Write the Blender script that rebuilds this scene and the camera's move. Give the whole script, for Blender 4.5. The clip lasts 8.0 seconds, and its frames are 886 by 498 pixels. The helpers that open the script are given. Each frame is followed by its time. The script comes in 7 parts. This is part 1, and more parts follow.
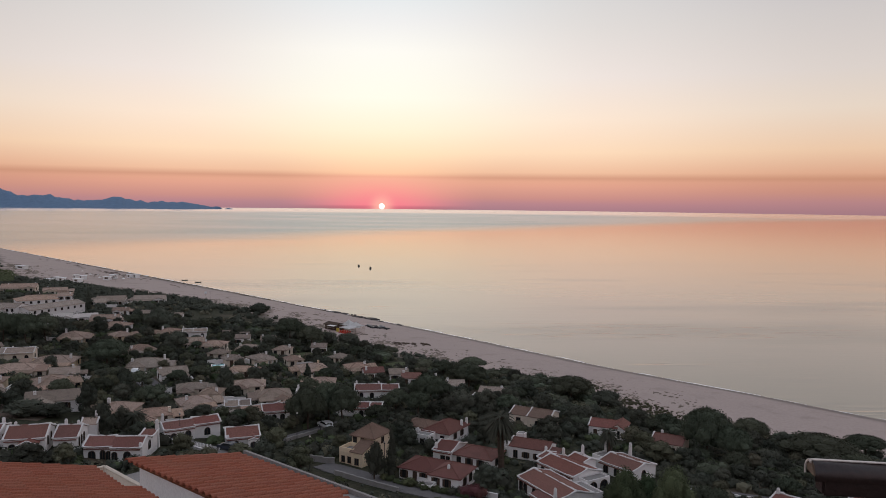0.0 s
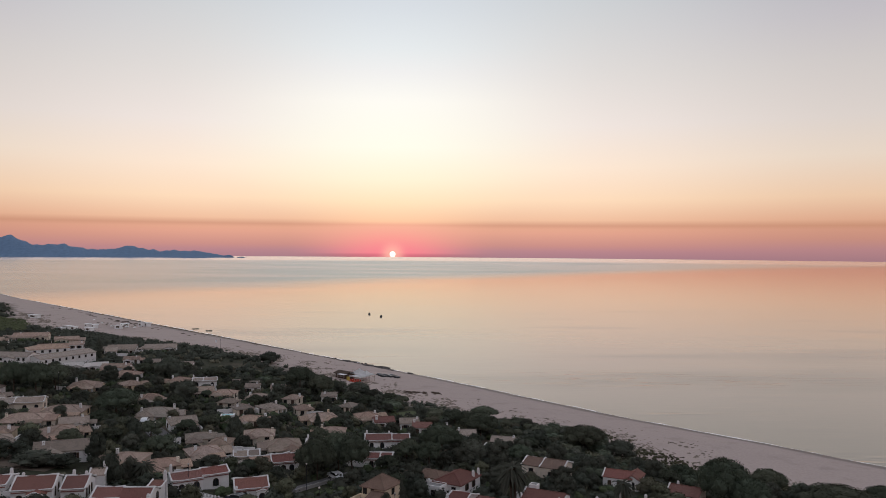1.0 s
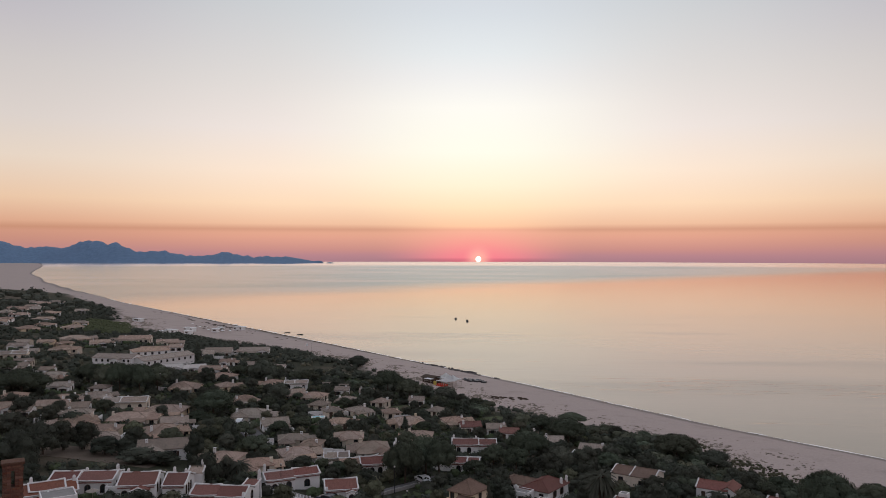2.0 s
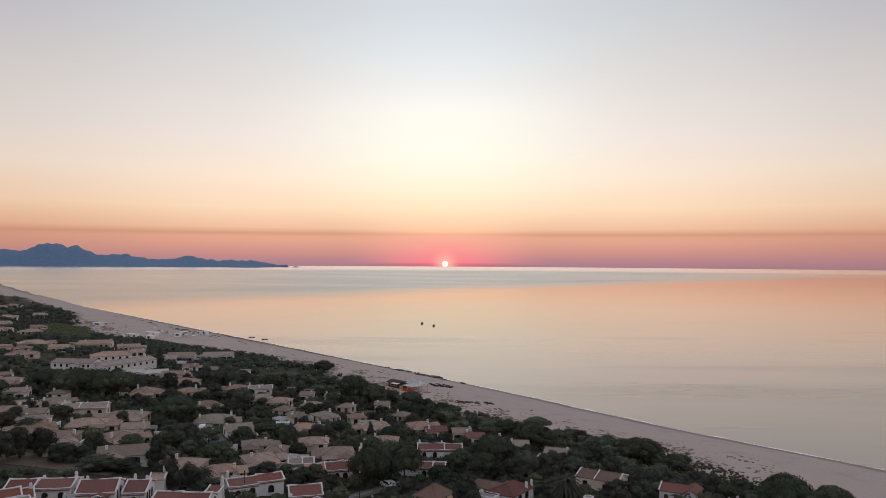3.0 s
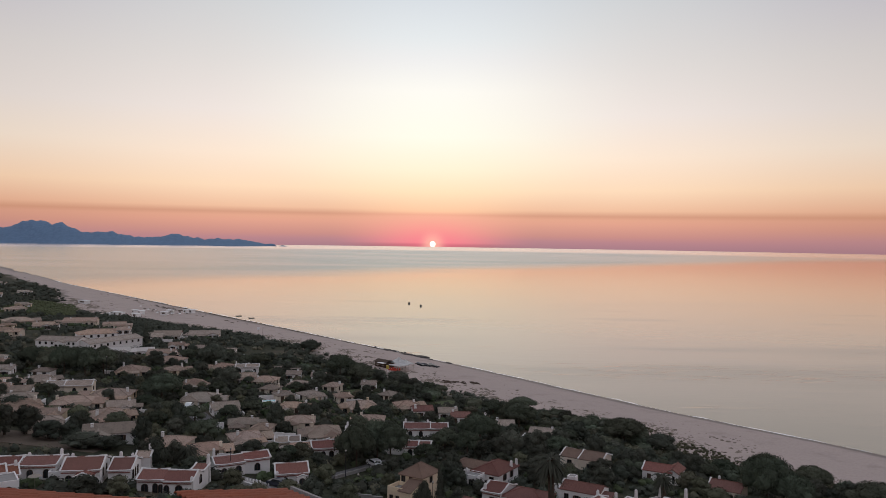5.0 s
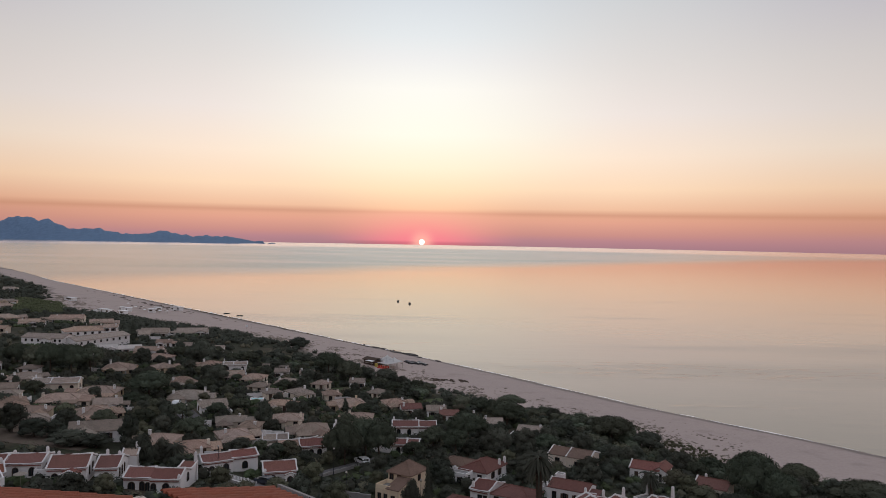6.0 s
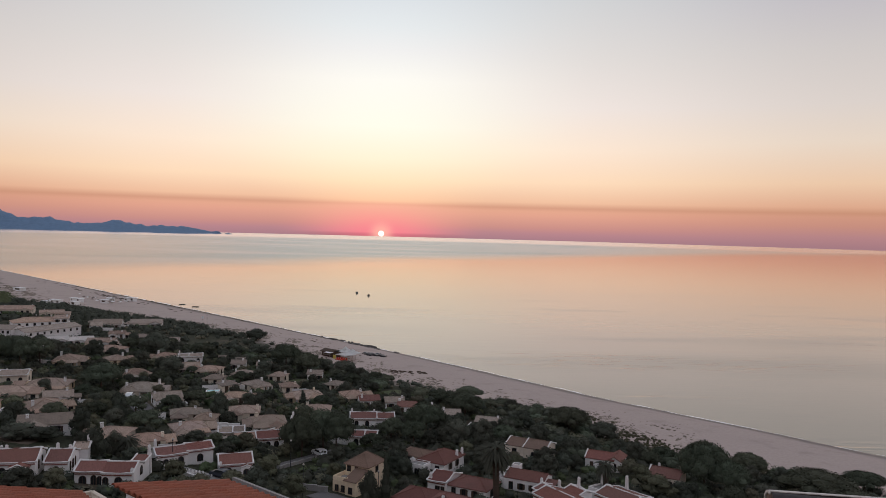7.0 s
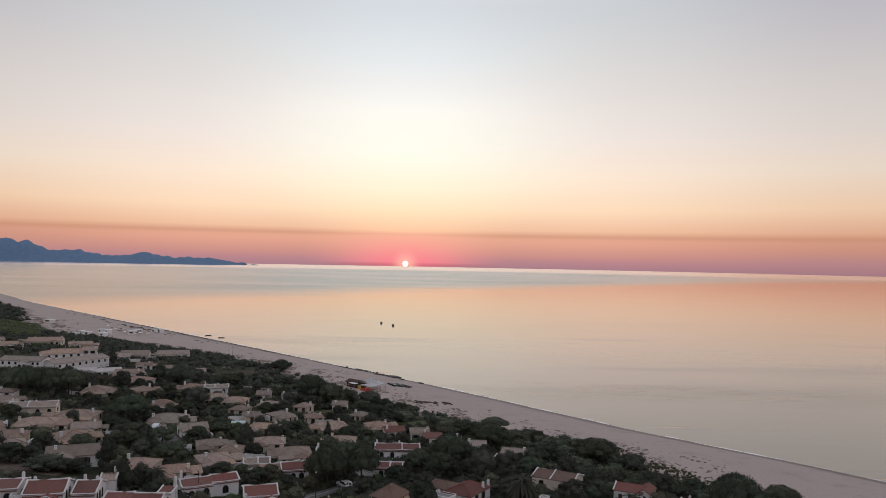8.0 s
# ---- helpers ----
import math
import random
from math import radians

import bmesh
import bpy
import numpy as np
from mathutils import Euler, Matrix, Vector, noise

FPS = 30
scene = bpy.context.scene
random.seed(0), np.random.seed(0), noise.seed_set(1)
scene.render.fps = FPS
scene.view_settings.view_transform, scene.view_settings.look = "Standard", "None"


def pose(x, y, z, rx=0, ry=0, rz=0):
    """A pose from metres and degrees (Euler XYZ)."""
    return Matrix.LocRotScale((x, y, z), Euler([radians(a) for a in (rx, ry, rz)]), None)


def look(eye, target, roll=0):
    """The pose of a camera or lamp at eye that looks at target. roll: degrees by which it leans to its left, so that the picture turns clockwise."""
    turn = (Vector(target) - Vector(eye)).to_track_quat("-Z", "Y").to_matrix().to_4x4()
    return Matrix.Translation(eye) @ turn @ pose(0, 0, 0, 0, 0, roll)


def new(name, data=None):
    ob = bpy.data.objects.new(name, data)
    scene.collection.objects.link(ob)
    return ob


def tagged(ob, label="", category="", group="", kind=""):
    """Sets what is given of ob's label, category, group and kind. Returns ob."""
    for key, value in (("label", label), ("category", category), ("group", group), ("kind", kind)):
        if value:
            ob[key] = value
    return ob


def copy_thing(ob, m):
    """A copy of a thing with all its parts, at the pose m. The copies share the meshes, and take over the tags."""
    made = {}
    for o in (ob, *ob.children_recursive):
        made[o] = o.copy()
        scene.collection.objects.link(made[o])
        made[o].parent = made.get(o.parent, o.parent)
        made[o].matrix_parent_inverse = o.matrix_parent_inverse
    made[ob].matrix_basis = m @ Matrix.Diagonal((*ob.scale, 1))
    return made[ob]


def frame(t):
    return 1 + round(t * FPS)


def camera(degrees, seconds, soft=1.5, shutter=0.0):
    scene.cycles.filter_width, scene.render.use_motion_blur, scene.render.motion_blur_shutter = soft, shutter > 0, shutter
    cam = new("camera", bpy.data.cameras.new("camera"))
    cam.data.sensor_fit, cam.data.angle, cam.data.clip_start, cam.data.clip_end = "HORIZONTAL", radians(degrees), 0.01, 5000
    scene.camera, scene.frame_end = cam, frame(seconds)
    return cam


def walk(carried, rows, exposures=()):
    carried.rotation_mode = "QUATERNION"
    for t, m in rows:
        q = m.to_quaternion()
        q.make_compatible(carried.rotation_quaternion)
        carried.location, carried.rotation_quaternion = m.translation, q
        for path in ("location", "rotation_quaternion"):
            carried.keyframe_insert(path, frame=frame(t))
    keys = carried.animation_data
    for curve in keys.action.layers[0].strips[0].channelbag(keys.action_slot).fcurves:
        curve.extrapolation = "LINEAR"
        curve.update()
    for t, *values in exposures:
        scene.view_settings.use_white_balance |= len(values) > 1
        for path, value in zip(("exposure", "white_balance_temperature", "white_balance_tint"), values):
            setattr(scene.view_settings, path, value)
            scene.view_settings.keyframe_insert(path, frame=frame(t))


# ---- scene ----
EYE = 57.0
cam = camera(59.0, 8.0, soft=0.75)
# seconds, turn about x, y, z in degrees, small shifts of the standing eye in metres
ROWS = [
    (0.0, 86.450, -0.619, 0.038, 0.000, 0.0, 0.000),
    (0.5, 87.412, -0.635, 0.903, 0.010, 0.0, -0.011),
    (0.8, 89.346, -0.504, 1.005, 0.020, 0.0, -0.010),
    (1.0, 89.941, -0.416, 0.818, 0.024, 0.0, -0.011),
    (1.2, 89.898, -0.329, 0.793, 0.027, 0.0, -0.011),
    (1.5, 89.937, -0.200, 3.257, 0.033, 0.0, -0.013),
    (1.6, 90.108, -0.175, 5.455, 0.035, 0.0, -0.013),
    (1.7, 90.122, -0.151, 7.325, 0.037, 0.0, -0.013),
    (2.8, 90.652, -0.102, 5.109, 0.057, 0.0, -0.017),
    (3.0, 90.613, -0.343, 4.655, 0.061, 0.0, -0.018),
    (3.5, 90.307, -0.448, 4.420, 0.070, 0.0, -0.020),
    (4.0, 90.075, -0.779, 4.395, 0.079, 0.0, -0.022),
    (4.5, 89.494, -0.440, 4.422, 0.089, 0.0, -0.024),
    (4.7, 89.312, -0.554, 4.154, 0.092, 0.0, -0.024),
    (5.8, 89.105, -1.072, 3.097, 0.113, 0.0, -0.029),
    (6.0, 89.051, -1.050, 2.959, 0.116, 0.0, -0.029),
    (6.2, 88.537, -1.268, 3.145, 0.120, 0.0, -0.030),
    (6.5, 87.851, -1.595, 1.186, 0.149, 0.0, -0.041),
    (6.8, 88.113, -1.539, 0.128, 0.154, 0.0, -0.025),
    (7.0, 88.516, -1.501, -0.003, 0.157, 0.0, -0.014),
    (7.2, 88.855, -1.395, 0.005, 0.146, 0.0, -0.012),
    (7.5, 90.667, -1.236, 0.764, 0.130, 0.0, -0.010),
    (7.7, 91.165, -1.177, 1.380, 0.126, 0.0, -0.010),
    (8.0, 90.651, -1.089, 1.755, 0.120, 0.0, -0.010),
]
walk(cam, [(t, pose(dx, dy, EYE + dz, rx, ry, rz)) for t, rx, ry, rz, dx, dy, dz in ROWS])

# ---------------------------------------------------------------- world and sun
SUN_AZ = -4.5      # degrees to the right of straight ahead
DIP = 0.0119       # sine of the dip of the sea's horizon
sun_dir = Vector((math.sin(radians(SUN_AZ)), math.cos(radians(SUN_AZ)), -0.0082)).normalized()


def lin(r, g, b):
    """Linear colour from display values of 0 to 255."""
    return tuple(((c / 255 + 0.055) / 1.055) ** 2.4 if c > 10 else c / 3300 for c in (r, g, b)) + (1.0,)


class Tree:
    """Short hand for building a node tree."""

    def __init__(self, nt):
        self.nt = nt
        nt.nodes.clear()

    def node(self, kind, **values):
        n = self.nt.nodes.new(kind)
        for key, value in values.items():
            setattr(n, key, value)
        return n

    def put(self, value, socket):
        if hasattr(value, "is_output"):
            self.nt.links.new(value, socket)
        else:
            socket.default_value = value

    def math(self, op, a, b=0.0, c=0.0, clamp=False):
        n = self.node("ShaderNodeMath", operation=op, use_clamp=clamp)
        for i, v in enumerate((a, b, c)):
            self.put(v, n.inputs[i])
        return n.outputs[0]

    def span(self, v, lo, hi, smooth=True):
        n = self.node("ShaderNodeMapRange", interpolation_type="SMOOTHSTEP" if smooth else "LINEAR")
        for i, x in enumerate((v, lo, hi, 0.0, 1.0)):
            self.put(x, n.inputs[i])
        return n.outputs[0]

    def mix(self, f, a, b, blend="MIX"):
        n = self.node("ShaderNodeMix", data_type="RGBA", blend_type=blend)
        self.put(f, n.inputs[0])
        self.put(a, n.inputs[6])
        self.put(b, n.inputs[7])
        return n.outputs[2]

    def ramp(self, f, stops, interpolation="LINEAR"):
        n = self.node("ShaderNodeValToRGB")
        n.color_ramp.interpolation = interpolation
        while len(n.color_ramp.elements) < len(stops):
            n.color_ramp.elements.new(0.5)
        for e, (at, colour) in zip(n.color_ramp.elements, stops):
            e.position, e.color = at, colour
        self.put(f, n.inputs[0])
        return n.outputs[0]

    def noise(self, scale, detail=4.0, vector=None, rough=0.55):
        n = self.node("ShaderNodeTexNoise")
        n.inputs["Scale"].default_value, n.inputs["Detail"].default_value, n.inputs["Roughness"].default_value = scale, detail, rough
        if vector is not None:
            self.nt.links.new(vector, n.inputs["Vector"])
        return n.outputs["Fac"]


def sky_stops(*rows):
    """Ramp stops from degrees above the sea's horizon and display colours."""
    return [(min(1.0, math.sin(radians(d)) / 0.35), lin(*c)) for d, c in rows]


world = bpy.data.worlds.new("dawn_sky")
scene.world = world
world.use_nodes = True
T = Tree(world.node_tree)
direction = T.node("ShaderNodeTexCoord").outputs["Generated"]
sep = T.node("ShaderNodeSeparateXYZ")
T.put(direction, sep.inputs[0])
up = T.math("ADD", sep.outputs[2], DIP)
height = T.math("DIVIDE", up, 0.35, clamp=True)
beneath_sun = T.ramp(height, sky_stops(
    (0.0, (178, 110, 116)), (0.17, (196, 112, 122)), (0.32, (240, 138, 144)), (1.3, (246, 162, 148)), (2.2, (246, 178, 152)), (2.36, (242, 176, 148)),
    (2.6, (253, 200, 162)), (4.0, (254, 226, 188)), (5.6, (254, 241, 212)), (8.0, (253, 250, 234)), (11.2, (251, 248, 240)), (13.3, (238, 237, 236)),
    (15.0, (227, 231, 233)), (18.6, (209, 215, 222))))
aside = T.ramp(height, sky_stops(
    (0.0, (166, 124, 134)), (0.5, (182, 132, 138)), (0.9, (200, 142, 134)), (1.8, (224, 162, 140)), (2.1, (226, 166, 140)), (2.36, (212, 156, 130)),
    (2.75, (238, 190, 158)), (4.2, (251, 218, 186)), (6.5, (250, 228, 208)), (9.5, (237, 226, 220)), (13.0, (222, 217, 214)), (18.6, (200, 204, 208))))
far_aside = T.ramp(height, sky_stops(
    (0.0, (160, 120, 128)), (0.8, (178, 130, 132)), (1.5, (195, 140, 125)), (2.1, (204, 148, 126)), (2.36, (198, 144, 118)),
    (2.75, (217, 166, 138)), (4.3, (231, 196, 166)), (7.0, (227, 210, 194)), (9.5, (216, 206, 200)), (13.0, (204, 198, 196)), (16.0, (191, 187, 192)), (18.6, (180, 179, 186))))
flat = T.node("ShaderNodeVectorMath", operation="NORMALIZE")
level = T.node("ShaderNodeCombineXYZ")
T.put(sep.outputs[0], level.inputs[0])
T.put(sep.outputs[1], level.inputs[1])
T.put(level.outputs[0], flat.inputs[0])
toward = T.node("ShaderNodeVectorMath", operation="DOT_PRODUCT")
T.put(flat.outputs[0], toward.inputs[0])
toward.inputs[1].default_value = Vector((sun_dir.x, sun_dir.y, 0)).normalized()
toward = toward.outputs["Value"]
aslant = T.math("MULTIPLY", T.math("ARCCOSINE", T.math("MINIMUM", toward, 0.99999)), 57.2958)
# the rose glow is narrow near the sea and widens above the haze
horizon = T.mix(T.span(aslant, 0.3, T.math("MULTIPLY_ADD", T.span(up, 0.03, 0.12), 8.5, 8.0)), beneath_sun, aside)
horizon = T.mix(T.span(aslant, 12.0, 33.0), horizon, far_aside)
# the western half of the dawn sky is dimmer and bluer
horizon = T.mix(T.span(aslant, 40.0, 130.0), horizon, (0.47, 0.40, 0.43, 1.0))
# clear upper dome
dome = T.node("ShaderNodeTexSky", sky_type="NISHITA", sun_disc=False, sun_elevation=radians(1.5), sun_rotation=radians(SUN_AZ), air_density=1.0, dust_density=1.5)
dome_colour = T.mix(1.0, dome.outputs[0], (1.0, 0.95, 0.95, 1.0), "MULTIPLY")
upper = T.mix(0.5, T.mix(1.0, dome_colour, (1.0, 1.0, 1.0, 1.0), "MULTIPLY"), (0.47, 0.445, 0.50, 1.0))
sky = T.mix(T.span(up, 0.30, 0.62), horizon, upper)
# glow and disc of the rising sun
near = T.node("ShaderNodeVectorMath", operation="DISTANCE")
T.put(direction, near.inputs[0])
near.inputs[1].default_value = sun_dir
gap = near.outputs["Value"]
low = T.span(up, 0.05, 0.0)
halo = T.math("MULTIPLY", T.math("POWER", T.span(gap, 0.085, 0.0, smooth=False), 1.5), low)
sky = T.mix(T.math("MULTIPLY", halo, 0.5, clamp=True), sky, lin(255, 116, 140))
sky = T.mix(T.math("MULTIPLY", T.math("POWER", T.span(gap, 0.026, 0.003), 2.0), 0.75), sky, lin(255, 186, 166))
bright = T.node("ShaderNodeBackground")
T.put(sky, bright.inputs[0])
disc = T.node("ShaderNodeBackground")
disc.inputs[0].default_value, disc.inputs[1].default_value = (1.0, 0.93, 0.78, 1.0), 2.2
join = T.node("ShaderNodeMixShader")
T.put(T.span(gap, 0.0039, 0.0031), join.inputs[0])
T.put(bright.outputs[0], join.inputs[1])
T.put(disc.outputs[0], join.inputs[2])
T.put(join.outputs[0], T.node("ShaderNodeOutputWorld").inputs[0])

sun_data = bpy.data.lights.new("sun", "SUN")
sun_data.energy, sun_data.angle, sun_data.color = 0.0006, radians(11), (1.0, 0.6, 0.46)
sun = new("sun", sun_data)
sun.matrix_world = look((-60, 900, 30), (0, 0, 12))
scene.view_settings.exposure = 0.06

# ---------------------------------------------------------------- the lie of the land
SHORE_Y = (-900, 207, 275, 334, 480, 658, 845, 1362, 1927, 3067, 4800)
SHORE_X = (1223, 116, 50, 0, -134, -302, -479, -905, -1337, -2076, -3300)


# where the sand ends and plants begin, in metres inland
VEG_Y = (150, 172, 184, 190, 205, 222, 236, 260, 300, 340, 375, 405, 425, 440, 464, 480, 500, 540, 600, 680, 750, 890, 950, 1000, 1025, 1060, 1400, 1600)
VEG_S = (42, 43, 53, 56, 50, 38, 38, 43, 44, 40, 33, 36, 43, 52, 56, 68, 79, 75, 61, 38, 33, 26, 26, 60, 90, 150, 150, 60)


def shore_x(y):
    """Where the water's edge lies, with the beach's shallow cusps."""
    return float(np.interp(y, SHORE_Y, SHORE_X)) + 1.3 * noise.noise((y / 17, 0, 7)) + 0.6 * noise.noise((y / 6, 3, 7))


def inland(x, y):
    """Metres inland from the water's edge."""
    return (shore_x(y) - x) * 0.72


def smooth(v, lo, hi):
    v = min(1.0, max(0.0, (v - lo) / (hi - lo)))
    return v * v * (3 - 2 * v)


def ground_z(x, y):
    s = inland(x, y)
    v = float(np.interp(y, VEG_Y, VEG_S))
    if s > 0:
        s += (43 - v) * (s / v if s < v else 1 - smooth(s, v, v + 80))
    z = float(np.interp(s, (-400, -60, 0, 10, 43, 60, 90, 150, 195, 260, 600, 2500), (-30, -5.4, 0, 0.9, 2.8, 4.4, 7, 11, 16, 20, 26, 60)))
    r = math.hypot(x, y)
    z += 26 * (1 - smooth(r, 12, 88))
    if s > 50:
        z += 0.7 * noise.noise((x / 40, y / 40, 0)) * min(1.0, (s - 50) / 40)
    elif s > 2:
        z += 0.12 * noise.noise((x / 7, y / 7, 3)) * min(1.0, s / 20)
    low = smooth(y, 1250, 1700)
    return z * (1 - low) + min(z, 2.4) * low

# ---------------------------------------------------------------- materials


def material(name, colour, rough=0.8, scale=3.0, vary=0.25, bump=0.15, stain=0.25, tint=None, each=0.0, metal=0.0, wave=None, coarse=0.25):
    """Base colour with grain, blotches and relief; each: how far one object differs from the next."""
    m = bpy.data.materials.new(name)
    m.use_nodes = True
    t = Tree(m.node_tree)
    at = t.node("ShaderNodeTexCoord").outputs["Object"]
    fine, wide = t.noise(scale * 6, 6, at, 0.65), t.noise(scale * coarse, 3, at)
    dark = tuple(c * (1 - vary) for c in colour) + (1.0,)
    light = tuple(min(1, c * (1 + vary)) for c in colour) + (1.0,)
    c = t.mix(t.span(fine, 0.3, 0.7), dark, light)
    c = t.mix(t.math("MULTIPLY", t.span(wide, 0.45, 0.72), stain), c, (*(tint or tuple(x * 0.5 for x in colour)), 1.0))
    if each:
        pick = t.node("ShaderNodeObjectInfo").outputs["Random"]
        hsv = t.node("ShaderNodeHueSaturation")
        t.put(t.math("MULTIPLY_ADD", pick, 2 * each, 1 - each), hsv.inputs["Value"])
        t.put(t.math("MULTIPLY_ADD", t.math("FRACT", t.math("MULTIPLY", pick, 5.7)), 0.06 * each, 0.5 - 0.03 * each), hsv.inputs["Hue"])
        t.put(t.math("MULTIPLY_ADD", t.math("FRACT", t.math("MULTIPLY", pick, 11.3)), -0.9 * each, 1.0 + 0.2 * each), hsv.inputs["Saturation"])
        t.put(c, hsv.inputs["Color"])
        c = hsv.outputs[0]
    b = t.node("ShaderNodeBsdfPrincipled")
    height_in = fine
    if wave:
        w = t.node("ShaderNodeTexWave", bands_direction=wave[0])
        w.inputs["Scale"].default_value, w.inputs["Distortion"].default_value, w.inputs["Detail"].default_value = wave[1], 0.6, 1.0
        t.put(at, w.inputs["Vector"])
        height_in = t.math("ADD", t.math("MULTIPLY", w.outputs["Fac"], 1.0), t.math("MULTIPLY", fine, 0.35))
        # groove shade put into the colour: the wave's troughs are darkened
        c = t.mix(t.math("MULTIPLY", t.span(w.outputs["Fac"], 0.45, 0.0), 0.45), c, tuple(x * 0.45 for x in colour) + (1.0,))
    t.put(c, b.inputs["Base Color"])
    b.inputs["Roughness"].default_value, b.inputs["Metallic"].default_value = rough, metal
    if rough > 0.78:
        b.inputs["Specular IOR Level"].default_value = 0.15
    if bump:
        n = t.node("ShaderNodeBump")
        n.inputs["Strength"].default_value, n.inputs["Distance"].default_value = bump, 0.08 if wave else 0.03
        t.put(height_in, n.inputs["Height"])
        t.put(n.outputs[0], b.inputs["Normal"])
    t.put(b.outputs[0], t.node("ShaderNodeOutputMaterial").inputs[0])
    return m


def foliage_material(name, colour, spread=0.18):
    m = bpy.data.materials.new(name)
    m.use_nodes = True
    t = Tree(m.node_tree)
    island = t.node("ShaderNodeNewGeometry").outputs["Random Per Island"]
    pick = t.node("ShaderNodeObjectInfo").outputs["Random"]
    c = t.mix(island, tuple(x * (1 - spread) for x in colour) + (1.0,), tuple(x * (1 + spread) for x in colour) + (1.0,))
    hsv = t.node("ShaderNodeHueSaturation")
    t.put(t.math("MULTIPLY_ADD", t.math("FRACT", t.math("MULTIPLY", pick, 7.31)), 0.08, 0.465), hsv.inputs["Hue"])
    t.put(t.math("MULTIPLY_ADD", t.math("POWER", pick, 2.0), 0.8, 1.0), hsv.inputs["Value"])
    t.put(c, hsv.inputs["Color"])
    b = t.node("ShaderNodeBsdfPrincipled")
    t.put(hsv.outputs[0], b.inputs["Base Color"])
    b.inputs["Roughness"].default_value = 0.75
    b.inputs["Specular IOR Level"].default_value = 0.06
    t.put(b.outputs[0], t.node("ShaderNodeOutputMaterial").inputs[0])
    return m


plaster_white = material("white_plaster", (0.84, 0.80, 0.79), 0.9, 2.0, 0.06, 0.1, 0.18, (0.5, 0.46, 0.42), each=0.1)
plaster_yellow = material("ochre_plaster", (0.72, 0.58, 0.42), 0.9, 2.0, 0.08, 0.1, 0.25, (0.42, 0.32, 0.2), each=0.12)
plaster_beige = material("beige_plaster", (0.7, 0.6, 0.5), 0.9, 2.0, 0.08, 0.1, 0.25, (0.4, 0.34, 0.28), each=0.15)
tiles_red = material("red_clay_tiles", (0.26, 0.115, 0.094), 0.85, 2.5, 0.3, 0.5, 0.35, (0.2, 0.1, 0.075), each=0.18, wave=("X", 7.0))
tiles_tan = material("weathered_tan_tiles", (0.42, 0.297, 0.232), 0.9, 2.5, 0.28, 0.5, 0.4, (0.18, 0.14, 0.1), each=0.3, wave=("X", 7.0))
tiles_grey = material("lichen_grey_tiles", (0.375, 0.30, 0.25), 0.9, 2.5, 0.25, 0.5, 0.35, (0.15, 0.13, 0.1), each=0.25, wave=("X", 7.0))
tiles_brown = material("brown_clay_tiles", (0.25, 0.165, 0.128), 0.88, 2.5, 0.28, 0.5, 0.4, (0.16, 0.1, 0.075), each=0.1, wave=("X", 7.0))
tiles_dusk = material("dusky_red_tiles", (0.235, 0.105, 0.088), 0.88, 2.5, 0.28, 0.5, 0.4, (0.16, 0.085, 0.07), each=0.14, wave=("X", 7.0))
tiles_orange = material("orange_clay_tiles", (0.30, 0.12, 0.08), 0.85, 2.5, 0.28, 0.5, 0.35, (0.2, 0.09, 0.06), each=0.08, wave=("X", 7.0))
roof_pale = material("pale_roof_coating", (0.55, 0.5, 0.47), 0.9, 2.0, 0.12, 0.2, 0.3, (0.36, 0.32, 0.3), each=0.15)
tile_clay = material("orange_clay_tile", (0.31, 0.10, 0.06), 0.8, 5.0, 0.22, 0.3, 0.3, (0.25, 0.09, 0.05), each=0.06)
glass_dark = material("dark_window_glass", (0.02, 0.022, 0.025), 0.12, 1.0, 0.1, 0.0, 0.0)
shutter_brown = material("brown_wood", (0.07, 0.04, 0.025), 0.7, 8.0, 0.3, 0.2, 0.2)
trim_white = material("white_trim", (0.73, 0.70, 0.69), 0.85, 3.0, 0.06, 0.1, 0.15, (0.55, 0.5, 0.46))
grey_cement = material("grey_cement", (0.3, 0.28, 0.27), 0.9, 3.0, 0.15, 0.2, 0.4, (0.2, 0.18, 0.17))
dirt = material("trodden_earth", (0.15, 0.115, 0.09), 0.95, 2.0, 0.25, 0.4, 0.4, (0.09, 0.075, 0.055))
asphalt = material("asphalt", (0.15, 0.14, 0.14), 0.9, 3.0, 0.2, 0.15, 0.3, (0.10, 0.095, 0.095))
bark = material("bark", (0.09, 0.065, 0.05), 0.95, 6.0, 0.35, 0.4, 0.3)
dark_metal = material("dark_metal", (0.04, 0.04, 0.045), 0.5, 3.0, 0.2, 0.05, 0.2, metal=0.6)
leaf_pine = foliage_material("pine_foliage", (0.069, 0.076, 0.053))
leaf_olive = foliage_material("olive_foliage", (0.096, 0.094, 0.063))
leaf_dark = foliage_material("dark_foliage", (0.059, 0.062, 0.048))
leaf_light = foliage_material("light_feathery_foliage", (0.066, 0.084, 0.046))
leaf_dune = foliage_material("dry_dune_foliage", (0.115, 0.10, 0.072))
dune_brown = material("dry_dune_plants", (0.235, 0.19, 0.155), 0.95, 1.5, 0.35, 0.3, 0.4, (0.08, 0.075, 0.05))
leaf_heath = foliage_material("olive_heath", (0.082, 0.076, 0.048))
leaf_marsh = foliage_material("marsh_grass_blades", (0.098, 0.108, 0.058))
leaf_garden = foliage_material("garden_foliage", (0.074, 0.084, 0.045))

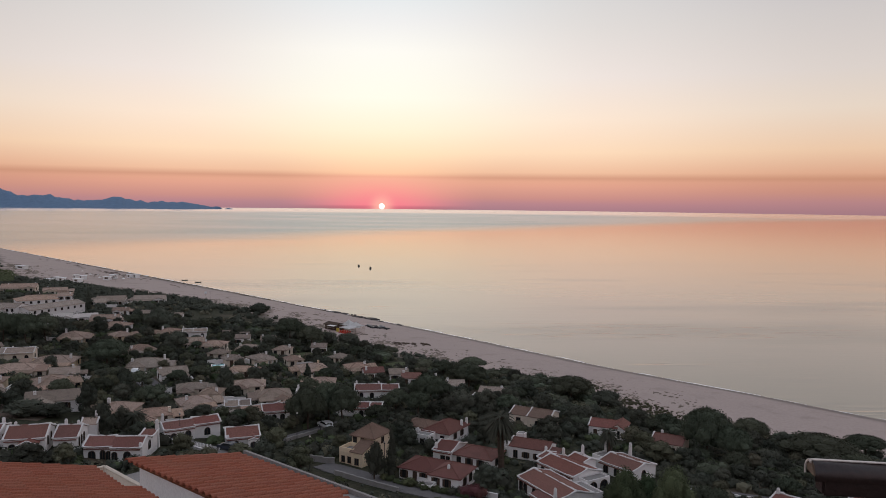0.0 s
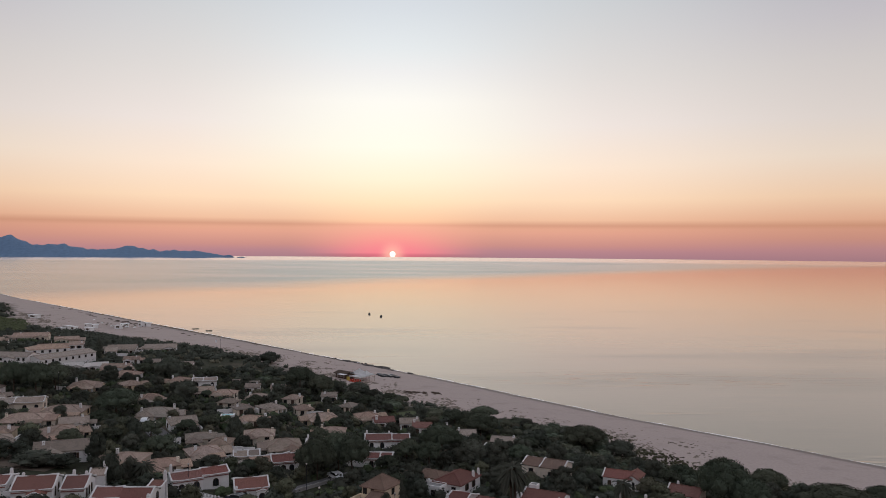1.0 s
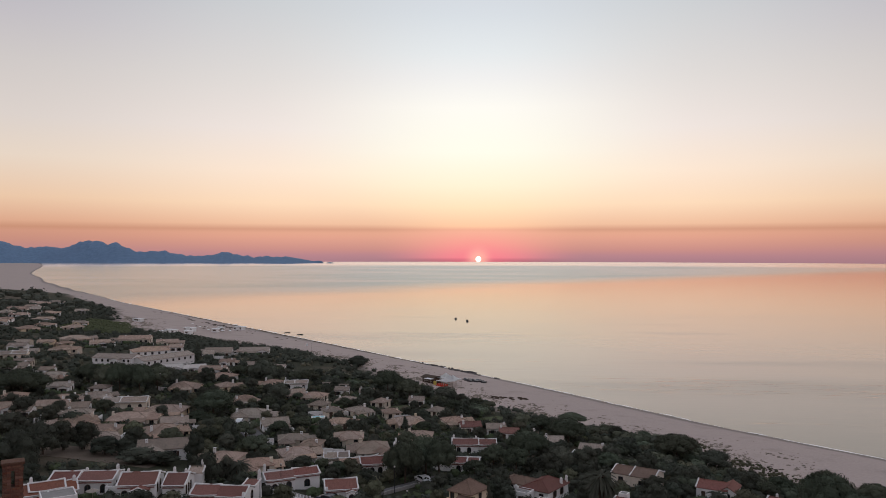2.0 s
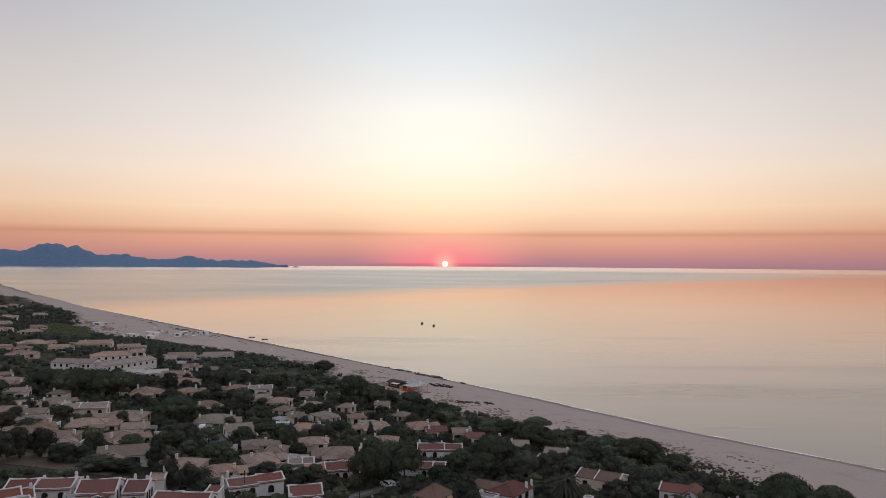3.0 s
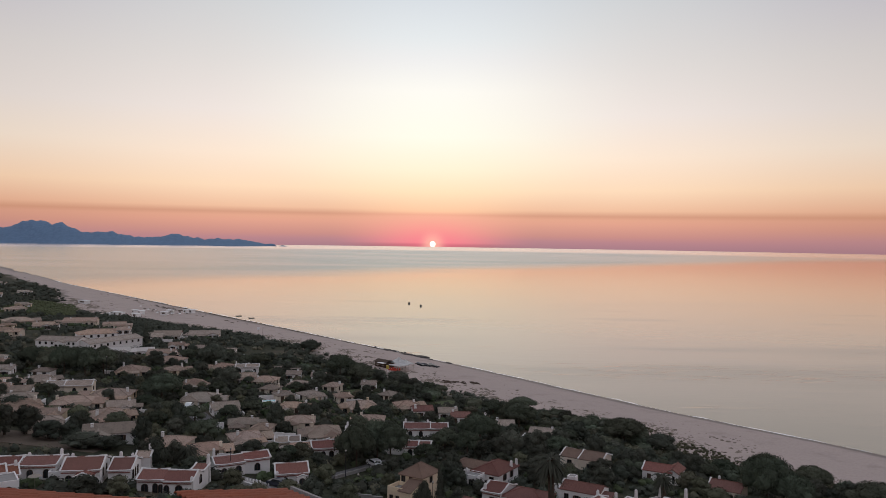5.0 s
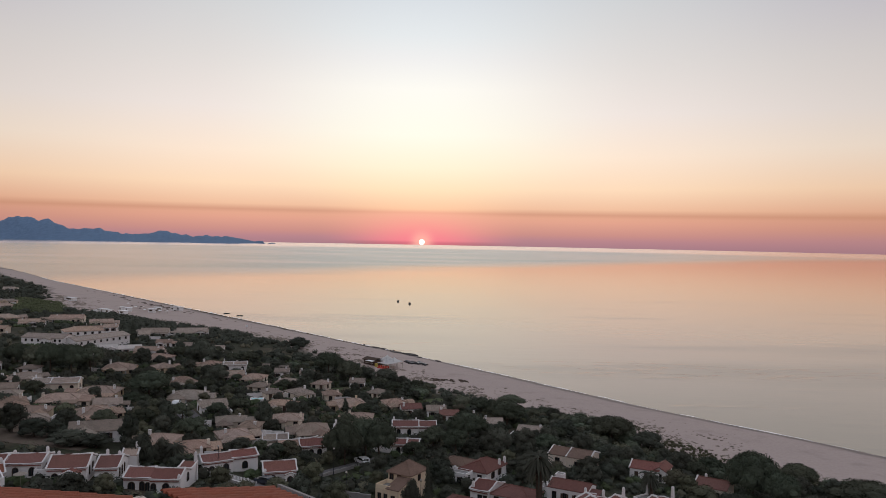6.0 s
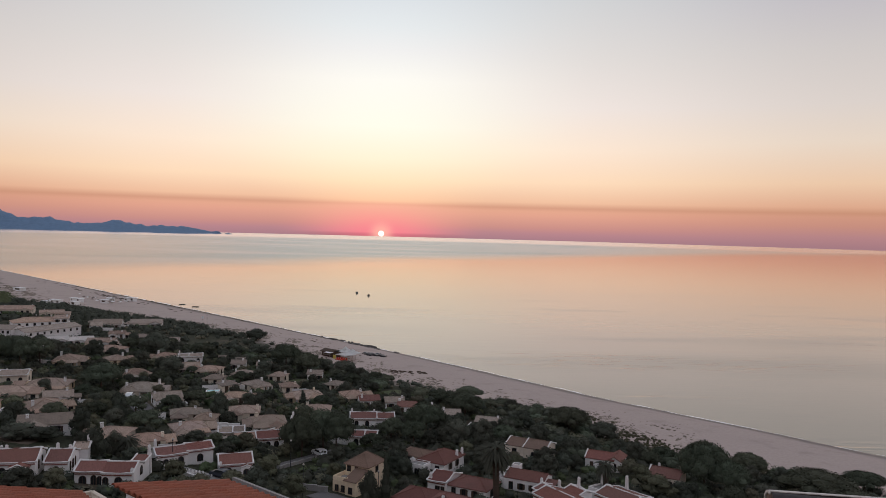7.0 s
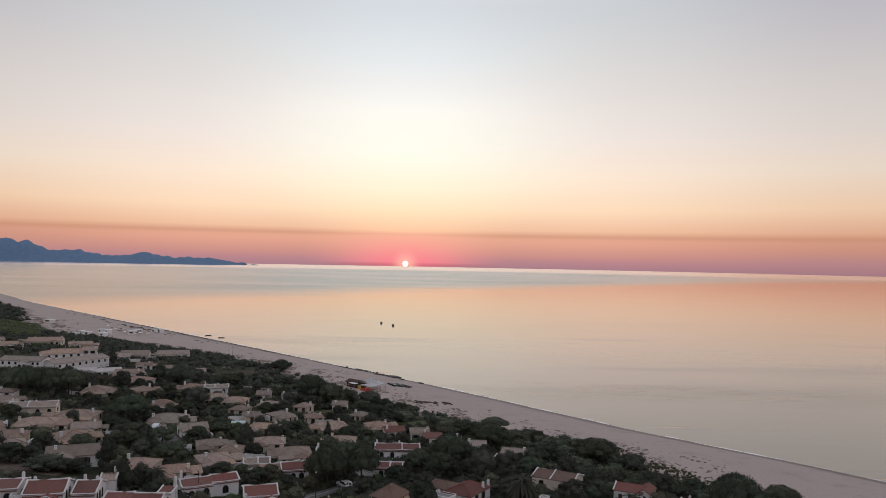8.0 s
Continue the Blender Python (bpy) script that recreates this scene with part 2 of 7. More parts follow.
# sea: calm and mirror-like in the bay, ruffled by the wind far out; its reflection is tinted by place
sea_water = bpy.data.materials.new("sea_water")
sea_water.use_nodes = True
T = Tree(sea_water.node_tree)
place = T.node("ShaderNodeTexCoord").outputs["Object"]
part_of = T.node("ShaderNodeSeparateXYZ")
T.put(place, part_of.inputs[0])
lane = T.node("ShaderNodeMapping")
lane.inputs["Rotation"].default_value = (0, 0, radians(-45))
lane.inputs["Scale"].default_value = (0.18, 1.0, 1.0)
T.put(place, lane.inputs[0])
lane_far = T.node("ShaderNodeMapping")
lane_far.inputs["Scale"].default_value = (0.0016, 0.006, 1.0)
T.put(place, lane_far.inputs[0])
streak = T.noise(1.0, 2, lane_far.outputs[0])
out = T.node("ShaderNodeVectorMath", operation="LENGTH")
T.put(place, out.inputs[0])
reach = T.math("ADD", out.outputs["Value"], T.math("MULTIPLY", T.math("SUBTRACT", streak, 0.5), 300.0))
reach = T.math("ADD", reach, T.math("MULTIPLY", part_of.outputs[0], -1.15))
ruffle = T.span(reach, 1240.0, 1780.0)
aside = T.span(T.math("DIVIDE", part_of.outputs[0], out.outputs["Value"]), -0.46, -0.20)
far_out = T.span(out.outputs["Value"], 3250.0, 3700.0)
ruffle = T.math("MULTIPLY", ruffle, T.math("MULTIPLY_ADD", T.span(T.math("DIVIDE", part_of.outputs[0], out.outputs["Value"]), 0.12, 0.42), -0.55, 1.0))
rough = T.math("MULTIPLY_ADD", ruffle, 0.15, 0.07)
patchy = T.node("ShaderNodeMapping")
patchy.inputs["Rotation"].default_value = (0, 0, radians(-30))
patchy.inputs["Scale"].default_value = (0.004, 0.016, 1.0)
T.put(place, patchy.inputs[0])
cat_paw = T.math("MULTIPLY", T.span(T.noise(1.0, 5, patchy.outputs[0]), 0.50, 0.66), T.span(out.outputs["Value"], 900.0, 420.0))
rough = T.math("MULTIPLY_ADD", cat_paw, 0.10, rough)
# mask for dimming the reflected sky, strongest short of the horizon strip
reflection_dim = T.math("MULTIPLY", T.math("MULTIPLY", T.math("MULTIPLY", ruffle, T.math("MULTIPLY_ADD", aside, 0.2, 0.8)), T.math("SUBTRACT", 1.0, far_out)), T.math("MULTIPLY_ADD", T.span(streak, 0.62, 0.38), 0.25, 0.75))
body = T.node("ShaderNodeBsdfDiffuse")
body.inputs["Color"].default_value = (0.345, 0.33, 0.252, 1.0)
gloss = T.node("ShaderNodeBsdfGlossy")
# painted reflection tint: rosy, going grey far out and in patches, warmer to the left
T.put(T.mix(T.math("MAXIMUM", reflection_dim, T.math("MULTIPLY", cat_paw, 0.26)), (1.0, 0.895, 0.872, 1.0), T.mix(aside, (0.67, 0.635, 0.58, 1.0), (0.60, 0.65, 0.69, 1.0))), gloss.inputs["Color"])
T.put(rough, gloss.inputs["Roughness"])
facing = T.node("ShaderNodeFresnel")
facing.inputs["IOR"].default_value = 1.33
b = T.node("ShaderNodeMixShader")
T.put(facing.outputs[0], b.inputs[0])
T.put(body.outputs[0], b.inputs[1])
T.put(gloss.outputs[0], b.inputs[2])
ripple = T.node("ShaderNodeBump")
ripple.inputs["Strength"].default_value, ripple.inputs["Distance"].default_value = 0.27, 0.22
calm = T.span(T.noise(0.012, 3, place), 0.40, 0.62)
swell = T.math("ADD", T.math("MULTIPLY", T.noise(0.13, 3, lane.outputs[0]), T.math("MULTIPLY_ADD", calm, 1.3, 0.25)), T.math("MULTIPLY", T.noise(0.45, 3, lane.outputs[0]), T.math("MULTIPLY_ADD", T.span(out.outputs["Value"], 520.0, 230.0), 0.35, 0.2)))
crest = T.node("ShaderNodeMapping")
crest.inputs["Rotation"].default_value = (0, 0, radians(-8))
crest.inputs["Scale"].default_value = (0.035, 0.30, 1.0)
T.put(place, crest.inputs[0])
patch = T.math("MULTIPLY", T.span(T.noise(0.014, 4, lane.outputs[0]), 0.50, 0.62), T.span(out.outputs["Value"], 620.0, 200.0))
swell = T.math("ADD", swell, T.math("MULTIPLY", T.span(T.noise(1.0, 2, crest.outputs[0]), 0.48, 0.68), T.math("MULTIPLY", patch, 1.3)))
T.put(swell, ripple.inputs["Height"])
for s in (body, gloss, facing):
    T.put(ripple.outputs[0], s.inputs["Normal"])
T.put(b.outputs[0], T.node("ShaderNodeOutputMaterial").inputs[0])

# ground: wet sand, dry sand, dune scrub and dark garden soil, by height
land = bpy.data.materials.new("sand_and_soil")
land.use_nodes = True
T = Tree(land.node_tree)
place = T.node("ShaderNodeTexCoord").outputs["Object"]
part_of = T.node("ShaderNodeSeparateXYZ")
T.put(place, part_of.inputs[0])
grain, blot, wide = T.noise(1.3, 6, place), T.noise(0.12, 5, place), T.noise(0.03, 3, place)
z = T.math("ADD", part_of.outputs[2], T.math("MULTIPLY", T.math("SUBTRACT", blot, 0.5), 2.6))
sand = T.mix(T.span(grain, 0.3, 0.7), (0.445, 0.355, 0.32, 1), (0.49, 0.398, 0.362, 1))
sand = T.mix(T.math("MULTIPLY", T.span(blot, 0.5, 0.75), 0.35), sand, (0.26, 0.21, 0.18, 1))
wet = T.span(T.math("ADD", part_of.outputs[2], T.math("MULTIPLY", T.math("SUBTRACT", blot, 0.5), 0.35)), 0.45, 0.14)
sand = T.mix(T.math("MULTIPLY", wet, 0.75), sand, (0.15, 0.12, 0.108, 1))
soil = T.mix(T.span(grain, 0.35, 0.65), (0.03, 0.032, 0.019, 1), (0.055, 0.055, 0.034, 1))
soil = T.mix(T.math("MULTIPLY", T.span(wide, 0.50, 0.64), 0.65), soil, (0.13, 0.097, 0.073, 1))
colour = T.mix(T.span(z, 2.9, 4.1), sand, soil)
b = T.node("ShaderNodeBsdfPrincipled")
T.put(colour, b.inputs["Base Color"])
T.put(T.math("MULTIPLY_ADD", wet, -0.3, 0.95), b.inputs["Roughness"])
b.inputs["Specular IOR Level"].default_value = 0.15
n = T.node("ShaderNodeBump")
n.inputs["Strength"].default_value, n.inputs["Distance"].default_value = 0.5, 0.3
T.put(T.math("ADD", grain, blot), n.inputs["Height"])
T.put(n.outputs[0], b.inputs["Normal"])
T.put(b.outputs[0], T.node("ShaderNodeOutputMaterial").inputs[0])

# distance haze put into the base colour of headland and islets
headland_haze = material("hazy_blue_headland", (0.155, 0.24, 0.36), 1.0, 0.01, 0.12, 0.0, 0.3, (0.12, 0.17, 0.26))

# ---------------------------------------------------------------- helpers of this scene


def mesh_of(name, bm, mat):
    me = bpy.data.meshes.new(name)
    bm.to_mesh(me)
    bm.free()
    me.materials.append(mat)
    return me


def part(name, bm, mat, parent, label=""):
    """Links a bmesh, or a ready mesh, as one mesh object under a thing or a part."""
    ob = new(name, bm if isinstance(bm, bpy.types.Mesh) else mesh_of(name, bm, mat))
    ob.parent = parent
    return tagged(ob, label)


def thing(name, x, y, z, yaw, label, category, group=""):
    ob = new(name)
    ob.matrix_world = pose(x, y, z, 0, 0, yaw)
    return tagged(ob, label, category, group)


def block(bm, x0, x1, y0, y1, z0, z1, taper=0.0):
    """A box; taper draws its top in by that many metres on every side."""
    t = taper
    v = [bm.verts.new(p) for p in ((x0, y0, z0), (x1, y0, z0), (x1, y1, z0), (x0, y1, z0), (x0 + t, y0 + t, z1), (x1 - t, y0 + t, z1), (x1 - t, y1 - t, z1), (x0 + t, y1 - t, z1))]
    for f in ((3, 2, 1, 0), (4, 5, 6, 7), (0, 1, 5, 4), (1, 2, 6, 5), (2, 3, 7, 6), (3, 0, 4, 7)):
        bm.faces.new([v[i] for i in f])
    return bm


def boxed(*box):
    return block(bmesh.new(), *box)


def prism(bm, outline, x0, x1):
    """Extrudes a closed outline of (y, z) along x."""
    a = [bm.verts.new((x0, y, z)) for y, z in outline]
    b = [bm.verts.new((x1, y, z)) for y, z in outline]
    n = len(outline)
    bm.faces.new(a)
    bm.faces.new(b[::-1])
    for i in range(n):
        bm.faces.new((a[i], b[i], b[(i + 1) % n], a[(i + 1) % n]))
    bmesh.ops.recalc_face_normals(bm, faces=bm.faces)
    return bm


def bevelled(bm, width=0.04):
    bmesh.ops.bevel(bm, geom=list(bm.edges), offset=width, segments=2, affect="EDGES")
    return bm


def tube(bm, a, b, r0, r1=None, sides=8):
    """A tapered round bar from a to b."""
    r1 = r0 if r1 is None else r1
    a, b = Vector(a), Vector(b)
    q = (b - a).to_track_quat("Z", "Y")
    rings = []
    for p, r in ((a, r0), (b, r1)):
        rings.append([bm.verts.new(p + q @ Vector((r * math.cos(k * math.tau / sides), r * math.sin(k * math.tau / sides), 0))) for k in range(sides)])
    for k in range(sides):
        bm.faces.new((rings[0][k], rings[0][(k + 1) % sides], rings[1][(k + 1) % sides], rings[1][k]))
    bm.faces.new(rings[0][::-1])
    bm.faces.new(rings[1])
    return bm


# ---------------------------------------------------------------- ground, sea, headland
def polar_ground():
    radii = [0.0] + [6 * 1.0335 ** k for k in range(203)]
    angles = 420
    verts, faces = [], []
    for r in radii:
        for k in range(angles):
            a = math.tau * k / angles
            x, y = r * math.sin(a), r * math.cos(a)
            verts.append((x, y, max(ground_z(x, y), -14.0)))
    for i in range(len(radii) - 1):
        for k in range(angles):
            j = (k + 1) % angles
            faces.append((i * angles + k, i * angles + j, (i + 1) * angles + j, (i + 1) * angles + k))
    me = bpy.data.meshes.new("ground")
    me.from_pydata(verts, [], faces)
    me.polygons.foreach_set("use_smooth", [True] * len(me.polygons))
    me.materials.append(land)
    return tagged(new("ground", me), "sandy beach rising to dark scrub-covered hillside", "ground", kind="structure")


polar_ground()

bm = bmesh.new()
ring = [bm.verts.new((4850 * math.sin(math.tau * k / 256), 4850 * math.cos(math.tau * k / 256), 0)) for k in range(256)]
bm.faces.new(ring[::-1])
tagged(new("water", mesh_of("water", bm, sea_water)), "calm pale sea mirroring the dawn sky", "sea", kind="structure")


def headland():
    """A long low promontory that closes the bay, with two peaks inland."""
    peaks = ((-31.5, 82, 1.2), (-37.0, 76, 2.3), (-33.7, 42, 1.3), (-29.7, 62, 1.15), (-27.2, 32, 1.4), (-25.2, 8, 1.5), (-22.6, 26, 1.0), (-19.5, 5, 1.8), (-41, 90, 3), (-47, 60, 4))
    verts, faces = [], []
    n, rows = 640, 7
    for k in range(n + 1):
        az = -15.7 - 44.0 * k / n
        rise = (28 * smooth(-az, 15.7, 18.6) + 14 * smooth(-az, 15.72, 15.95) - 6 * smooth(-az, 16.1, 16.5)) * (0.85 + 0.3 * noise.noise((az * 2.2, 3, 0)))
        h = rise + sum(p * math.exp(-((az - c) / w) ** 2) for c, p, w in peaks)
        h *= 1 + 0.05 * noise.noise((az * 1.1, 0, 0)) + 0.02 * noise.noise((az * 4.0, 5, 0)) + 0.012 * noise.noise((az * 13.0, 9, 0))
        dist = (4150 + 120 * noise.noise((az * 0.4, 7, 0))) / max(0.6, math.cos(radians(az + 8)))
        dist = min(dist, 4600)
        for j in range(rows):
            f = j / (rows - 1)
            d = dist + 420 * (f - 0.35) * smooth(-az, 15.6, 18.5)
            z = -2 + (max(h, 0.5) + 2) * math.sin(min(1.0, f / 0.7) * math.pi / 2) ** 1.3 * (1 if f <= 0.75 else 1 - (f - 0.75) * 2.5)
            z += 6 * noise.noise((az * 3, f * 5, 2)) * math.sin(f * math.pi) * min(1, h / 60)
            verts.append((d * math.sin(radians(az)), d * math.cos(radians(az)), z))
    for k in range(n):
        for j in range(rows - 1):
            a = k * rows + j
            faces.append((a, a + 1, a + rows + 1, a + rows))
    me = bpy.data.meshes.new("backdrop")
    me.from_pydata(verts, [], faces)
    me.polygons.foreach_set("use_smooth", [True] * len(me.polygons))
    me.materials.append(headland_haze)
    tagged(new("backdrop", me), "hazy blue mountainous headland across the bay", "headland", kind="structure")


headland()
for k, (az, h, w) in enumerate(((-15.35, 5, 16), (-15.15, 3, 10))):
    bm = bmesh.new()
    bmesh.ops.create_icosphere(bm, subdivisions=2, radius=1)
    for v in bm.verts:
        v.co = Vector((v.co.x * w, v.co.y * w, v.co.z * h)) * (1 + 0.3 * noise.noise(v.co * 2))
    islet = new("islet", mesh_of("islet", bm, headland_haze))
    islet.location = (4200 * math.sin(radians(az)), 4200 * math.cos(radians(az)), 0.5)
    tagged(islet, "small dark rock islet off the headland", "rock", "islets off the headland")

# ---------------------------------------------------------------- plants


def leaves(rng, lobes, count, size, up_bias=0.2):
    """Leaf clumps and dark cores round lobes of (x, y, z, rx, rz): vertices and faces."""
    verts, faces = [], []
    weights = [l[3] ** 2 for l in lobes]
    for _ in range(count):
        x, y, z, rx, rz = rng.choices(lobes, weights)[0]
        d = Vector((rng.gauss(0, 1), rng.gauss(0, 1), rng.gauss(up_bias, 1))).normalized()
        k = rng.uniform(0.80, 1.18)
        c = Vector((x + d.x * rx * k, y + d.y * rx * k, z + d.z * rz * k))
        n = (d + Vector((rng.gauss(0, 0.42), rng.gauss(0, 0.42), rng.gauss(0, 0.42)))).normalized()
        t = n.orthogonal().normalized()
        t = Matrix.Rotation(rng.uniform(0, math.tau), 3, n) @ t
        u = n.cross(t)
        s = size * rng.uniform(0.6, 1.3)
        i = len(verts)
        verts += [c + t * s, c + u * s * 0.7 + n * s * 0.25, c - t * s, c - u * s * 0.7 + n * s * 0.2]
        faces += [(i, i + 1, i + 2), (i, i + 2, i + 3)]
    core = bmesh.new()
    bmesh.ops.create_icosphere(core, subdivisions=2, radius=1)
    shape, tris = [v.co.copy() for v in core.verts], [[v.index for v in f.verts] for f in core.faces]
    core.free()
    for x, y, z, rx, rz in lobes:
        i = len(verts)
        for p in shape:
            k = 0.78 * (1 + 0.30 * noise.noise(p * 1.7 + Vector((x, y, z))) + 0.12 * noise.noise(p * 5 + Vector((x, z, y))))
            verts.append(Vector((x + p.x * rx * k, y + p.y * rx * k, z + p.z * rz * k)))
        faces += [tuple(i + j for j in f) for f in tris]
    return verts, faces


def crown_mesh(name, rng, lobes, count, size, mat):
    me = bpy.data.meshes.new(name)
    v, f = leaves(rng, lobes, count, size)
    me.from_pydata(v, [], f)
    me.materials.append(mat)
    return me


def round_tree(seed, h, spread, mat, label, flat=0.6, count=2200, size=0.17, lobes_n=14, name="tree", umbrella=False):
    """A tree: short leaning trunk, limbs, and an uneven crown of many lobes, domed like a pine's or heaped to the ground."""
    rng = random.Random(seed)
    root = thing(name, 0, 0, -500, 0, label, name.replace("_", " "), name + "s of the village")
    bm = bmesh.new()
    top = Vector((rng.uniform(-0.3, 0.3), rng.uniform(-0.3, 0.3), h * (0.5 if umbrella else 0.35)))
    tube(bm, (0, 0, -0.6), top, h * 0.03 + 0.05, h * 0.02 + 0.03, 7)
    lobes = []
    for k in range(lobes_n):
        a = 2.4 * k + rng.uniform(-0.5, 0.5)
        f = math.sqrt((k + 0.4) / lobes_n)
        d = spread * 0.74 * f * rng.uniform(0.85, 1.1)
        r = spread * rng.uniform(0.27, 0.40) * (1.15 - 0.3 * f)
        z = h * (0.86 - 0.24 * f * f + rng.uniform(-0.05, 0.05)) - r * flat if umbrella else h * (0.80 - 0.5 * f ** 1.6 * rng.uniform(0.5, 1.25)) - r * flat * 0.5
        c = (d * math.cos(a), d * math.sin(a), max(z, r * flat * 0.8), r, r * flat)
        lobes.append(c)
        if k % 2 == 0:
            tube(bm, top - Vector((0, 0, 0.2)), Vector(c[:3]) - Vector((0, 0, r * 0.2)), h * 0.014 + 0.02, 0.02, 5)
    if not umbrella:
        lobes.append((0, 0, h * 0.38, spread * 0.6, h * 0.26))
    part("trunk", bm, bark, root)
    part("crown", crown_mesh("crown", rng, lobes, count, size, mat), mat, root)
    return root


def bush_plant(seed, h, mat, label, name="shrub"):
    rng = random.Random(seed)
    root = thing(name, 0, 0, -500, 0, label, "shrub", "shrubs of the village")
    lobes = []
    for k in range(4):
        r = h * rng.uniform(0.45, 0.75)
        lobes.append((rng.uniform(-0.6, 0.6) * h, rng.uniform(-0.6, 0.6) * h, h - r * 0.8, r, r * 0.75))
    bm = bmesh.new()
    for x, y, z, r, _ in lobes:
        tube(bm, (x * 0.2, y * 0.2, -0.4), (x, y, z), 0.05, 0.02, 5)
    part("stem", bm, bark, root)
    part("crown", crown_mesh("crown", rng, lobes, 700, 0.10 + 0.025 * h, mat), mat, root)
    return root


def cypress_tree(seed, h, mat, label):
    rng = random.Random(seed)
    root = thing("cypress_tree", 0, 0, -500, 0, label, "cypress", "cypresses among the houses")
    part("trunk", tube(bmesh.new(), (0, 0, -0.5), (0, 0, h * 0.5), 0.14, 0.06, 7), bark, root)
    lobes = [(rng.uniform(-0.15, 0.15), rng.uniform(-0.15, 0.15), h * (0.14 + 0.13 * k), max(0.4, h * 0.15 * (1.05 - abs(k - 2) * 0.17)), h * 0.15) for k in range(7)]
    part("crown", crown_mesh("crown", rng, lobes, 900, 0.17, mat), mat, root)
    return root


def palm_tree(seed, h, label):
    rng = random.Random(seed)
    root = thing("palm_tree", 0, 0, -500, 0, label, "palm", "palms in the gardens")
    bm = bmesh.new()
    n = 14
    for k in range(n):
        z0, z1 = -0.5 + h * k / n, -0.5 + h * (k + 1) / n
        tube(bm, (0.02 * k, 0, z0), (0.02 * (k + 1), 0, z1 + 0.05), 0.40 + 0.12 * (k / n) ** 3, 0.50 + 0.16 * (k / n) ** 3, 10)
    part("trunk", bm, bark, root, "thick shaggy trunk")
    top = Vector((0.3, 0, h - 0.5))
    verts, faces = [], []
    for k in range(110):
        a, lift, length = rng.uniform(0, math.tau), rng.uniform(-1.3, 1.35), rng.uniform(2.0, 2.9)
        d = Vector((math.cos(a), math.sin(a), 0))
        side = Vector((-d.y, d.x, 0))
        last = None
        for j in range(7):
            f = j / 6
            p = top + d * length * f * math.cos(lift * 0.6) + Vector((0, 0, length * (math.sin(lift) * 0.75 * f - 0.55 * f * f)))
            w = 0.20 * math.sin(math.pi * (0.12 + 0.83 * f)) * (1 if j % 2 else 0.55)
            i = len(verts)
            verts += [p - side * w - Vector((0, 0, w * 0.8)), p, p + side * w - Vector((0, 0, w * 0.8))]
            if last is not None:
                faces += [(last, last + 1, i + 1, i), (last + 1, last + 2, i + 2, i + 1)]
            last = i
    me = bpy.data.meshes.new("crown")
    me.from_pydata(verts, [], faces)
    me.materials.append(leaf_dark)
    part("crown", me, leaf_dark, root)
    return root

# ---------------------------------------------------------------- houses
mesh_store = {}
FOOTPRINTS = []


def stored(key, make):
    if key not in mesh_store:
        mesh_store[key] = make()
    return mesh_store[key]


def arch_outline(w, h, n=8):
    r = w / 2
    return [(-r, 0), (r, 0)] + [(r * math.cos(math.pi * k / n), h - r + r * math.sin(math.pi * k / n)) for k in range(n + 1)]


def plate(outline, y0, y1):
    """Outline of (x, z) made thick from y0 to y1."""
    bm = bmesh.new()
    a = [bm.verts.new((x, y0, z)) for x, z in outline]
    b = [bm.verts.new((x, y1, z)) for x, z in outline]
    bm.faces.new(a)
    bm.faces.new(b[::-1])
    for i in range(len(a)):
        bm.faces.new((a[i], b[i], b[(i + 1) % len(a)], a[(i + 1) % len(a)]))
    bmesh.ops.recalc_face_normals(bm, faces=bm.faces)
    return bm


def window_frame_mesh(w, h, arched, shutters):
    bm = bmesh.new()
    if arched:
        outer, inner = arch_outline(w + 0.2, h + 0.1), arch_outline(w, h)
        for q, (y0, y1) in ((0, (-0.09, 0.05)),):
            a = [[bm.verts.new((x, y, z)) for x, z in o] for o in (outer, inner) for y in (y0, y1)]
            n = len(outer)
            for i in range(n):
                j = (i + 1) % n
                bm.faces.new((a[0][i], a[0][j], a[2][j], a[2][i]))
                bm.faces.new((a[0][i], a[1][i], a[1][j], a[0][j]))
                bm.faces.new((a[2][i], a[2][j], a[3][j], a[3][i]))
    else:
        t = 0.08
        block(bm, -w / 2 - t, w / 2 + t, -0.08, 0.05, h, h + t)
        block(bm, -w / 2 - t - 0.05, w / 2 + t + 0.05, -0.13, 0.05, -t, 0)
        block(bm, -w / 2 - t, -w / 2, -0.08, 0.05, 0, h)
        block(bm, w / 2, w / 2 + t, -0.08, 0.05, 0, h)
    block(bm, -0.025, 0.025, -0.045, 0.04, 0, h - (0.05 if arched else 0))
    bmesh.ops.recalc_face_normals(bm, faces=bm.faces)
    return mesh_of("window", bm, shutter_brown)


def shutter_mesh(w, h):
    bm = bmesh.new()
    outline = [(-0.02, 0.0)]
    for k in range(6):
        outline += [(-0.05, h * k / 6), (-0.05, h * (k + 0.8) / 6), (-0.03, h * (k + 0.85) / 6)]
    prism(bm, outline + [(-0.02, h)], 0, w / 2)
    return mesh_of("shutter", bm, shutter_brown)


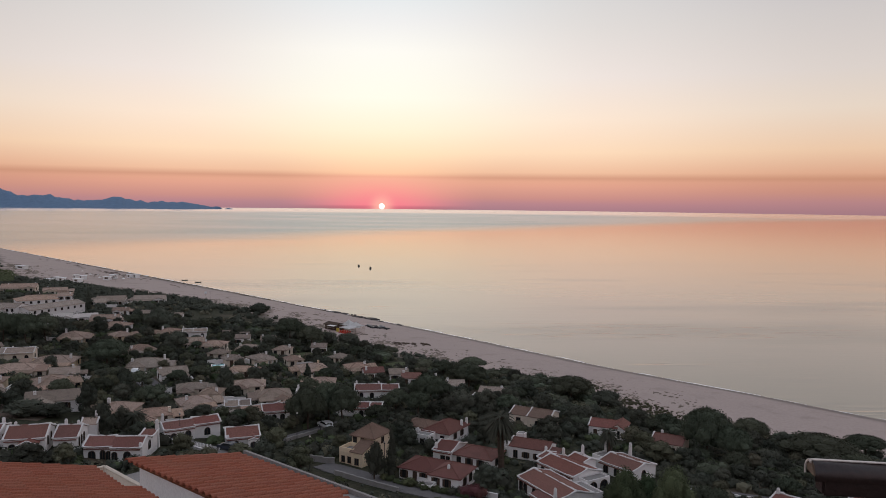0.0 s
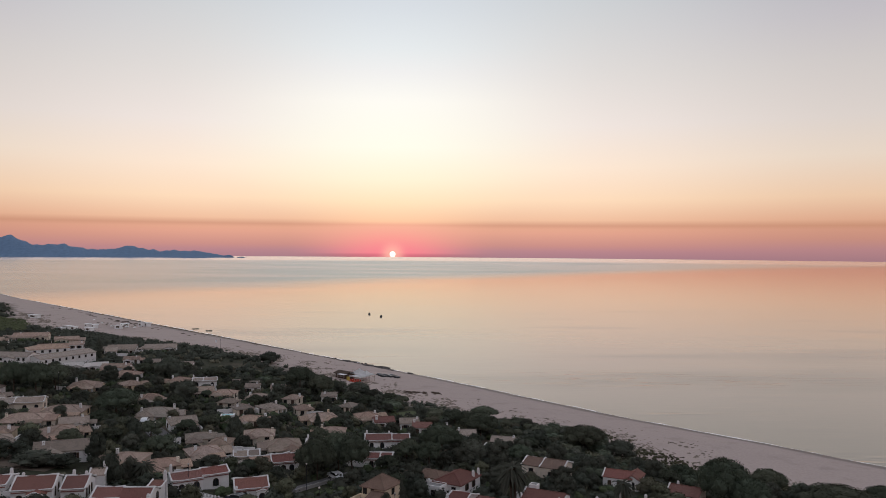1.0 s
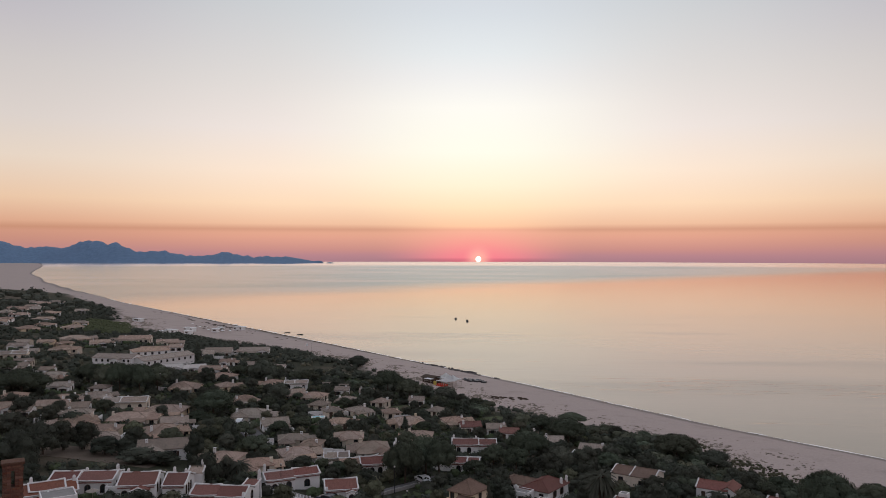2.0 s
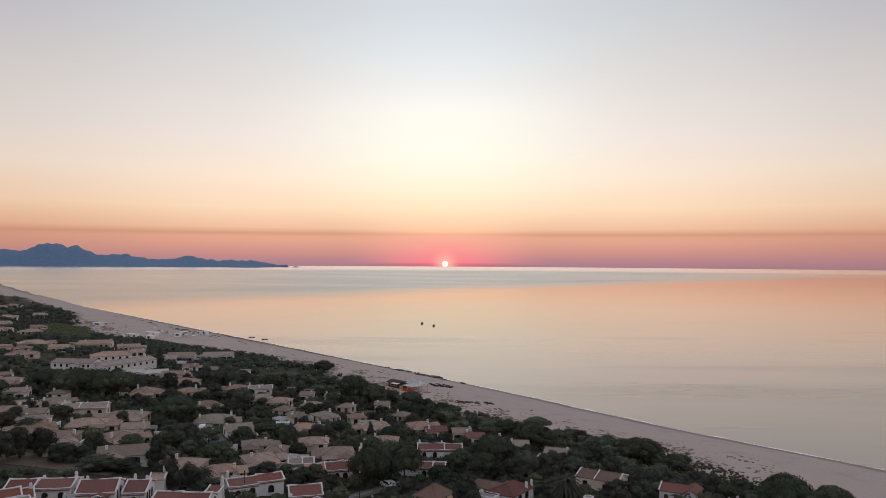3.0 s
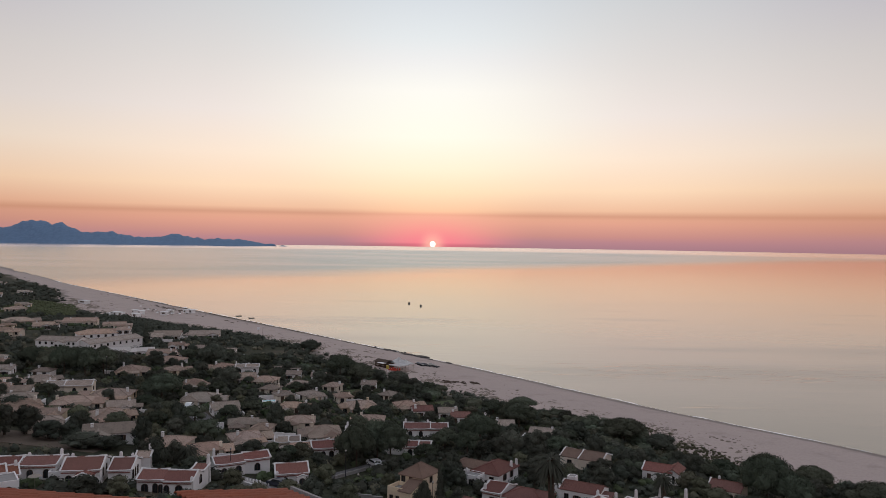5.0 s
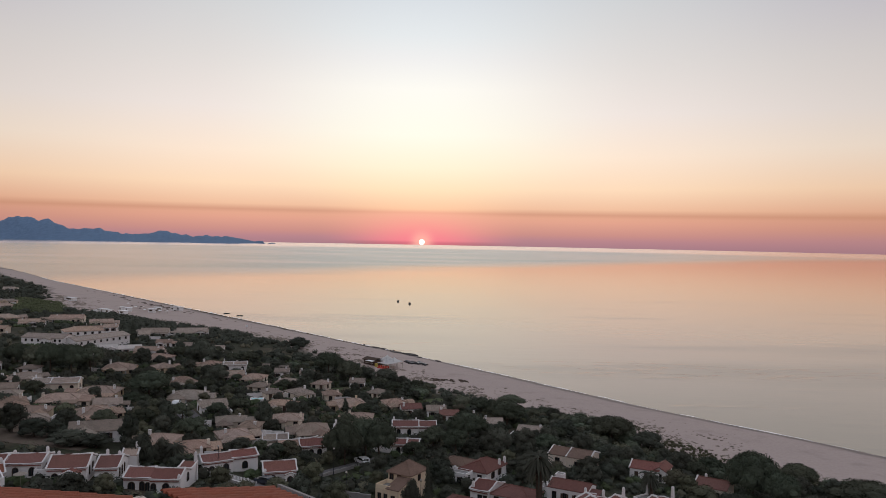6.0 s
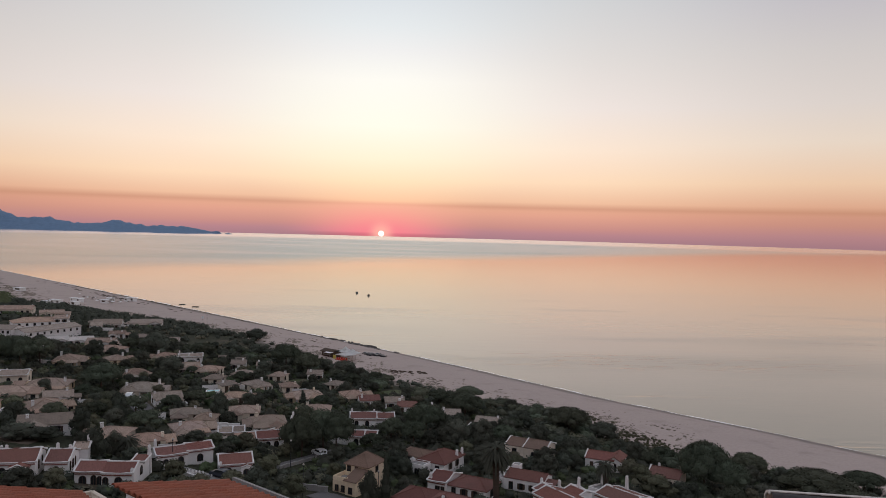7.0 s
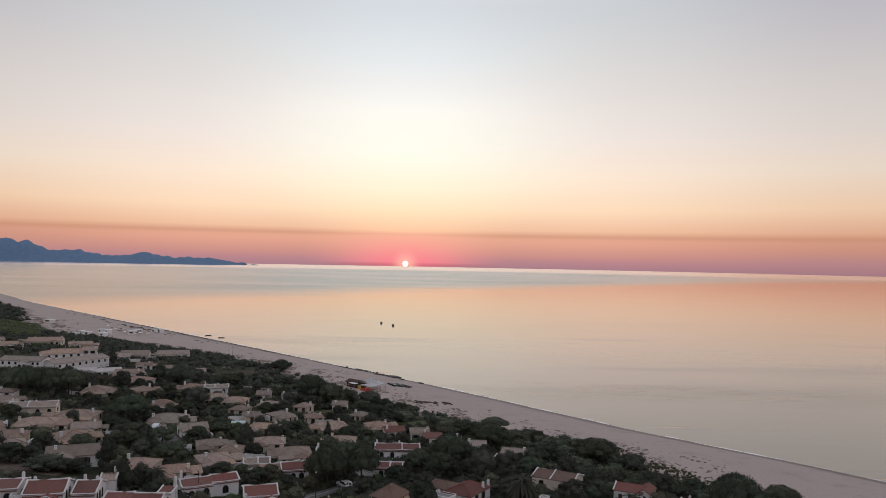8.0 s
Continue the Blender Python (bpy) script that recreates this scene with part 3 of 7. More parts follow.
def window(root, x, y, z, turn, w=1.0, h=1.2, arched=False, shutters=False):
    """A framed pane with, where they show, open wooden shutters, set in a wall that faces -y when turn is 0."""
    ob = part("window", stored(("frame", w, h, arched, shutters), lambda: window_frame_mesh(w, h, arched, shutters)), None, root)
    ob.matrix_local = pose(x, y, z, 0, 0, turn)
    outline = arch_outline(w, h) if arched else [(-w / 2, 0), (w / 2, 0), (w / 2, h), (-w / 2, h)]
    part("pane", stored(("pane", w, h, arched), lambda: mesh_of("pane", plate(outline, -0.035, 0.03), glass_dark)), None, ob)
    if shutters:
        for side in (-1, 1):
            s = part("shutter", stored(("shutter", w, h), lambda: shutter_mesh(w, h)), None, ob)
            s.matrix_local = pose(w / 2 + 0.1 if side > 0 else -w / 2 - 0.1 - w / 2, 0, 0)
    return ob


def chimney(root, x, y, z0, z1, mat, tapered=True):
    bm = bmesh.new()
    r = 0.40 if tapered else 0.28
    block(bm, x - r, x + r, y - r * 0.8, y + r * 0.8, z0, z1 - 0.35, 0.14 if tapered else 0.0)
    c = part("chimney", bm, mat, root)
    cap = bmesh.new()
    for dx in (-0.2, 0.2):
        block(cap, x + dx - 0.06, x + dx + 0.06, y - 0.16, y + 0.16, z1 - 0.35, z1 - 0.08)
    block(cap, x - 0.32, x + 0.32, y - 0.28, y + 0.28, z1 - 0.08, z1 + 0.02, 0.06)
    part("chimney_cap", cap, mat, c)


def wall_bits(root, L, D, h, storeys, shutters, rng, tall):
    """Windows and a door along the seaward-turned and valley-turned walls."""
    for s in range(storeys):
        z = tall * s + 0.6
        n = max(2, int(L / 3.3))
        door_at = rng.randrange(n) if s == 0 else -1
        for k in range(n):
            x = -L / 2 + L * (k + 0.5) / n + rng.uniform(-0.3, 0.3)
            if k == door_at:
                part("door", boxed(x - 0.5, x + 0.5, -D / 2 - 0.05, -D / 2 + 0.02, 0.02, 1.9), shutter_brown, root, "dark wooden door")
            else:
                window(root, x, -D / 2, z, 0, 0.9, 1.1, False, shutters)
        for side in (-1, 1):
            for y in ((-D / 4, D / 4) if D > 6.5 else (0.0,)):
                if rng.random() < 0.6:
                    window(root, side * L / 2, y, z, 90 * side, 0.85, 1.1, False, shutters)


def front_wing(root, cx, w, y0, y1, h, rise, walls, roof, rng, shutters):
    """A lower wing with its ridge towards the valley: broad gable wall, tiled roof, window or dark veranda."""
    bm = bmesh.new()
    outline = ((-w / 2, -2.5), (w / 2, -2.5), (w / 2, h), (0, h + rise), (-w / 2, h))
    a = [bm.verts.new((cx + x, y0, z)) for x, z in outline]
    b = [bm.verts.new((cx + x, y1, z)) for x, z in outline]
    bm.faces.new(a)
    bm.faces.new(b[::-1])
    for i in range(5):
        bm.faces.new((a[i], b[i], b[(i + 1) % 5], a[(i + 1) % 5]))
    bmesh.ops.recalc_face_normals(bm, faces=bm.faces)
    wing = part("wing", bm, walls, root)
    o, s = 0.35, rise / (w / 2)
    bm = bmesh.new()
    outline = ((-w / 2 - o, h - o * s + 0.02), (0, h + rise + 0.02), (w / 2 + o, h - o * s + 0.02), (w / 2 + o, h - o * s + 0.15), (0, h + rise + 0.16), (-w / 2 - o, h - o * s + 0.15))
    a = [bm.verts.new((cx + x, y0 - 0.3, z)) for x, z in outline]
    b = [bm.verts.new((cx + x, y1, z)) for x, z in outline]
    bm.faces.new(a)
    bm.faces.new(b[::-1])
    for i in range(6):
        bm.faces.new((a[i], b[i], b[(i + 1) % 6], a[(i + 1) % 6]))
    bmesh.ops.recalc_face_normals(bm, faces=bm.faces)
    top = part("wing_roof", bm, roof, wing)
    part("ridge_tiles", tube(bmesh.new(), (cx, y0 - 0.3, h + rise + 0.15), (cx, y1, h + rise + 0.15), 0.11, 0.11, 6), roof, root)
    for q in ((-0.22, 0.22) if w > 4.2 else (0.0,)):
        window(root, cx + q * w, y0, 0.6, 0, 1.0, 1.1, False, shutters)


def veranda(root, x0, x1, y, h, roof, rng):
    """A tiled lean-to on white pillars before the wall."""
    bm = bmesh.new()
    prism(bm, ((y - 2.3, h - 0.55), (y, h - 0.12), (y, h + 0.0), (y - 2.3, h - 0.42)), x0, x1)
    ob = part("veranda_roof", bm, roof, root)
    n = max(2, int((x1 - x0) / 2.0))
    for k in range(n + 1):
        x = x0 + 0.2 + (x1 - x0 - 0.4) * k / n
        part("pillar", boxed(x - 0.15, x + 0.15, y - 2.15, y - 1.85, -1.5, h - 0.5), trim_white, ob)
    part("veranda_floor", boxed(x0, x1, y - 2.3, y, -1.6, 0.05), grey_cement, root)


def house(x, y, yaw, L, D, kind="hip", walls=None, roof=None, label="", storeys=1, chim=1, seed=0, drop=0.0):
    """A holiday house: walls, clay roof, chimneys, windows. kind: hip or gable."""
    rng = random.Random(seed)
    walls, roof = walls or plaster_white, roof or tiles_red
    base = ground_z(x, y) - drop
    root = thing("house", x, y, base, yaw, label, "house", "holiday houses of the village")
    L, D = L * 0.93, D * 0.88
    full = L
    if kind in ("hip", "gable") and storeys == 1 and L > 7.5:
        L *= 0.82
    FOOTPRINTS.append((x, y, 0.5 * math.hypot(L, D), L, yaw))
    tall = 2.15
    h = tall * storeys
    rise = D * 0.155
    if kind == "hip":
        volume(root, "hip", -L / 2, L / 2, -D / 2, D / 2, h, rise, walls, roof)
    else:
        volume(root, "along", -L / 2, L / 2, -D / 2, D / 2, h, rise, walls, roof)
    if kind in ("hip", "gable") and storeys == 1 and L > 6:
        w = min(5.6, L * rng.uniform(0.42, 0.56))
        side = rng.choice((-1, 1))
        cx = side * (L / 2 - w / 2) * rng.uniform(0.75, 1.0)
        y0 = -D / 2 - rng.uniform(1.2, 2.6)
        if kind == "hip":
            volume(root, "hip", cx - w / 2, cx + w / 2, y0, 0.3, h - rng.uniform(0.1, 0.3), w * rng.uniform(0.13, 0.17), walls, roof)
            window(root, cx + rng.uniform(-0.2, 0.2) * w, y0, 0.55, 0, 0.85, 1.05)
        else:
            front_wing(root, cx, w, y0, 0.3, h - rng.uniform(0.0, 0.25), w * rng.uniform(0.14, 0.19), walls, roof, rng, walls is plaster_white)
        a, b = (-L / 2, cx - w / 2 - 0.1) if side > 0 else (cx + w / 2 + 0.1, L / 2)
        if b - a > 2.4 and rng.random() < 0.7:
            veranda(root, a, b, -D / 2, h, roof, rng)
    if L < full:
        # low annex at one end, under a roof of its own
        side = rng.choice((-1, 1))
        w, ha = (full - L) * 1.25, h - rng.uniform(0.2, 0.5)
        y0, y1 = -D / 2 + rng.uniform(-0.8, 0.8), D * rng.uniform(0.15, 0.4)
        x0, x1 = sorted((side * L / 2, side * (L / 2 + w)))
        lift = (y1 - y0) * 0.14
        bm = bmesh.new()
        prism(bm, ((y0, -2.5), (y1, -2.5), (y1, ha), ((y0 + y1) / 2, ha + lift), (y0, ha)), x0, x1)
        annex = part("annex", bm, walls, root)
        bm = bmesh.new()
        mid, o = (y0 + y1) / 2, 0.4
        prism(bm, ((y0 - o, ha - 0.1), (mid, ha + lift + 0.02), (y1 + o, ha - 0.1), (y1 + o, ha + 0.05), (mid, ha + lift + 0.17), (y0 - o, ha + 0.05)), x0 - (0.3 if side < 0 else -0.02), x1 + (0.3 if side > 0 else -0.02))
        part("annex_roof", bm, roof, annex)
        window(root, (x0 + x1) / 2, y0, 0.6, 0, 0.9, 1.0)
    wall_bits(root, L, D, h, storeys, kind == "gable" and walls is plaster_white, rng, tall)
    pale = trim_white if kind == "gable" or rng.random() < 0.65 else walls
    for k in range(max(1, chim) if math.hypot(x, y) < 330 else chim):
        cx = (-1, 1)[k % 2] * L * rng.uniform(0.28, 0.46)
        if seed % 2:
            cx = -cx
        cy = D * rng.uniform(-0.3, 0.3)
        chimney(root, cx, cy, h - 0.2, h + rise + (rng.uniform(0.2, 0.55) if kind == "hip" else rng.uniform(0.4, 0.9)), pale, kind != "hip")
    return root

# ---------------------------------------------------------------- villas under clay tiles edged with white plaster


def rim_along(bm, points, r=0.17, seed=0):
    """A thick hand-plastered rounded edge through the points, uneven, swelling at its ends."""
    for a, b in zip(points, points[1:]):
        a, b = Vector(a), Vector(b)
        n = max(2, round((b - a).length / 0.9))
        line = []
        for k in range(n + 1):
            p = a.lerp(b, k / n)
            q = (p.x * 0.9 + seed, p.y * 0.9, p.z)
            swell = 0.5 if k in (0, n) else 0.25 if k in (1, n - 1) else 0.0
            line.append((p + Vector((0, 0, 0.07 * noise.noise(q) + 0.12 * swell)), r * (1 + 0.35 * noise.noise((q[1], q[0], 4)) + swell)))
        for (p, r0), (q, r1) in zip(line, line[1:]):
            tube(bm, p, q, r0, r1, 7)
    return bm


def pinnacle(root, x, y, z0, z1, w=0.42):
    """A tapered white chimney that grows out of the wall, with a small hooded head."""
    bm = bmesh.new()
    block(bm, x - w, x + w, y - w * 0.8, y + w * 0.8, z0, z1 - 0.75, w * 0.42)
    block(bm, x - w * 0.58, x + w * 0.58, y - w * 0.46, y + w * 0.46, z1 - 0.75, z1 - 0.3, 0.03)
    stack = part("chimney", bevelled(bm, 0.03), trim_white, root, "tapered white plastered chimney")
    head = bmesh.new()
    block(head, x - w * 0.62, x + w * 0.62, y - w * 0.5, y + w * 0.5, z1 - 0.3, z1, w * 0.3)
    part("chimney_cap", bevelled(head, 0.03), trim_white, stack)


def volume(root, kind, x0, x1, y0, y1, h, rise, walls, roof, rims="", base=-2.5):
    """One body of a house under its own roof. kind: hip, along (ridge along the front), across (gable to the front), shed, deck.
    rims: which roof edges carry white plaster: r ridge, g gables, l or q one gable, f front, b back."""
    bm = bmesh.new()
    mx, my = (x0 + x1) / 2, (y0 + y1) / 2
    seed = x0 * 3 + y1
    if kind in ("hip", "deck"):
        block(bm, x0, x1, y0, y1, base, h)
    elif kind == "along":
        prism(bm, ((y0, base), (y1, base), (y1, h), (my, h + rise), (y0, h)), x0, x1)
    elif kind == "shed":
        prism(bm, ((y0, base), (y1, base), (y1, h + rise), (y0, h)), x0, x1)
    else:
        outline = ((x0, base), (x1, base), (x1, h), (mx, h + rise), (x0, h))
        a = [bm.verts.new((x, y0, z)) for x, z in outline]
        b = [bm.verts.new((x, y1, z)) for x, z in outline]
        bm.faces.new(a)
        bm.faces.new(b[::-1])
        for i in range(5):
            bm.faces.new((a[i], b[i], b[(i + 1) % 5], a[(i + 1) % 5]))
    bmesh.ops.recalc_face_normals(bm, faces=bm.faces)
    body = part("wall", bm, walls, root)
    top, caps = bmesh.new(), bmesh.new()
    o = 0.12 if rims else 0.30
    t = 0.05
    if kind == "hip":
        a0, a1, c0, c1 = x0 - o, x1 + o, y0 - o, y1 + o
        z0, z1 = h - o * 0.3, h + rise
        run = min(a1 - a0, c1 - c0) / 2 * 0.92
        if a1 - a0 >= c1 - c0:
            r0, r1 = (a0 + run, my, z1), (a1 - run, my, z1)
        else:
            r0, r1 = (mx, c0 + run, z1), (mx, c1 - run, z1)
        e = [(a0, c0, z0), (a1, c0, z0), (a1, c1, z0), (a0, c1, z0)]
        low = [top.verts.new(Vector(p) - Vector((0, 0, 0.14))) for p in e]
        eave = [top.verts.new(p) for p in e]
        u, v = top.verts.new(r0), top.verts.new(r1)
        top.faces.new(low[::-1])
        for i in range(4):
            top.faces.new((low[i], low[(i + 1) % 4], eave[(i + 1) % 4], eave[i]))
        if a1 - a0 >= c1 - c0:
            fs = ((eave[0], eave[1], v, u), (eave[2], eave[3], u, v), (eave[1], eave[2], v), (eave[3], eave[0], u))
            arms = ((e[0], r0), (e[3], r0), (e[1], r1), (e[2], r1), (r0, r1))
        else:
            fs = ((eave[1], eave[2], v, u), (eave[3], eave[0], u, v), (eave[0], eave[1], u), (eave[2], eave[3], v))
            arms = ((e[0], r0), (e[1], r0), (e[2], r1), (e[3], r1), (r0, r1))
        for f in fs:
            top.faces.new(f)
        for p, q in arms:
            tube(caps, p, q, 0.10, 0.10, 6)
        front, back, ridge = (e[0], e[1]), (e[3], e[2]), (r0, r1)
        gables = ((e[0], r0, e[3]), (e[1], r1, e[2]))
    elif kind == "along":
        s = rise / (my - y0)
        z0 = h - o * s + t
        prism(top, ((y0 - o, z0), (my, h + rise + t), (y1 + o, z0), (y1 + o, z0 + 0.13), (my, h + rise + t + 0.14), (y0 - o, z0 + 0.13)), x0 - o, x1 + o)
        zr = h + rise + t + 0.13
        front, back, ridge = ((x0 - o, y0 - o, z0 + 0.12), (x1 + o, y0 - o, z0 + 0.12)), ((x0 - o, y1 + o, z0 + 0.12), (x1 + o, y1 + o, z0 + 0.12)), ((x0 - o, my, zr), (x1 + o, my, zr))
        gables = ((front[0], ridge[0], back[0]), (front[1], ridge[1], back[1]))
        tube(caps, ridge[0], ridge[1], 0.11, 0.11, 6)
    elif kind == "across":
        s = rise / (mx - x0)
        z0 = h - o * s + t
        outline = ((x0 - o, z0), (mx, h + rise + t), (x1 + o, z0), (x1 + o, z0 + 0.13), (mx, h + rise + t + 0.14), (x0 - o, z0 + 0.13))
        a = [top.verts.new((x, y0 - o, z)) for x, z in outline]
        b = [top.verts.new((x, y1, z)) for x, z in outline]
        top.faces.new(a)
        top.faces.new(b[::-1])
        for i in range(6):
            top.faces.new((a[i], b[i], b[(i + 1) % 6], a[(i + 1) % 6]))
        zr = h + rise + t + 0.13
        ridge = ((mx, y0 - o, zr), (mx, y1, zr))
        front = ((x0 - o, y0 - o, z0 + 0.12), ridge[0], (x1 + o, y0 - o, z0 + 0.12))
        back = ((x0 - o, y1, z0 + 0.12), (x1 + o, y1, z0 + 0.12))
        gables = ((front[0], back[0]), (front[2], back[1]))
        tube(caps, ridge[0], ridge[1], 0.10, 0.10, 6)
    elif kind == "shed":
        prism(top, ((y0 - o, h + t - o * 0.3), (y1, h + rise + t), (y1, h + rise + t + 0.13), (y0 - o, h + t + 0.13 - o * 0.3)), x0 - o, x1 + o)
        front, back = ((x0 - o, y0 - o, h + t + 0.1), (x1 + o, y0 - o, h + t + 0.1)), ((x0 - o, y1, h + rise + t + 0.12), (x1 + o, y1, h + rise + t + 0.12))
        ridge, gables = back, ((front[0], back[0]), (front[1], back[1]))
    else:
        block(top, x0 + 0.1, x1 - 0.1, y0 + 0.1, y1 - 0.1, h, h + 0.06)
        front, back = ((x0, y0, h), (x1, y0, h)), ((x0, y1, h), (x1, y1, h))
        ridge, gables = back, ((front[0], back[0]), (front[1], back[1]))
        edge = bmesh.new()
        for b in ((x0, x1, y0, y0 + 0.18), (x0, x1, y1 - 0.18, y1), (x0, x0 + 0.18, y0 + 0.18, y1 - 0.18), (x1 - 0.18, x1, y0 + 0.18, y1 - 0.18)):
            block(edge, *b, h - 0.004, h + rise)
    bmesh.ops.recalc_face_normals(top, faces=top.faces)
    cover = part("roof", top, grey_cement if kind == "deck" else roof, body)
    if kind == "deck":
        part("parapet", bevelled(edge, 0.03), walls, body)
        return body
    if len(caps.verts):
        part("ridge_tiles", caps, roof, body)
    else:
        caps.free()
    for key, path in (("r", ridge), ("f", front), ("b", back), ("l", gables[0]), ("q", gables[1])):
        if key in rims or key in "lq" and "g" in rims:
            part("rim", rim_along(bmesh.new(), path, 0.12 if key != "f" else 0.09, seed), trim_white, body, "rounded white plaster edge")
    if "f" in rims and kind in ("along", "shed"):
        part("eave_tiles", boxed(x0 + 0.05, x1 - 0.05, y0 - 0.26, y0 - 0.004, h - 0.26, h - 0.14), roof, body)
    return body


def villa(x, y, yaw, label, volumes, openings=(), stacks=(), walls=None, roof=None, reach=10.0, deep=6.0, name="house"):
    """A house whose front-left corner stands at x, y. volumes: rows for volume(); openings: (x, y, z, turn, w, h, look), look a arched, s shuttered,
    p plain, d door; stacks: (x, y, top) for tapered chimneys."""
    walls, roof = walls or plaster_white, roof or tiles_red
    c, s = math.cos(radians(yaw)), math.sin(radians(yaw))
    mx, my = x + c * reach / 2 - s * deep / 2, y + s * reach / 2 + c * deep / 2
    root = thing("house", x, y, ground_z(mx, my), yaw, label, "house", "holiday houses of the village")
    FOOTPRINTS.append((mx, my, 0.5 * math.hypot(reach, deep), reach, yaw))
    for kind, x0, x1, y0, y1, h, rise, rims, *own in volumes:
        volume(root, kind, x0, x1, y0, y1, h, rise, own[0] if own else walls, own[1] if len(own) > 1 else roof, rims)
    for ox, oy, oz, turn, w, h, style in openings:
        if style == "d":
            d = part("door", boxed(-w / 2, w / 2, -0.05, 0.03, 0, h), shutter_brown, root, "dark wooden door")
            d.matrix_local = pose(ox, oy, oz, 0, 0, turn)
            part("door_frame", bevelled(boxed(-w / 2 - 0.08, w / 2 + 0.08, -0.03, 0.02, 0, h + 0.08), 0.01), walls, d)
        else:
            window(root, ox, oy, oz, turn, w, h, style == "a", style == "s")
    for ox, oy, top in stacks:
        pinnacle(root, ox, oy, -0.5, top)
    return root


def row_of(n, x0, x1, y, z, w, h, style, turn=0):
    """Openings at even steps along a wall."""
    return [(x0 + (x1 - x0) * (k + 0.5) / n, y, z, turn, w, h, style) for k in range(n)]


def rimmed(cx, cy, yaw, L, D, label, seed, roof=None, walls=None):
    """A small house of one body, its tiles edged in white on every side, with arched windows."""
    rng = random.Random(seed)
    c, s = math.cos(radians(yaw)), math.sin(radians(yaw))
    x, y = cx - c * L / 2 + s * D / 2, cy - s * L / 2 - c * D / 2
    cut = L * rng.uniform(0.4, 0.6)
    flip = rng.random() < 0.5
    vols = [("along", 0, cut, 0 if flip else 0.5, D, 2.2, D * 0.15, "rgf"), ("along", cut, L, 0.5 if flip else 0, D, 2.1 if flip else 2.3, D * 0.14, "rgf")]
    n = max(2, int(L / 2.6))
    opens = [o for o in row_of(n, 0.2, L - 0.2, -0.0, 0.35, 0.8, 1.35, "a")]
    opens = [(ox, (0 if flip else 0.5) if ox < cut else (0.5 if flip else 0), oz, t, w, h, k) for ox, oy, oz, t, w, h, k in opens if abs(ox - cut) > 0.6]
    opens += [(L, D * 0.4, 0.5, 90, 0.8, 1.2, "a"), (0, D * 0.5, 0.5, -90, 0.8, 1.2, "a")]
    stacks = [(rng.choice((0.3, L - 0.3)), D * rng.uniform(0.3, 0.7), 2.2 + D * 0.15 + rng.uniform(0.8, 1.4))]
    if L > 8:
        stacks.append((L * rng.uniform(0.4, 0.6), D * 0.5, 2.4 + D * 0.15 + rng.uniform(0.4, 0.8)))
    return villa(x, y, yaw, label, vols, opens, stacks, walls, roof, L, D)

# ---------------------------------------------------------------- the village, from the hill's foot outward
WHITE_ARCHED = "white house with arched windows, red clay tiles edged in white"
WHITE_SHUTTERED = "white plastered house with red clay roof and brown shutters"
# long house with two bays and a courtyard wall ending in a tall chimney
villa(-57.2, 122.6, 4, WHITE_ARCHED, [("along", 0, 4.4, 0.5, 5.9, 2.35, 0.95, "rlbf"), ("along", 4.4, 9.1, 0, 5.9, 2.3, 0.95, "rqbf"), ("shed", 7.0, 9.1, 5.9, 9.6, 2.2, 0.3, "gf")],
      [(1.3, 0.5, 0.3, 0, 1.0, 1.45, "a"), (3.0, 0.5, 0.1, 0, 0.7, 1.75, "a"), (3.9, 0.5, 0.2, 0, 0.75, 1.5, "a"), (5.0, 0, 0.2, 0, 0.75, 1.5, "a"), (7.0, 0, 0.3, 0, 1.0, 1.45, "a"), (9.1, 4.6, 0.8, 90, 1.0, 1.4, "a")],
      [(9.0, 9.3, 4.4), (9.0, 0.3, 3.2)], reach=9.1, deep=9.6)
# house of two wings with slit windows in its side wall
villa(-69.4, 122.0, 15, WHITE_ARCHED, [("along", 0, 6.0, 0, 7.2, 2.4, 1.25, "rgf"), ("across", 2.4, 5.2, -2.0, 1.2, 1.9, 0.6, "f"), ("deck", -2.2, 0, 1.0, 5.0, 1.9, 0.35, "")],
      [(1.2, 0, 0.4, 0, 0.9, 1.3, "a"), (3.8, -2.0, 0.2, 0, 1.0, 1.5, "a"), (6.0, 2.0, 0.8, 90, 0.45, 1.5, "a"), (6.0, 4.4, 0.8, 90, 0.45, 1.5, "a")], [(0.4, 5.8, 3.9)], reach=6.0, deep=7.2)
villa(-63.2, 125.4, 11, WHITE_ARCHED, [("along", 0, 3.6, 0, 7.0, 2.4, 1.2, "rgf"), ("along", 2.6, 5.0, 7.0, 10.0, 2.6, 0.7, "g", plaster_white, tiles_tan)],
      [(1.8, 0, 0.5, 0, 0.9, 1.3, "a")] + [(3.6, 1.4 + 1.5 * k, 0.7, 90, 0.5, 1.5, "a") for k in range(3)], [(4.6, 9.0, 4.6), (0.2, 6.9, 3.9), (2.2, 6.8, 3.6)], reach=4.4, deep=9.0)
rimmed(-77.1, 125.7, 12, 10.5, 5.8, WHITE_ARCHED, 3)
rimmed(-78.5, 117.6, 37, 7.9, 6.4, WHITE_ARCHED, 4, tiles_orange)
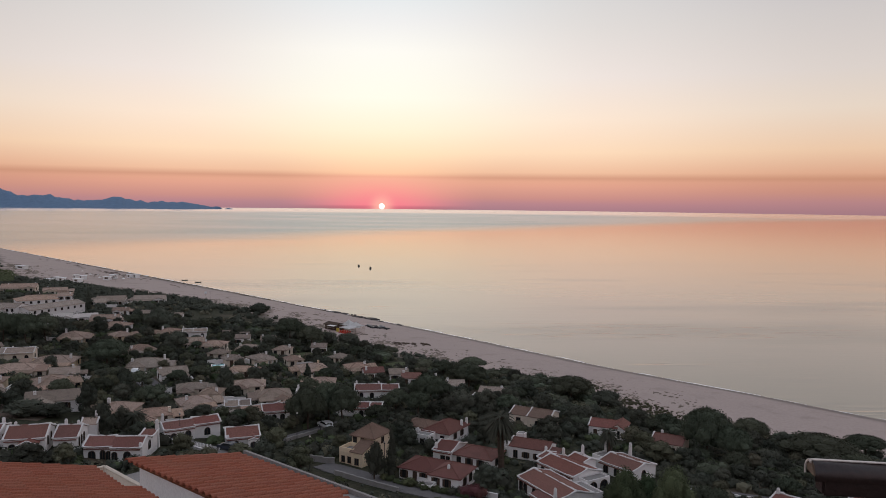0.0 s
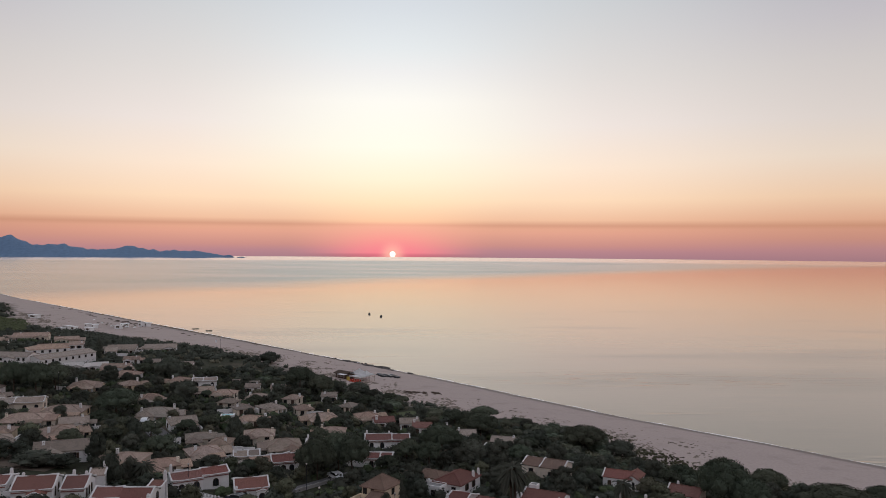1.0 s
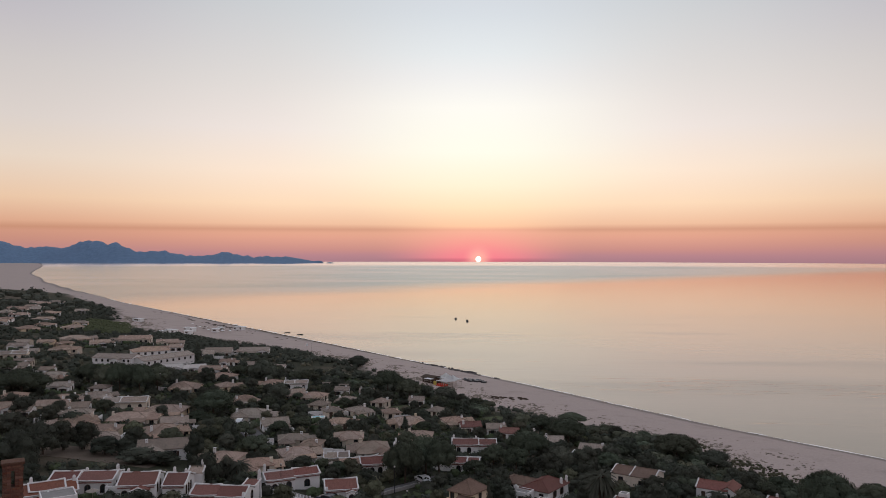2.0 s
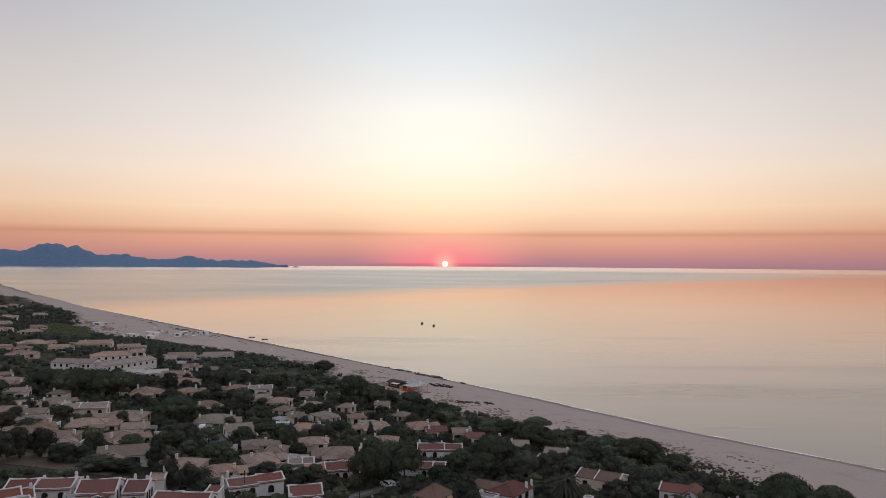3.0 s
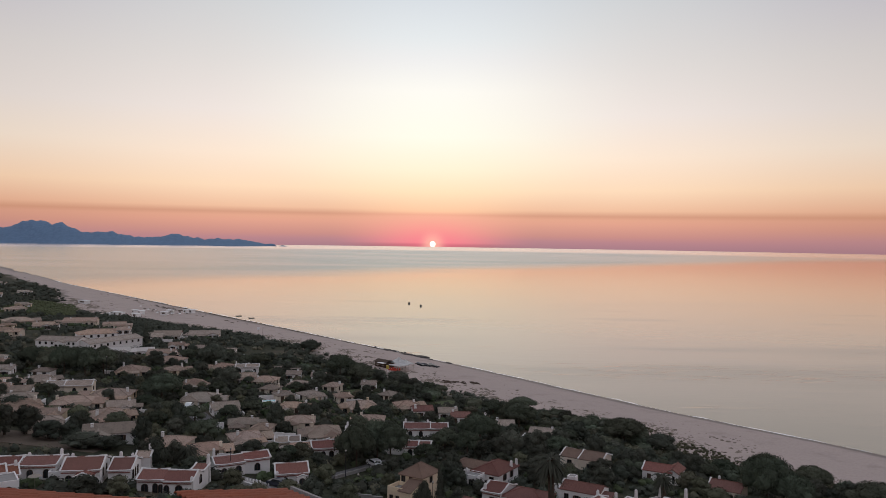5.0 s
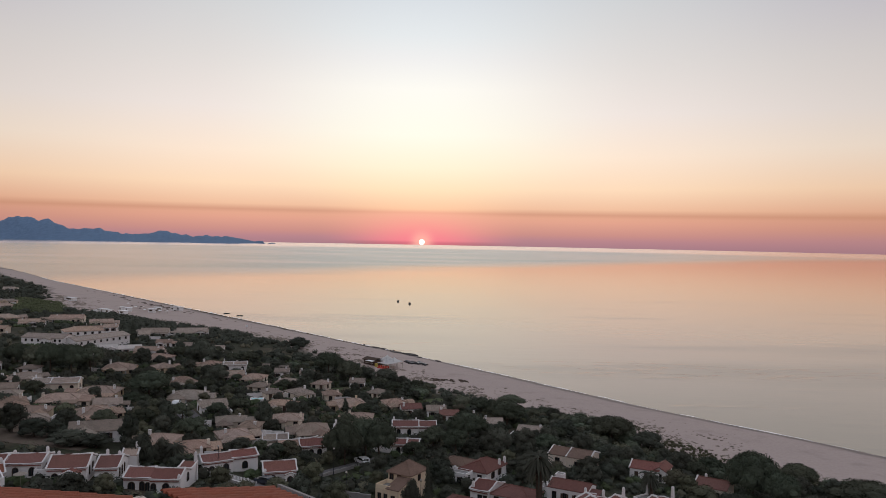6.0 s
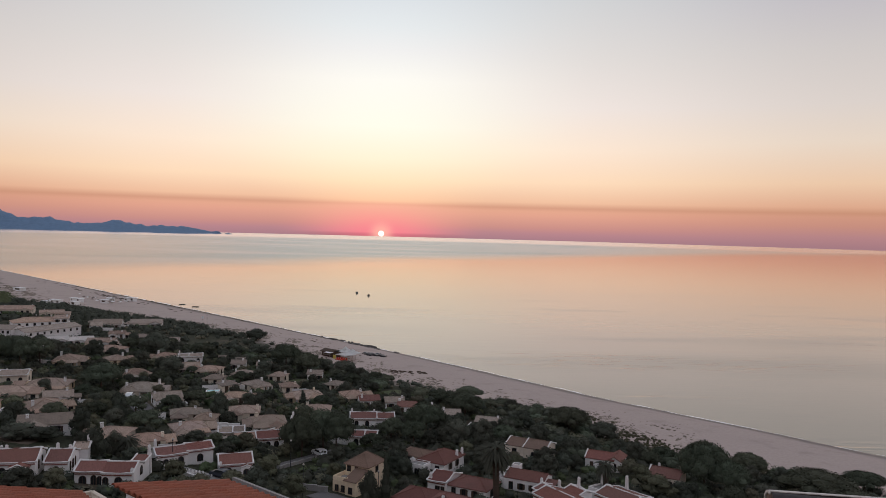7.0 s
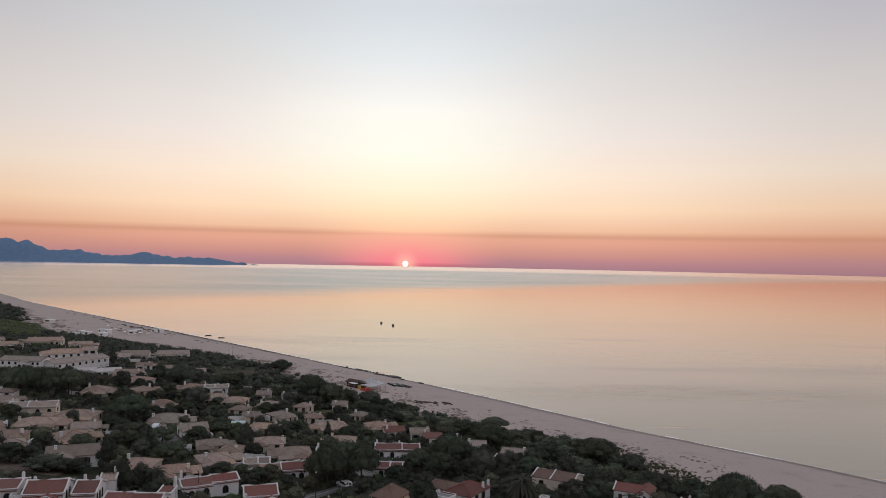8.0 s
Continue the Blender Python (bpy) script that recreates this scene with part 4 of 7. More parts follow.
villa(-75.2, 110.8, 39, "white plastered block with flat grey roof and parapet", [("deck", 0, 5.0, 0, 5.0, 2.5, 0.25, ""), ("along", -1.2, 3.8, 5.0, 9.0, 2.6, 0.8, "rgf", plaster_white, tiles_orange)], [(1.4, 0, 0.5, 0, 0.8, 1.3, "a"), (3.6, 0, 0.5, 0, 0.8, 1.3, "a"), (5.0, 2.4, 0.5, 90, 0.8, 1.3, "a")], [(-0.8, 8.4, 4.2)], reach=5.0, deep=9.0)
villa(-49.9, 138.9, 31, WHITE_ARCHED, [("along", 0, 5.4, 0, 5.2, 2.3, 0.8, "rlf"), ("along", 5.4, 10.2, 0.6, 5.2, 2.45, 0.75, "rqf")],
      [(4.2, 0, 0.2, 0, 0.9, 1.6, "a"), (1.6, 0, 0.4, 0, 0.9, 1.2, "a"), (7.8, 0.6, 0.4, 0, 0.9, 1.3, "a")], [(0.2, 2.6, 4.9)], reach=10.2, deep=5.2)
villa(-38.0, 136.6, 19, WHITE_ARCHED, [("along", 0, 5.7, 0, 6.6, 2.3, 1.0, "rgf"), ("across", 3.6, 5.5, -1.3, 1.0, 2.0, 0.35, "f")],
      [(1.6, 0, 0.3, 0, 0.9, 1.5, "a"), (4.5, -1.3, 0.1, 0, 0.9, 1.7, "a"), (5.7, 3.0, 0.5, 90, 0.9, 1.3, "a")], [(0.2, 0.3, 3.0)], reach=5.7, deep=6.6)
villa(-36.8, 159.6, 19, WHITE_ARCHED, [("along", 0, 5.4, 0, 6.0, 2.3, 0.9, "rgf"), ("along", -4.2, -0.1, 2.0, 6.4, 2.2, 0.6, "r", plaster_white, tiles_tan)],
      [(2.2, 0, 0.35, 0, 0.8, 1.4, "a"), (3.9, 0, 0.35, 0, 0.8, 1.4, "a"), (5.4, 3.0, 0.5, 90, 0.8, 1.2, "a")], [], reach=5.4, deep=6.0)
# ochre two-storey house with a walled terrace over its front rooms
villa(-17.3, 136.3, -29, "two-storey ochre plastered house with brown hipped roof and walled terrace",
      [("hip", 0.3, 5.0, 2.2, 7.4, 4.5, 1.7, ""), ("deck", 0.0, 3.0, -1.2, 2.2, 2.35, 0.75, ""), ("shed", 2.8, 5.0, -1.4, 2.2, 2.7, 1.15, "")],
      [(0.9, -1.2, 0.6, 0, 0.6, 1.0, "p"), (2.2, -1.2, 0.6, 0, 0.6, 1.0, "p"), (1.0, 2.2, 2.9, 0, 0.7, 1.2, "p"), (2.6, 2.2, 2.6, 0, 0.8, 1.6, "d"), (3.9, -1.4, 0.6, 0, 0.7, 1.0, "p"), (5.0, 1.0, 0.8, 90, 0.7, 1.0, "p"), (5.0, 5.0, 3.0, 90, 0.7, 1.0, "p"), (0.3, 5.0, 2.9, -90, 0.7, 1.2, "p")],
      [], plaster_yellow, tiles_brown, reach=5.0, deep=7.4)
villa(-3.6, 153.0, -29, "white plastered house with brown-red hipped roof and terrace", [("hip", 0, 5.9, 0, 8.2, 2.5, 1.35, ""), ("deck", -1.6, 3.0, -3.0, -0.05, 2.0, 0.5, ""), ("hip", -6.2, -0.1, 2.4, 7.4, 2.2, 0.8, "", plaster_beige, tiles_brown)],
      [(-0.2, -3.0, 0.5, 0, 0.8, 1.1, "p"), (1.6, -3.0, 0.5, 0, 0.8, 1.1, "p"), (4.4, 0, 0.7, 0, 0.8, 1.1, "p"), (5.9, 2.6, 0.9, 90, 0.65, 1.1, "s"), (5.9, 5.4, 0.9, 90, 0.65, 1.1, "s"), (-3.2, 2.4, 0.6, 0, 0.9, 1.1, "p")],
      [(5.5, 6.0, 3.9), (5.6, 8.0, 3.9), (-0.9, -0.4, 2.9)], None, tiles_dusk, reach=5.9, deep=8.2)
villa(-6.9, 128.6, -25, WHITE_SHUTTERED, [("hip", 0, 6.4, 0, 6.2, 2.3, 1.15, ""), ("hip", 5.9, 11.4, -1.0, 5.4, 2.35, 1.2, ""), ("deck", 5.0, 7.4, -3.2, -1.05, 0.9, 0.3, "")],
      [(0.9, 0, 0.6, 0, 0.65, 1.2, "s"), (2.9, 0, 0.1, 0, 0.8, 1.8, "d"), (4.5, 0, 0.6, 0, 0.65, 1.2, "s"), (7.2, -1.0, 0.6, 0, 0.65, 1.2, "s"), (9.2, -1.0, 0.6, 0, 0.65, 1.2, "s"), (11.4, 1.2, 0.6, 90, 0.65, 1.2, "s"), (11.4, 3.6, 0.5, 90, 1.0, 1.5, "a")],
      [(8.8, 0.6, 3.8)], None, tiles_dusk, reach=11.4, deep=6.2)
villa(-1.4, 138.7, -27, WHITE_SHUTTERED, [("along", 0, 3.6, 0, 6.4, 2.5, 0.9, "gf"), ("hip", 3.6, 11.0, 0.8, 6.6, 2.3, 1.1, "")],
      [(2.0, 0, 0.7, 0, 0.8, 1.1, "p"), (3.0, 0, 0.7, 0, 0.6, 1.1, "p"), (4.8, 0.8, 0.5, 0, 0.7, 1.3, "p"), (6.8, 0.8, 0.6, 0, 0.65, 1.2, "s"), (9.0, 0.8, 0.6, 0, 0.65, 1.2, "s"), (11.0, 3.4, 0.5, 90, 1.0, 1.5, "a")], [(0.3, 0.6, 3.9)], None, tiles_dusk, reach=11.0, deep=6.6)
villa(12.7, 144.4, -26, WHITE_SHUTTERED, [("along", 0, 7.6, 0, 5.4, 2.3, 0.95, "l"), ("deck", -2.4, 0, 0.5, 4.0, 1.8, 0.2, ""), ("shed", 7.6, 9.6, -0.8, 3.0, 1.9, 0.4, "f"), ("deck", -0.2, 1.4, 4.4, 6.0, 3.5, 0.1, "")],
      [(1.4, 0, 0.4, 0, 0.7, 1.3, "p"), (3.4, 0, 0.6, 0, 0.65, 1.0, "s"), (5.6, 0, 0.6, 0, 0.65, 1.0, "s"), (8.6, -0.8, 0.3, 0, 1.0, 1.3, "a")], [(7.4, -0.2, 3.5)], None, tiles_dusk, reach=9.0, deep=5.4)
# three parapeted houses turned to the lane, with pinnacles and an arched porch
villa(17.0, 134.8, -57, WHITE_ARCHED, [("along", 0, 9.2, 0, 6.2, 2.2, 0.8, "rgfb"), ("deck", 9.2, 11.6, 1.0, 6.0, 1.9, 0.3, ""), ("along", -2.2, 0, 1.8, 6.2, 2.1, 0.6, "rlf"), ("along", 1.2, 5.0, 6.2, 9.2, 2.3, 0.5, "rgb")],
      [(1.4, 0, 0.5, 0, 0.8, 1.3, "a"), (3.4, 0, 0.5, 0, 0.8, 1.3, "a"), (6.0, 0, 0.5, 0, 0.9, 1.4, "a"), (8.0, 0, 0.5, 0, 0.9, 1.4, "a"), (11.6, 2.2, 0.0, 90, 1.5, 1.75, "a"), (11.6, 4.6, 0.0, 90, 1.5, 1.75, "a"), (9.8, 1.0, 0.0, 0, 0.9, 1.6, "a")],
      [(2.2, 8.6, 4.5), (0.2, 5.8, 3.9)], reach=10.0, deep=7.0)
villa(12.7, 125.3, -62, WHITE_ARCHED, [("along", 0, 11.2, 0, 6.3, 2.25, 0.8, "rgfb"), ("deck", 5.5, 11.0, 6.35, 8.6, 1.9, 0.25, ""), ("shed", 6.0, 10.6, -1.8, -0.05, 1.7, 0.4, "f")],
      [(0.9, 0, 0.4, 0, 0.8, 1.6, "a"), (2.1, 0, 0.4, 0, 0.8, 1.6, "a"), (4.6, 0, 0.3, 0, 0.9, 1.6, "a"), (7.4, -1.8, 0.0, 0, 1.2, 1.4, "a"), (9.4, -1.8, 0.0, 0, 1.2, 1.4, "a"), (11.2, 3.0, 0.5, 90, 0.9, 1.4, "a")], [(10.4, -0.2, 4.0)], reach=11.2, deep=8.0)
villa(27.7, 139.0, -52, WHITE_ARCHED, [("along", 1.2, 8.7, 0, 6.4, 2.05, 0.8, "rgfb"), ("deck", -1.8, 1.2, 1.6, 5.6, 2.0, 0.35, "")],
      [(2.8, 0, 0.4, 0, 0.9, 1.4, "a"), (5.2, 0, 0.4, 0, 0.9, 1.4, "a"), (7.4, 0, 0.4, 0, 0.9, 1.4, "a"), (8.7, 3.0, 0.5, 90, 0.9, 1.3, "a")], [(-1.6, 5.2, 4.3), (3.2, 6.2, 4.8)], reach=8.7, deep=6.4)
villa(31.6, 164.9, -24, "small white house with red clay roof and brown doors", [("along", 0, 6.0, 0, 5.2, 2.4, 1.0, "l"), ("across", 4.6, 7.4, 0.4, 6.4, 2.4, 0.8, "")],
      [(1.4, 0, 0.1, 0, 0.8, 1.8, "d"), (3.4, 0, 0.1, 0, 0.8, 1.8, "d"), (6.0, 0.4, 0.4, 0, 0.9, 1.4, "p"), (7.4, 3.4, 0.6, 90, 0.8, 1.1, "p")], [], None, tiles_red, reach=7.0, deep=6.0)
villa(14.9, 172.4, -28, "low house with dark brown roof edged in white", [("along", 0, 4.6, 0.8, 7.4, 2.2, 1.0, "lb"), ("along", 4.6, 9.6, 0, 6.8, 2.4, 1.1, "gb")],
      [(2.2, 0.8, 0.6, 0, 0.9, 1.1, "p"), (7.0, 0, 0.6, 0, 0.9, 1.1, "p"), (9.6, 3.4, 0.6, 90, 0.9, 1.1, "p")], [], plaster_beige, tiles_brown, reach=9.6, deep=7.4)
villa(42.2, 155.0, -30, "low house with brown roof half hidden by pines", [("along", 0, 6.2, 0, 6.2, 2.3, 1.0, "l")], [(2.0, 0, 0.6, 0, 0.9, 1.1, "p"), (4.4, 0, 0.6, 0, 0.9, 1.1, "p")], [(1.2, 4.4, 3.9)], plaster_beige, tiles_dusk, reach=6.2, deep=6.2)
rimmed(56.0, 120.0, -50, 7.0, 4.9, "low white plastered house with tiles edged in white", 19, tiles_red, plaster_white)
rimmed(68.6, 121.5, -42, 6.4, 4.9, "low white plastered house with tiles edged in white", 20, tiles_red, plaster_white)
rimmed(-16.3, 195.0, 6, 10.8, 5.9, "low white plastered house with tiles edged in white", 22, tiles_dusk, plaster_white)
rimmed(-16.2, 171.8, -0, 6.0, 4.9, "low white plastered house with tiles edged in white", 23, tiles_dusk, plaster_white)
house(-19.2, 216.4, 14, 5.7, 6.2, "gable", plaster_white, tiles_red, "white plastered house with red clay gabled roof", 1, 0, 24)
house(-24.4, 223.3, 23, 8.3, 6.7, "hip", plaster_beige, tiles_tan, "beige plastered house with weathered tan hipped roof", 1, 1, 25)
house(-8.3, 212.0, -4, 5.1, 6.1, "gable", plaster_white, tiles_red, "white plastered house with red clay gabled roof", 1, 1, 26)
house(-12.1, 216.3, 7, 5.4, 6.1, "gable", plaster_white, tiles_grey, "white plastered house with lichen-grey gabled roof", 1, 0, 27)
house(-30.8, 199.3, 4, 8.6, 6.9, "hip", plaster_beige, tiles_tan, "beige plastered house with weathered tan hipped roof", 1, 1, 28)
house(-36.9, 218.4, 23, 10.5, 7.1, "hip", plaster_yellow, tiles_tan, "ochre plastered house with weathered tan hipped roof", 1, 0, 29)
house(-39.1, 180.3, 17, 9.8, 7.9, "hip", plaster_beige, tiles_tan, "beige plastered house with weathered tan hipped roof", 1, 1, 30)
house(-47.0, 189.6, 12, 9.2, 7.4, "hip", plaster_beige, tiles_tan, "beige plastered house with weathered tan hipped roof", 1, 0, 31)
house(-69.0, 198.2, 28, 7.2, 6.8, "gable", plaster_white, tiles_grey, "white plastered house with lichen-grey gabled roof", 1, 1, 32)
house(-80.2, 211.5, 9, 12.2, 8.2, "hip", plaster_beige, tiles_grey, "beige plastered house with lichen-grey hipped roof", 1, 2, 33)
house(-53.4, 167.4, 31, 9.0, 7.3, "hip", plaster_beige, tiles_tan, "beige plastered house with weathered tan hipped roof", 1, 1, 34)
house(-58.5, 181.5, 19, 8.9, 6.1, "hip", plaster_beige, tiles_grey, "beige plastered house with lichen-grey hipped roof", 1, 1, 35)
house(-64.5, 154.9, -0, 8.7, 7.0, "hip", plaster_beige, tiles_tan, "beige plastered house with weathered tan hipped roof", 1, 1, 36)
house(-56.9, 152.1, 26, 8.8, 6.1, "hip", plaster_beige, tiles_tan, "beige plastered house with weathered tan hipped roof", 1, 0, 37)
house(-88.1, 174.3, 39, 9.6, 9.0, "hip", plaster_yellow, tiles_tan, "ochre plastered house with weathered tan hipped roof", 1, 0, 38)
house(-91.5, 187.9, 24, 8.2, 6.7, "gable", plaster_white, tiles_grey, "white plastered house with lichen-grey gabled roof", 1, 0, 39)
house(-79.3, 157.9, 23, 12.9, 8.7, "gable", plaster_white, tiles_grey, "white plastered house with lichen-grey gabled roof", 1, 1, 40)
house(-102.2, 204.8, 9, 13.6, 9.2, "hip", plaster_yellow, tiles_tan, "ochre plastered house with weathered tan hipped roof", 1, 0, 41)
house(-103.0, 187.6, 13, 12.5, 7.6, "hip", plaster_beige, tiles_tan, "beige plastered house with weathered tan hipped roof", 1, 0, 42)
rimmed(-116.9, 210.3, 18, 11.8, 6.4, "low beige plastered house with tiles edged in white", 43, tiles_grey, plaster_beige)
house(-118.5, 249.5, 14, 10.1, 9.5, "hip", plaster_yellow, tiles_tan, "ochre plastered house with weathered tan hipped roof", 1, 1, 44)
house(-106.7, 258.3, 42, 8.2, 7.8, "hip", plaster_yellow, tiles_tan, "ochre plastered house with weathered tan hipped roof", 1, 1, 45)
house(-118.0, 280.8, -2, 12.3, 8.3, "hip", plaster_white, tiles_tan, "white plastered house with weathered tan hipped roof", 1, 1, 46)
house(-128.0, 295.9, 11, 13.0, 8.8, "gable", plaster_white, tiles_tan, "white plastered house with weathered tan gabled roof", 1, 1, 47)
house(-91.5, 234.6, 39, 9.8, 7.9, "hip", plaster_beige, tiles_tan, "beige plastered house with weathered tan hipped roof", 1, 0, 48)
house(-81.2, 252.1, 20, 7.6, 6.2, "gable", plaster_white, tiles_tan, "white plastered house with weathered tan gabled roof", 1, 0, 49)
house(-95.8, 272.9, 2, 8.4, 6.8, "hip", plaster_beige, tiles_tan, "beige plastered house with weathered tan hipped roof", 1, 0, 50)
rimmed(-87.2, 273.8, 16, 8.1, 4.9, "low white plastered house with tiles edged in white", 51, tiles_grey, plaster_white)
house(-73.2, 249.9, -2, 7.7, 6.2, "hip", plaster_beige, tiles_tan, "beige plastered house with weathered tan hipped roof", 1, 0, 52)
house(-66.9, 232.9, -8, 5.5, 6.1, "hip", plaster_beige, tiles_grey, "beige plastered house with lichen-grey hipped roof", 1, 0, 53)
house(-61.1, 244.9, -5, 6.5, 6.1, "hip", plaster_beige, tiles_grey, "beige plastered house with lichen-grey hipped roof", 1, 0, 54)
house(-53.7, 228.7, 42, 6.5, 6.1, "hip", plaster_beige, tiles_grey, "beige plastered house with lichen-grey hipped roof", 1, 0, 55)
house(-60.5, 224.1, 34, 5.3, 6.1, "hip", plaster_beige, tiles_grey, "beige plastered house with lichen-grey hipped roof", 1, 0, 56)
house(-53.2, 207.3, -8, 7.9, 6.1, "hip", plaster_beige, tiles_tan, "beige plastered house with weathered tan hipped roof", 1, 0, 57)
# hotel of white two-storey wings under long grey roofs
HOTEL = "long white two-storey hotel wing with lichen-grey roof"
villa(-182.5, 301.5, -3, HOTEL, [("along", 0, 17.5, 0, 8.5, 3.4, 1.2, ""), ("across", 9.0, 13.0, -2.0, 3.0, 3.0, 0.7, "")],
      row_of(3, 0.6, 8.4, 0, 2.0, 0.7, 0.9, "p") + row_of(2, 9.2, 12.8, -2.0, 0.5, 1.0, 1.7, "a") + row_of(2, 13.2, 17.2, 0, 2.0, 0.7, 0.9, "p"), [], plaster_white, tiles_grey, 17.5, 8.5)
villa(-159.5, 300.5, 66, HOTEL, [("along", 0, 26.0, 0, 8.5, 3.4, 1.2, "")],
      row_of(8, 0.8, 25.4, 0, 2.0, 0.7, 0.9, "p"), [], plaster_white, tiles_grey, 26.0, 8.5)
villa(-176.0, 322.5, 38, "white two-storey hotel block with low tan hipped roof", [("hip", 0, 15.5, 0, 9.5, 3.8, 1.4, "")],
      row_of(5, 0.6, 15.0, 0, 2.3, 0.8, 0.9, "p") + [(15.5, 1.6 + 3.0 * k, 2.3, 90, 0.8, 0.9, "p") for k in range(3)], [], plaster_white, tiles_tan, 15.5, 9.5)
house(-180.3, 350.6, 22, 16.8, 10.5, "gable", plaster_white, tiles_tan, "white plastered house with weathered tan gabled roof", 1, 1, 59)
house(-169.2, 349.4, 21, 6.3, 7.7, "gable", plaster_white, tiles_tan, "two-storey white plastered house with weathered tan gabled roof", 2, 1, 61)
house(-153.8, 362.0, 16, 16.1, 10.5, "gable", plaster_white, tiles_grey, "white plastered house with lichen-grey gabled roof", 1, 0, 62)
house(-141.6, 377.1, 15, 18.7, 10.1, "gable", plaster_white, tiles_grey, "white plastered house with lichen-grey gabled roof", 1, 0, 63)
house(-153.8, 350.0, 23, 5.0, 9.5, "gable", plaster_white, tiles_grey, "white plastered house with lichen-grey gabled roof", 1, 0, 64)
house(-144.7, 294.9, 22, 10.7, 7.2, "gable", plaster_white, roof_pale, "white plastered house with pale coated gabled roof", 1, 1, 65)
house(-137.0, 299.2, 29, 10.2, 6.9, "gable", plaster_white, roof_pale, "white plastered house with pale coated gabled roof", 1, 1, 66)
house(-213.6, 393.5, 17, 20.8, 10.5, "gable", plaster_beige, tiles_tan, "beige plastered house with weathered tan gabled roof", 1, 2, 67)
house(-194.9, 392.1, 24, 14.3, 7.7, "gable", plaster_beige, tiles_tan, "beige plastered house with weathered tan gabled roof", 1, 1, 68)
house(-135.0, 327.2, 15, 8.1, 6.1, "gable", plaster_white, tiles_tan, "white plastered house with weathered tan gabled roof", 1, 1, 69)
house(-122.3, 320.7, 10, 5.0, 6.1, "gable", plaster_white, tiles_grey, "white plastered house with lichen-grey gabled roof", 1, 0, 70)
house(-108.4, 317.6, 9, 5.0, 6.1, "gable", plaster_white, tiles_grey, "white plastered house with lichen-grey gabled roof", 1, 0, 71)
house(-60.1, 268.4, 7, 5.0, 6.1, "gable", plaster_white, tiles_grey, "white plastered house with lichen-grey gabled roof", 1, 0, 72)
house(-68.5, 267.1, 9, 5.0, 6.1, "gable", plaster_white, tiles_grey, "white plastered house with lichen-grey gabled roof", 1, 0, 73)
rimmed(-43.7, 165.5, 15, 5.2, 4.9, "low beige plastered house with tiles edged in white", 74, tiles_grey, plaster_beige)
house(13.4, 201.4, -13, 8.3, 6.1, "gable", plaster_beige, tiles_grey, "beige plastered house with lichen-grey gabled roof", 1, 1, 75)
house(3.6, 206.7, 1, 5.0, 6.1, "gable", plaster_white, tiles_grey, "white plastered house with lichen-grey gabled roof", 1, 1, 76)
rimmed(-31.6, 182.9, 5, 5.0, 4.9, "low white plastered house with tiles edged in white", 77, tiles_grey, plaster_white)
house(-52.8, 177.8, 3, 5.0, 6.1, "hip", plaster_beige, tiles_tan, "beige plastered house with weathered tan hipped roof", 1, 1, 79)
house(-50.6, 246.2, -12, 5.0, 6.1, "hip", plaster_beige, tiles_tan, "beige plastered house with weathered tan hipped roof", 1, 0, 81)
house(-40.7, 257.4, 3, 5.0, 6.1, "gable", plaster_white, tiles_grey, "white plastered house with lichen-grey gabled roof", 1, 0, 82)
house(-44.0, 230.1, 24, 5.1, 6.1, "hip", plaster_beige, tiles_tan, "beige plastered house with weathered tan hipped roof", 1, 1, 83)
house(-31.8, 239.4, -22, 5.0, 6.1, "hip", plaster_beige, tiles_grey, "beige plastered house with lichen-grey hipped roof", 1, 0, 84)
house(-3.0, 208.5, 4, 5.0, 6.1, "gable", plaster_white, tiles_tan, "white plastered house with weathered tan gabled roof", 1, 0, 85)
house(-25.9, 184.8, -15, 5.0, 6.1, "hip", plaster_beige, tiles_tan, "beige plastered house with weathered tan hipped roof", 1, 1, 86)
house(-32.9, 173.4, -18, 5.0, 6.1, "hip", plaster_beige, tiles_tan, "beige plastered house with weathered tan hipped roof", 1, 0, 87)
house(-163.6, 236.1, 12, 13.8, 9.3, "hip", plaster_beige, tiles_grey, "beige plastered house with lichen-grey hipped roof", 1, 1, 88)
house(-146.5, 225.0, 22, 7.2, 6.1, "gable", plaster_white, tiles_grey, "white plastered house with lichen-grey gabled roof", 1, 1, 89)
house(-129.7, 216.5, 43, 9.3, 6.3, "hip", plaster_beige, tiles_grey, "beige plastered house with lichen-grey hipped roof", 1, 1, 90)
house(-126.9, 191.7, 21, 9.6, 6.5, "gable", plaster_yellow, tiles_tan, "ochre plastered house with weathered tan gabled roof", 1, 0, 91)
house(-120.4, 192.4, 21, 6.1, 6.1, "gable", plaster_white, tiles_tan, "white plastered house with weathered tan gabled roof", 1, 1, 92)
house(-109.6, 175.0, 36, 11.5, 7.8, "hip", plaster_beige, tiles_tan, "beige plastered house with weathered tan hipped roof", 1, 1, 93)
house(-94.7, 159.8, 36, 7.5, 6.1, "hip", plaster_beige, tiles_grey, "beige plastered house with lichen-grey hipped roof", 1, 1, 94)
house(-187.8, 263.0, 25, 8.7, 6.1, "gable", plaster_white, tiles_grey, "white plastered house with lichen-grey gabled roof", 1, 1, 95)
rimmed(-210.0, 291.2, 23, 10.6, 5.8, "low beige plastered house with tiles edged in white", 96, tiles_grey, plaster_beige)
house(-213.1, 329.3, 12, 12.6, 8.5, "hip", plaster_beige, tiles_tan, "beige plastered house with weathered tan hipped roof", 1, 1, 97)
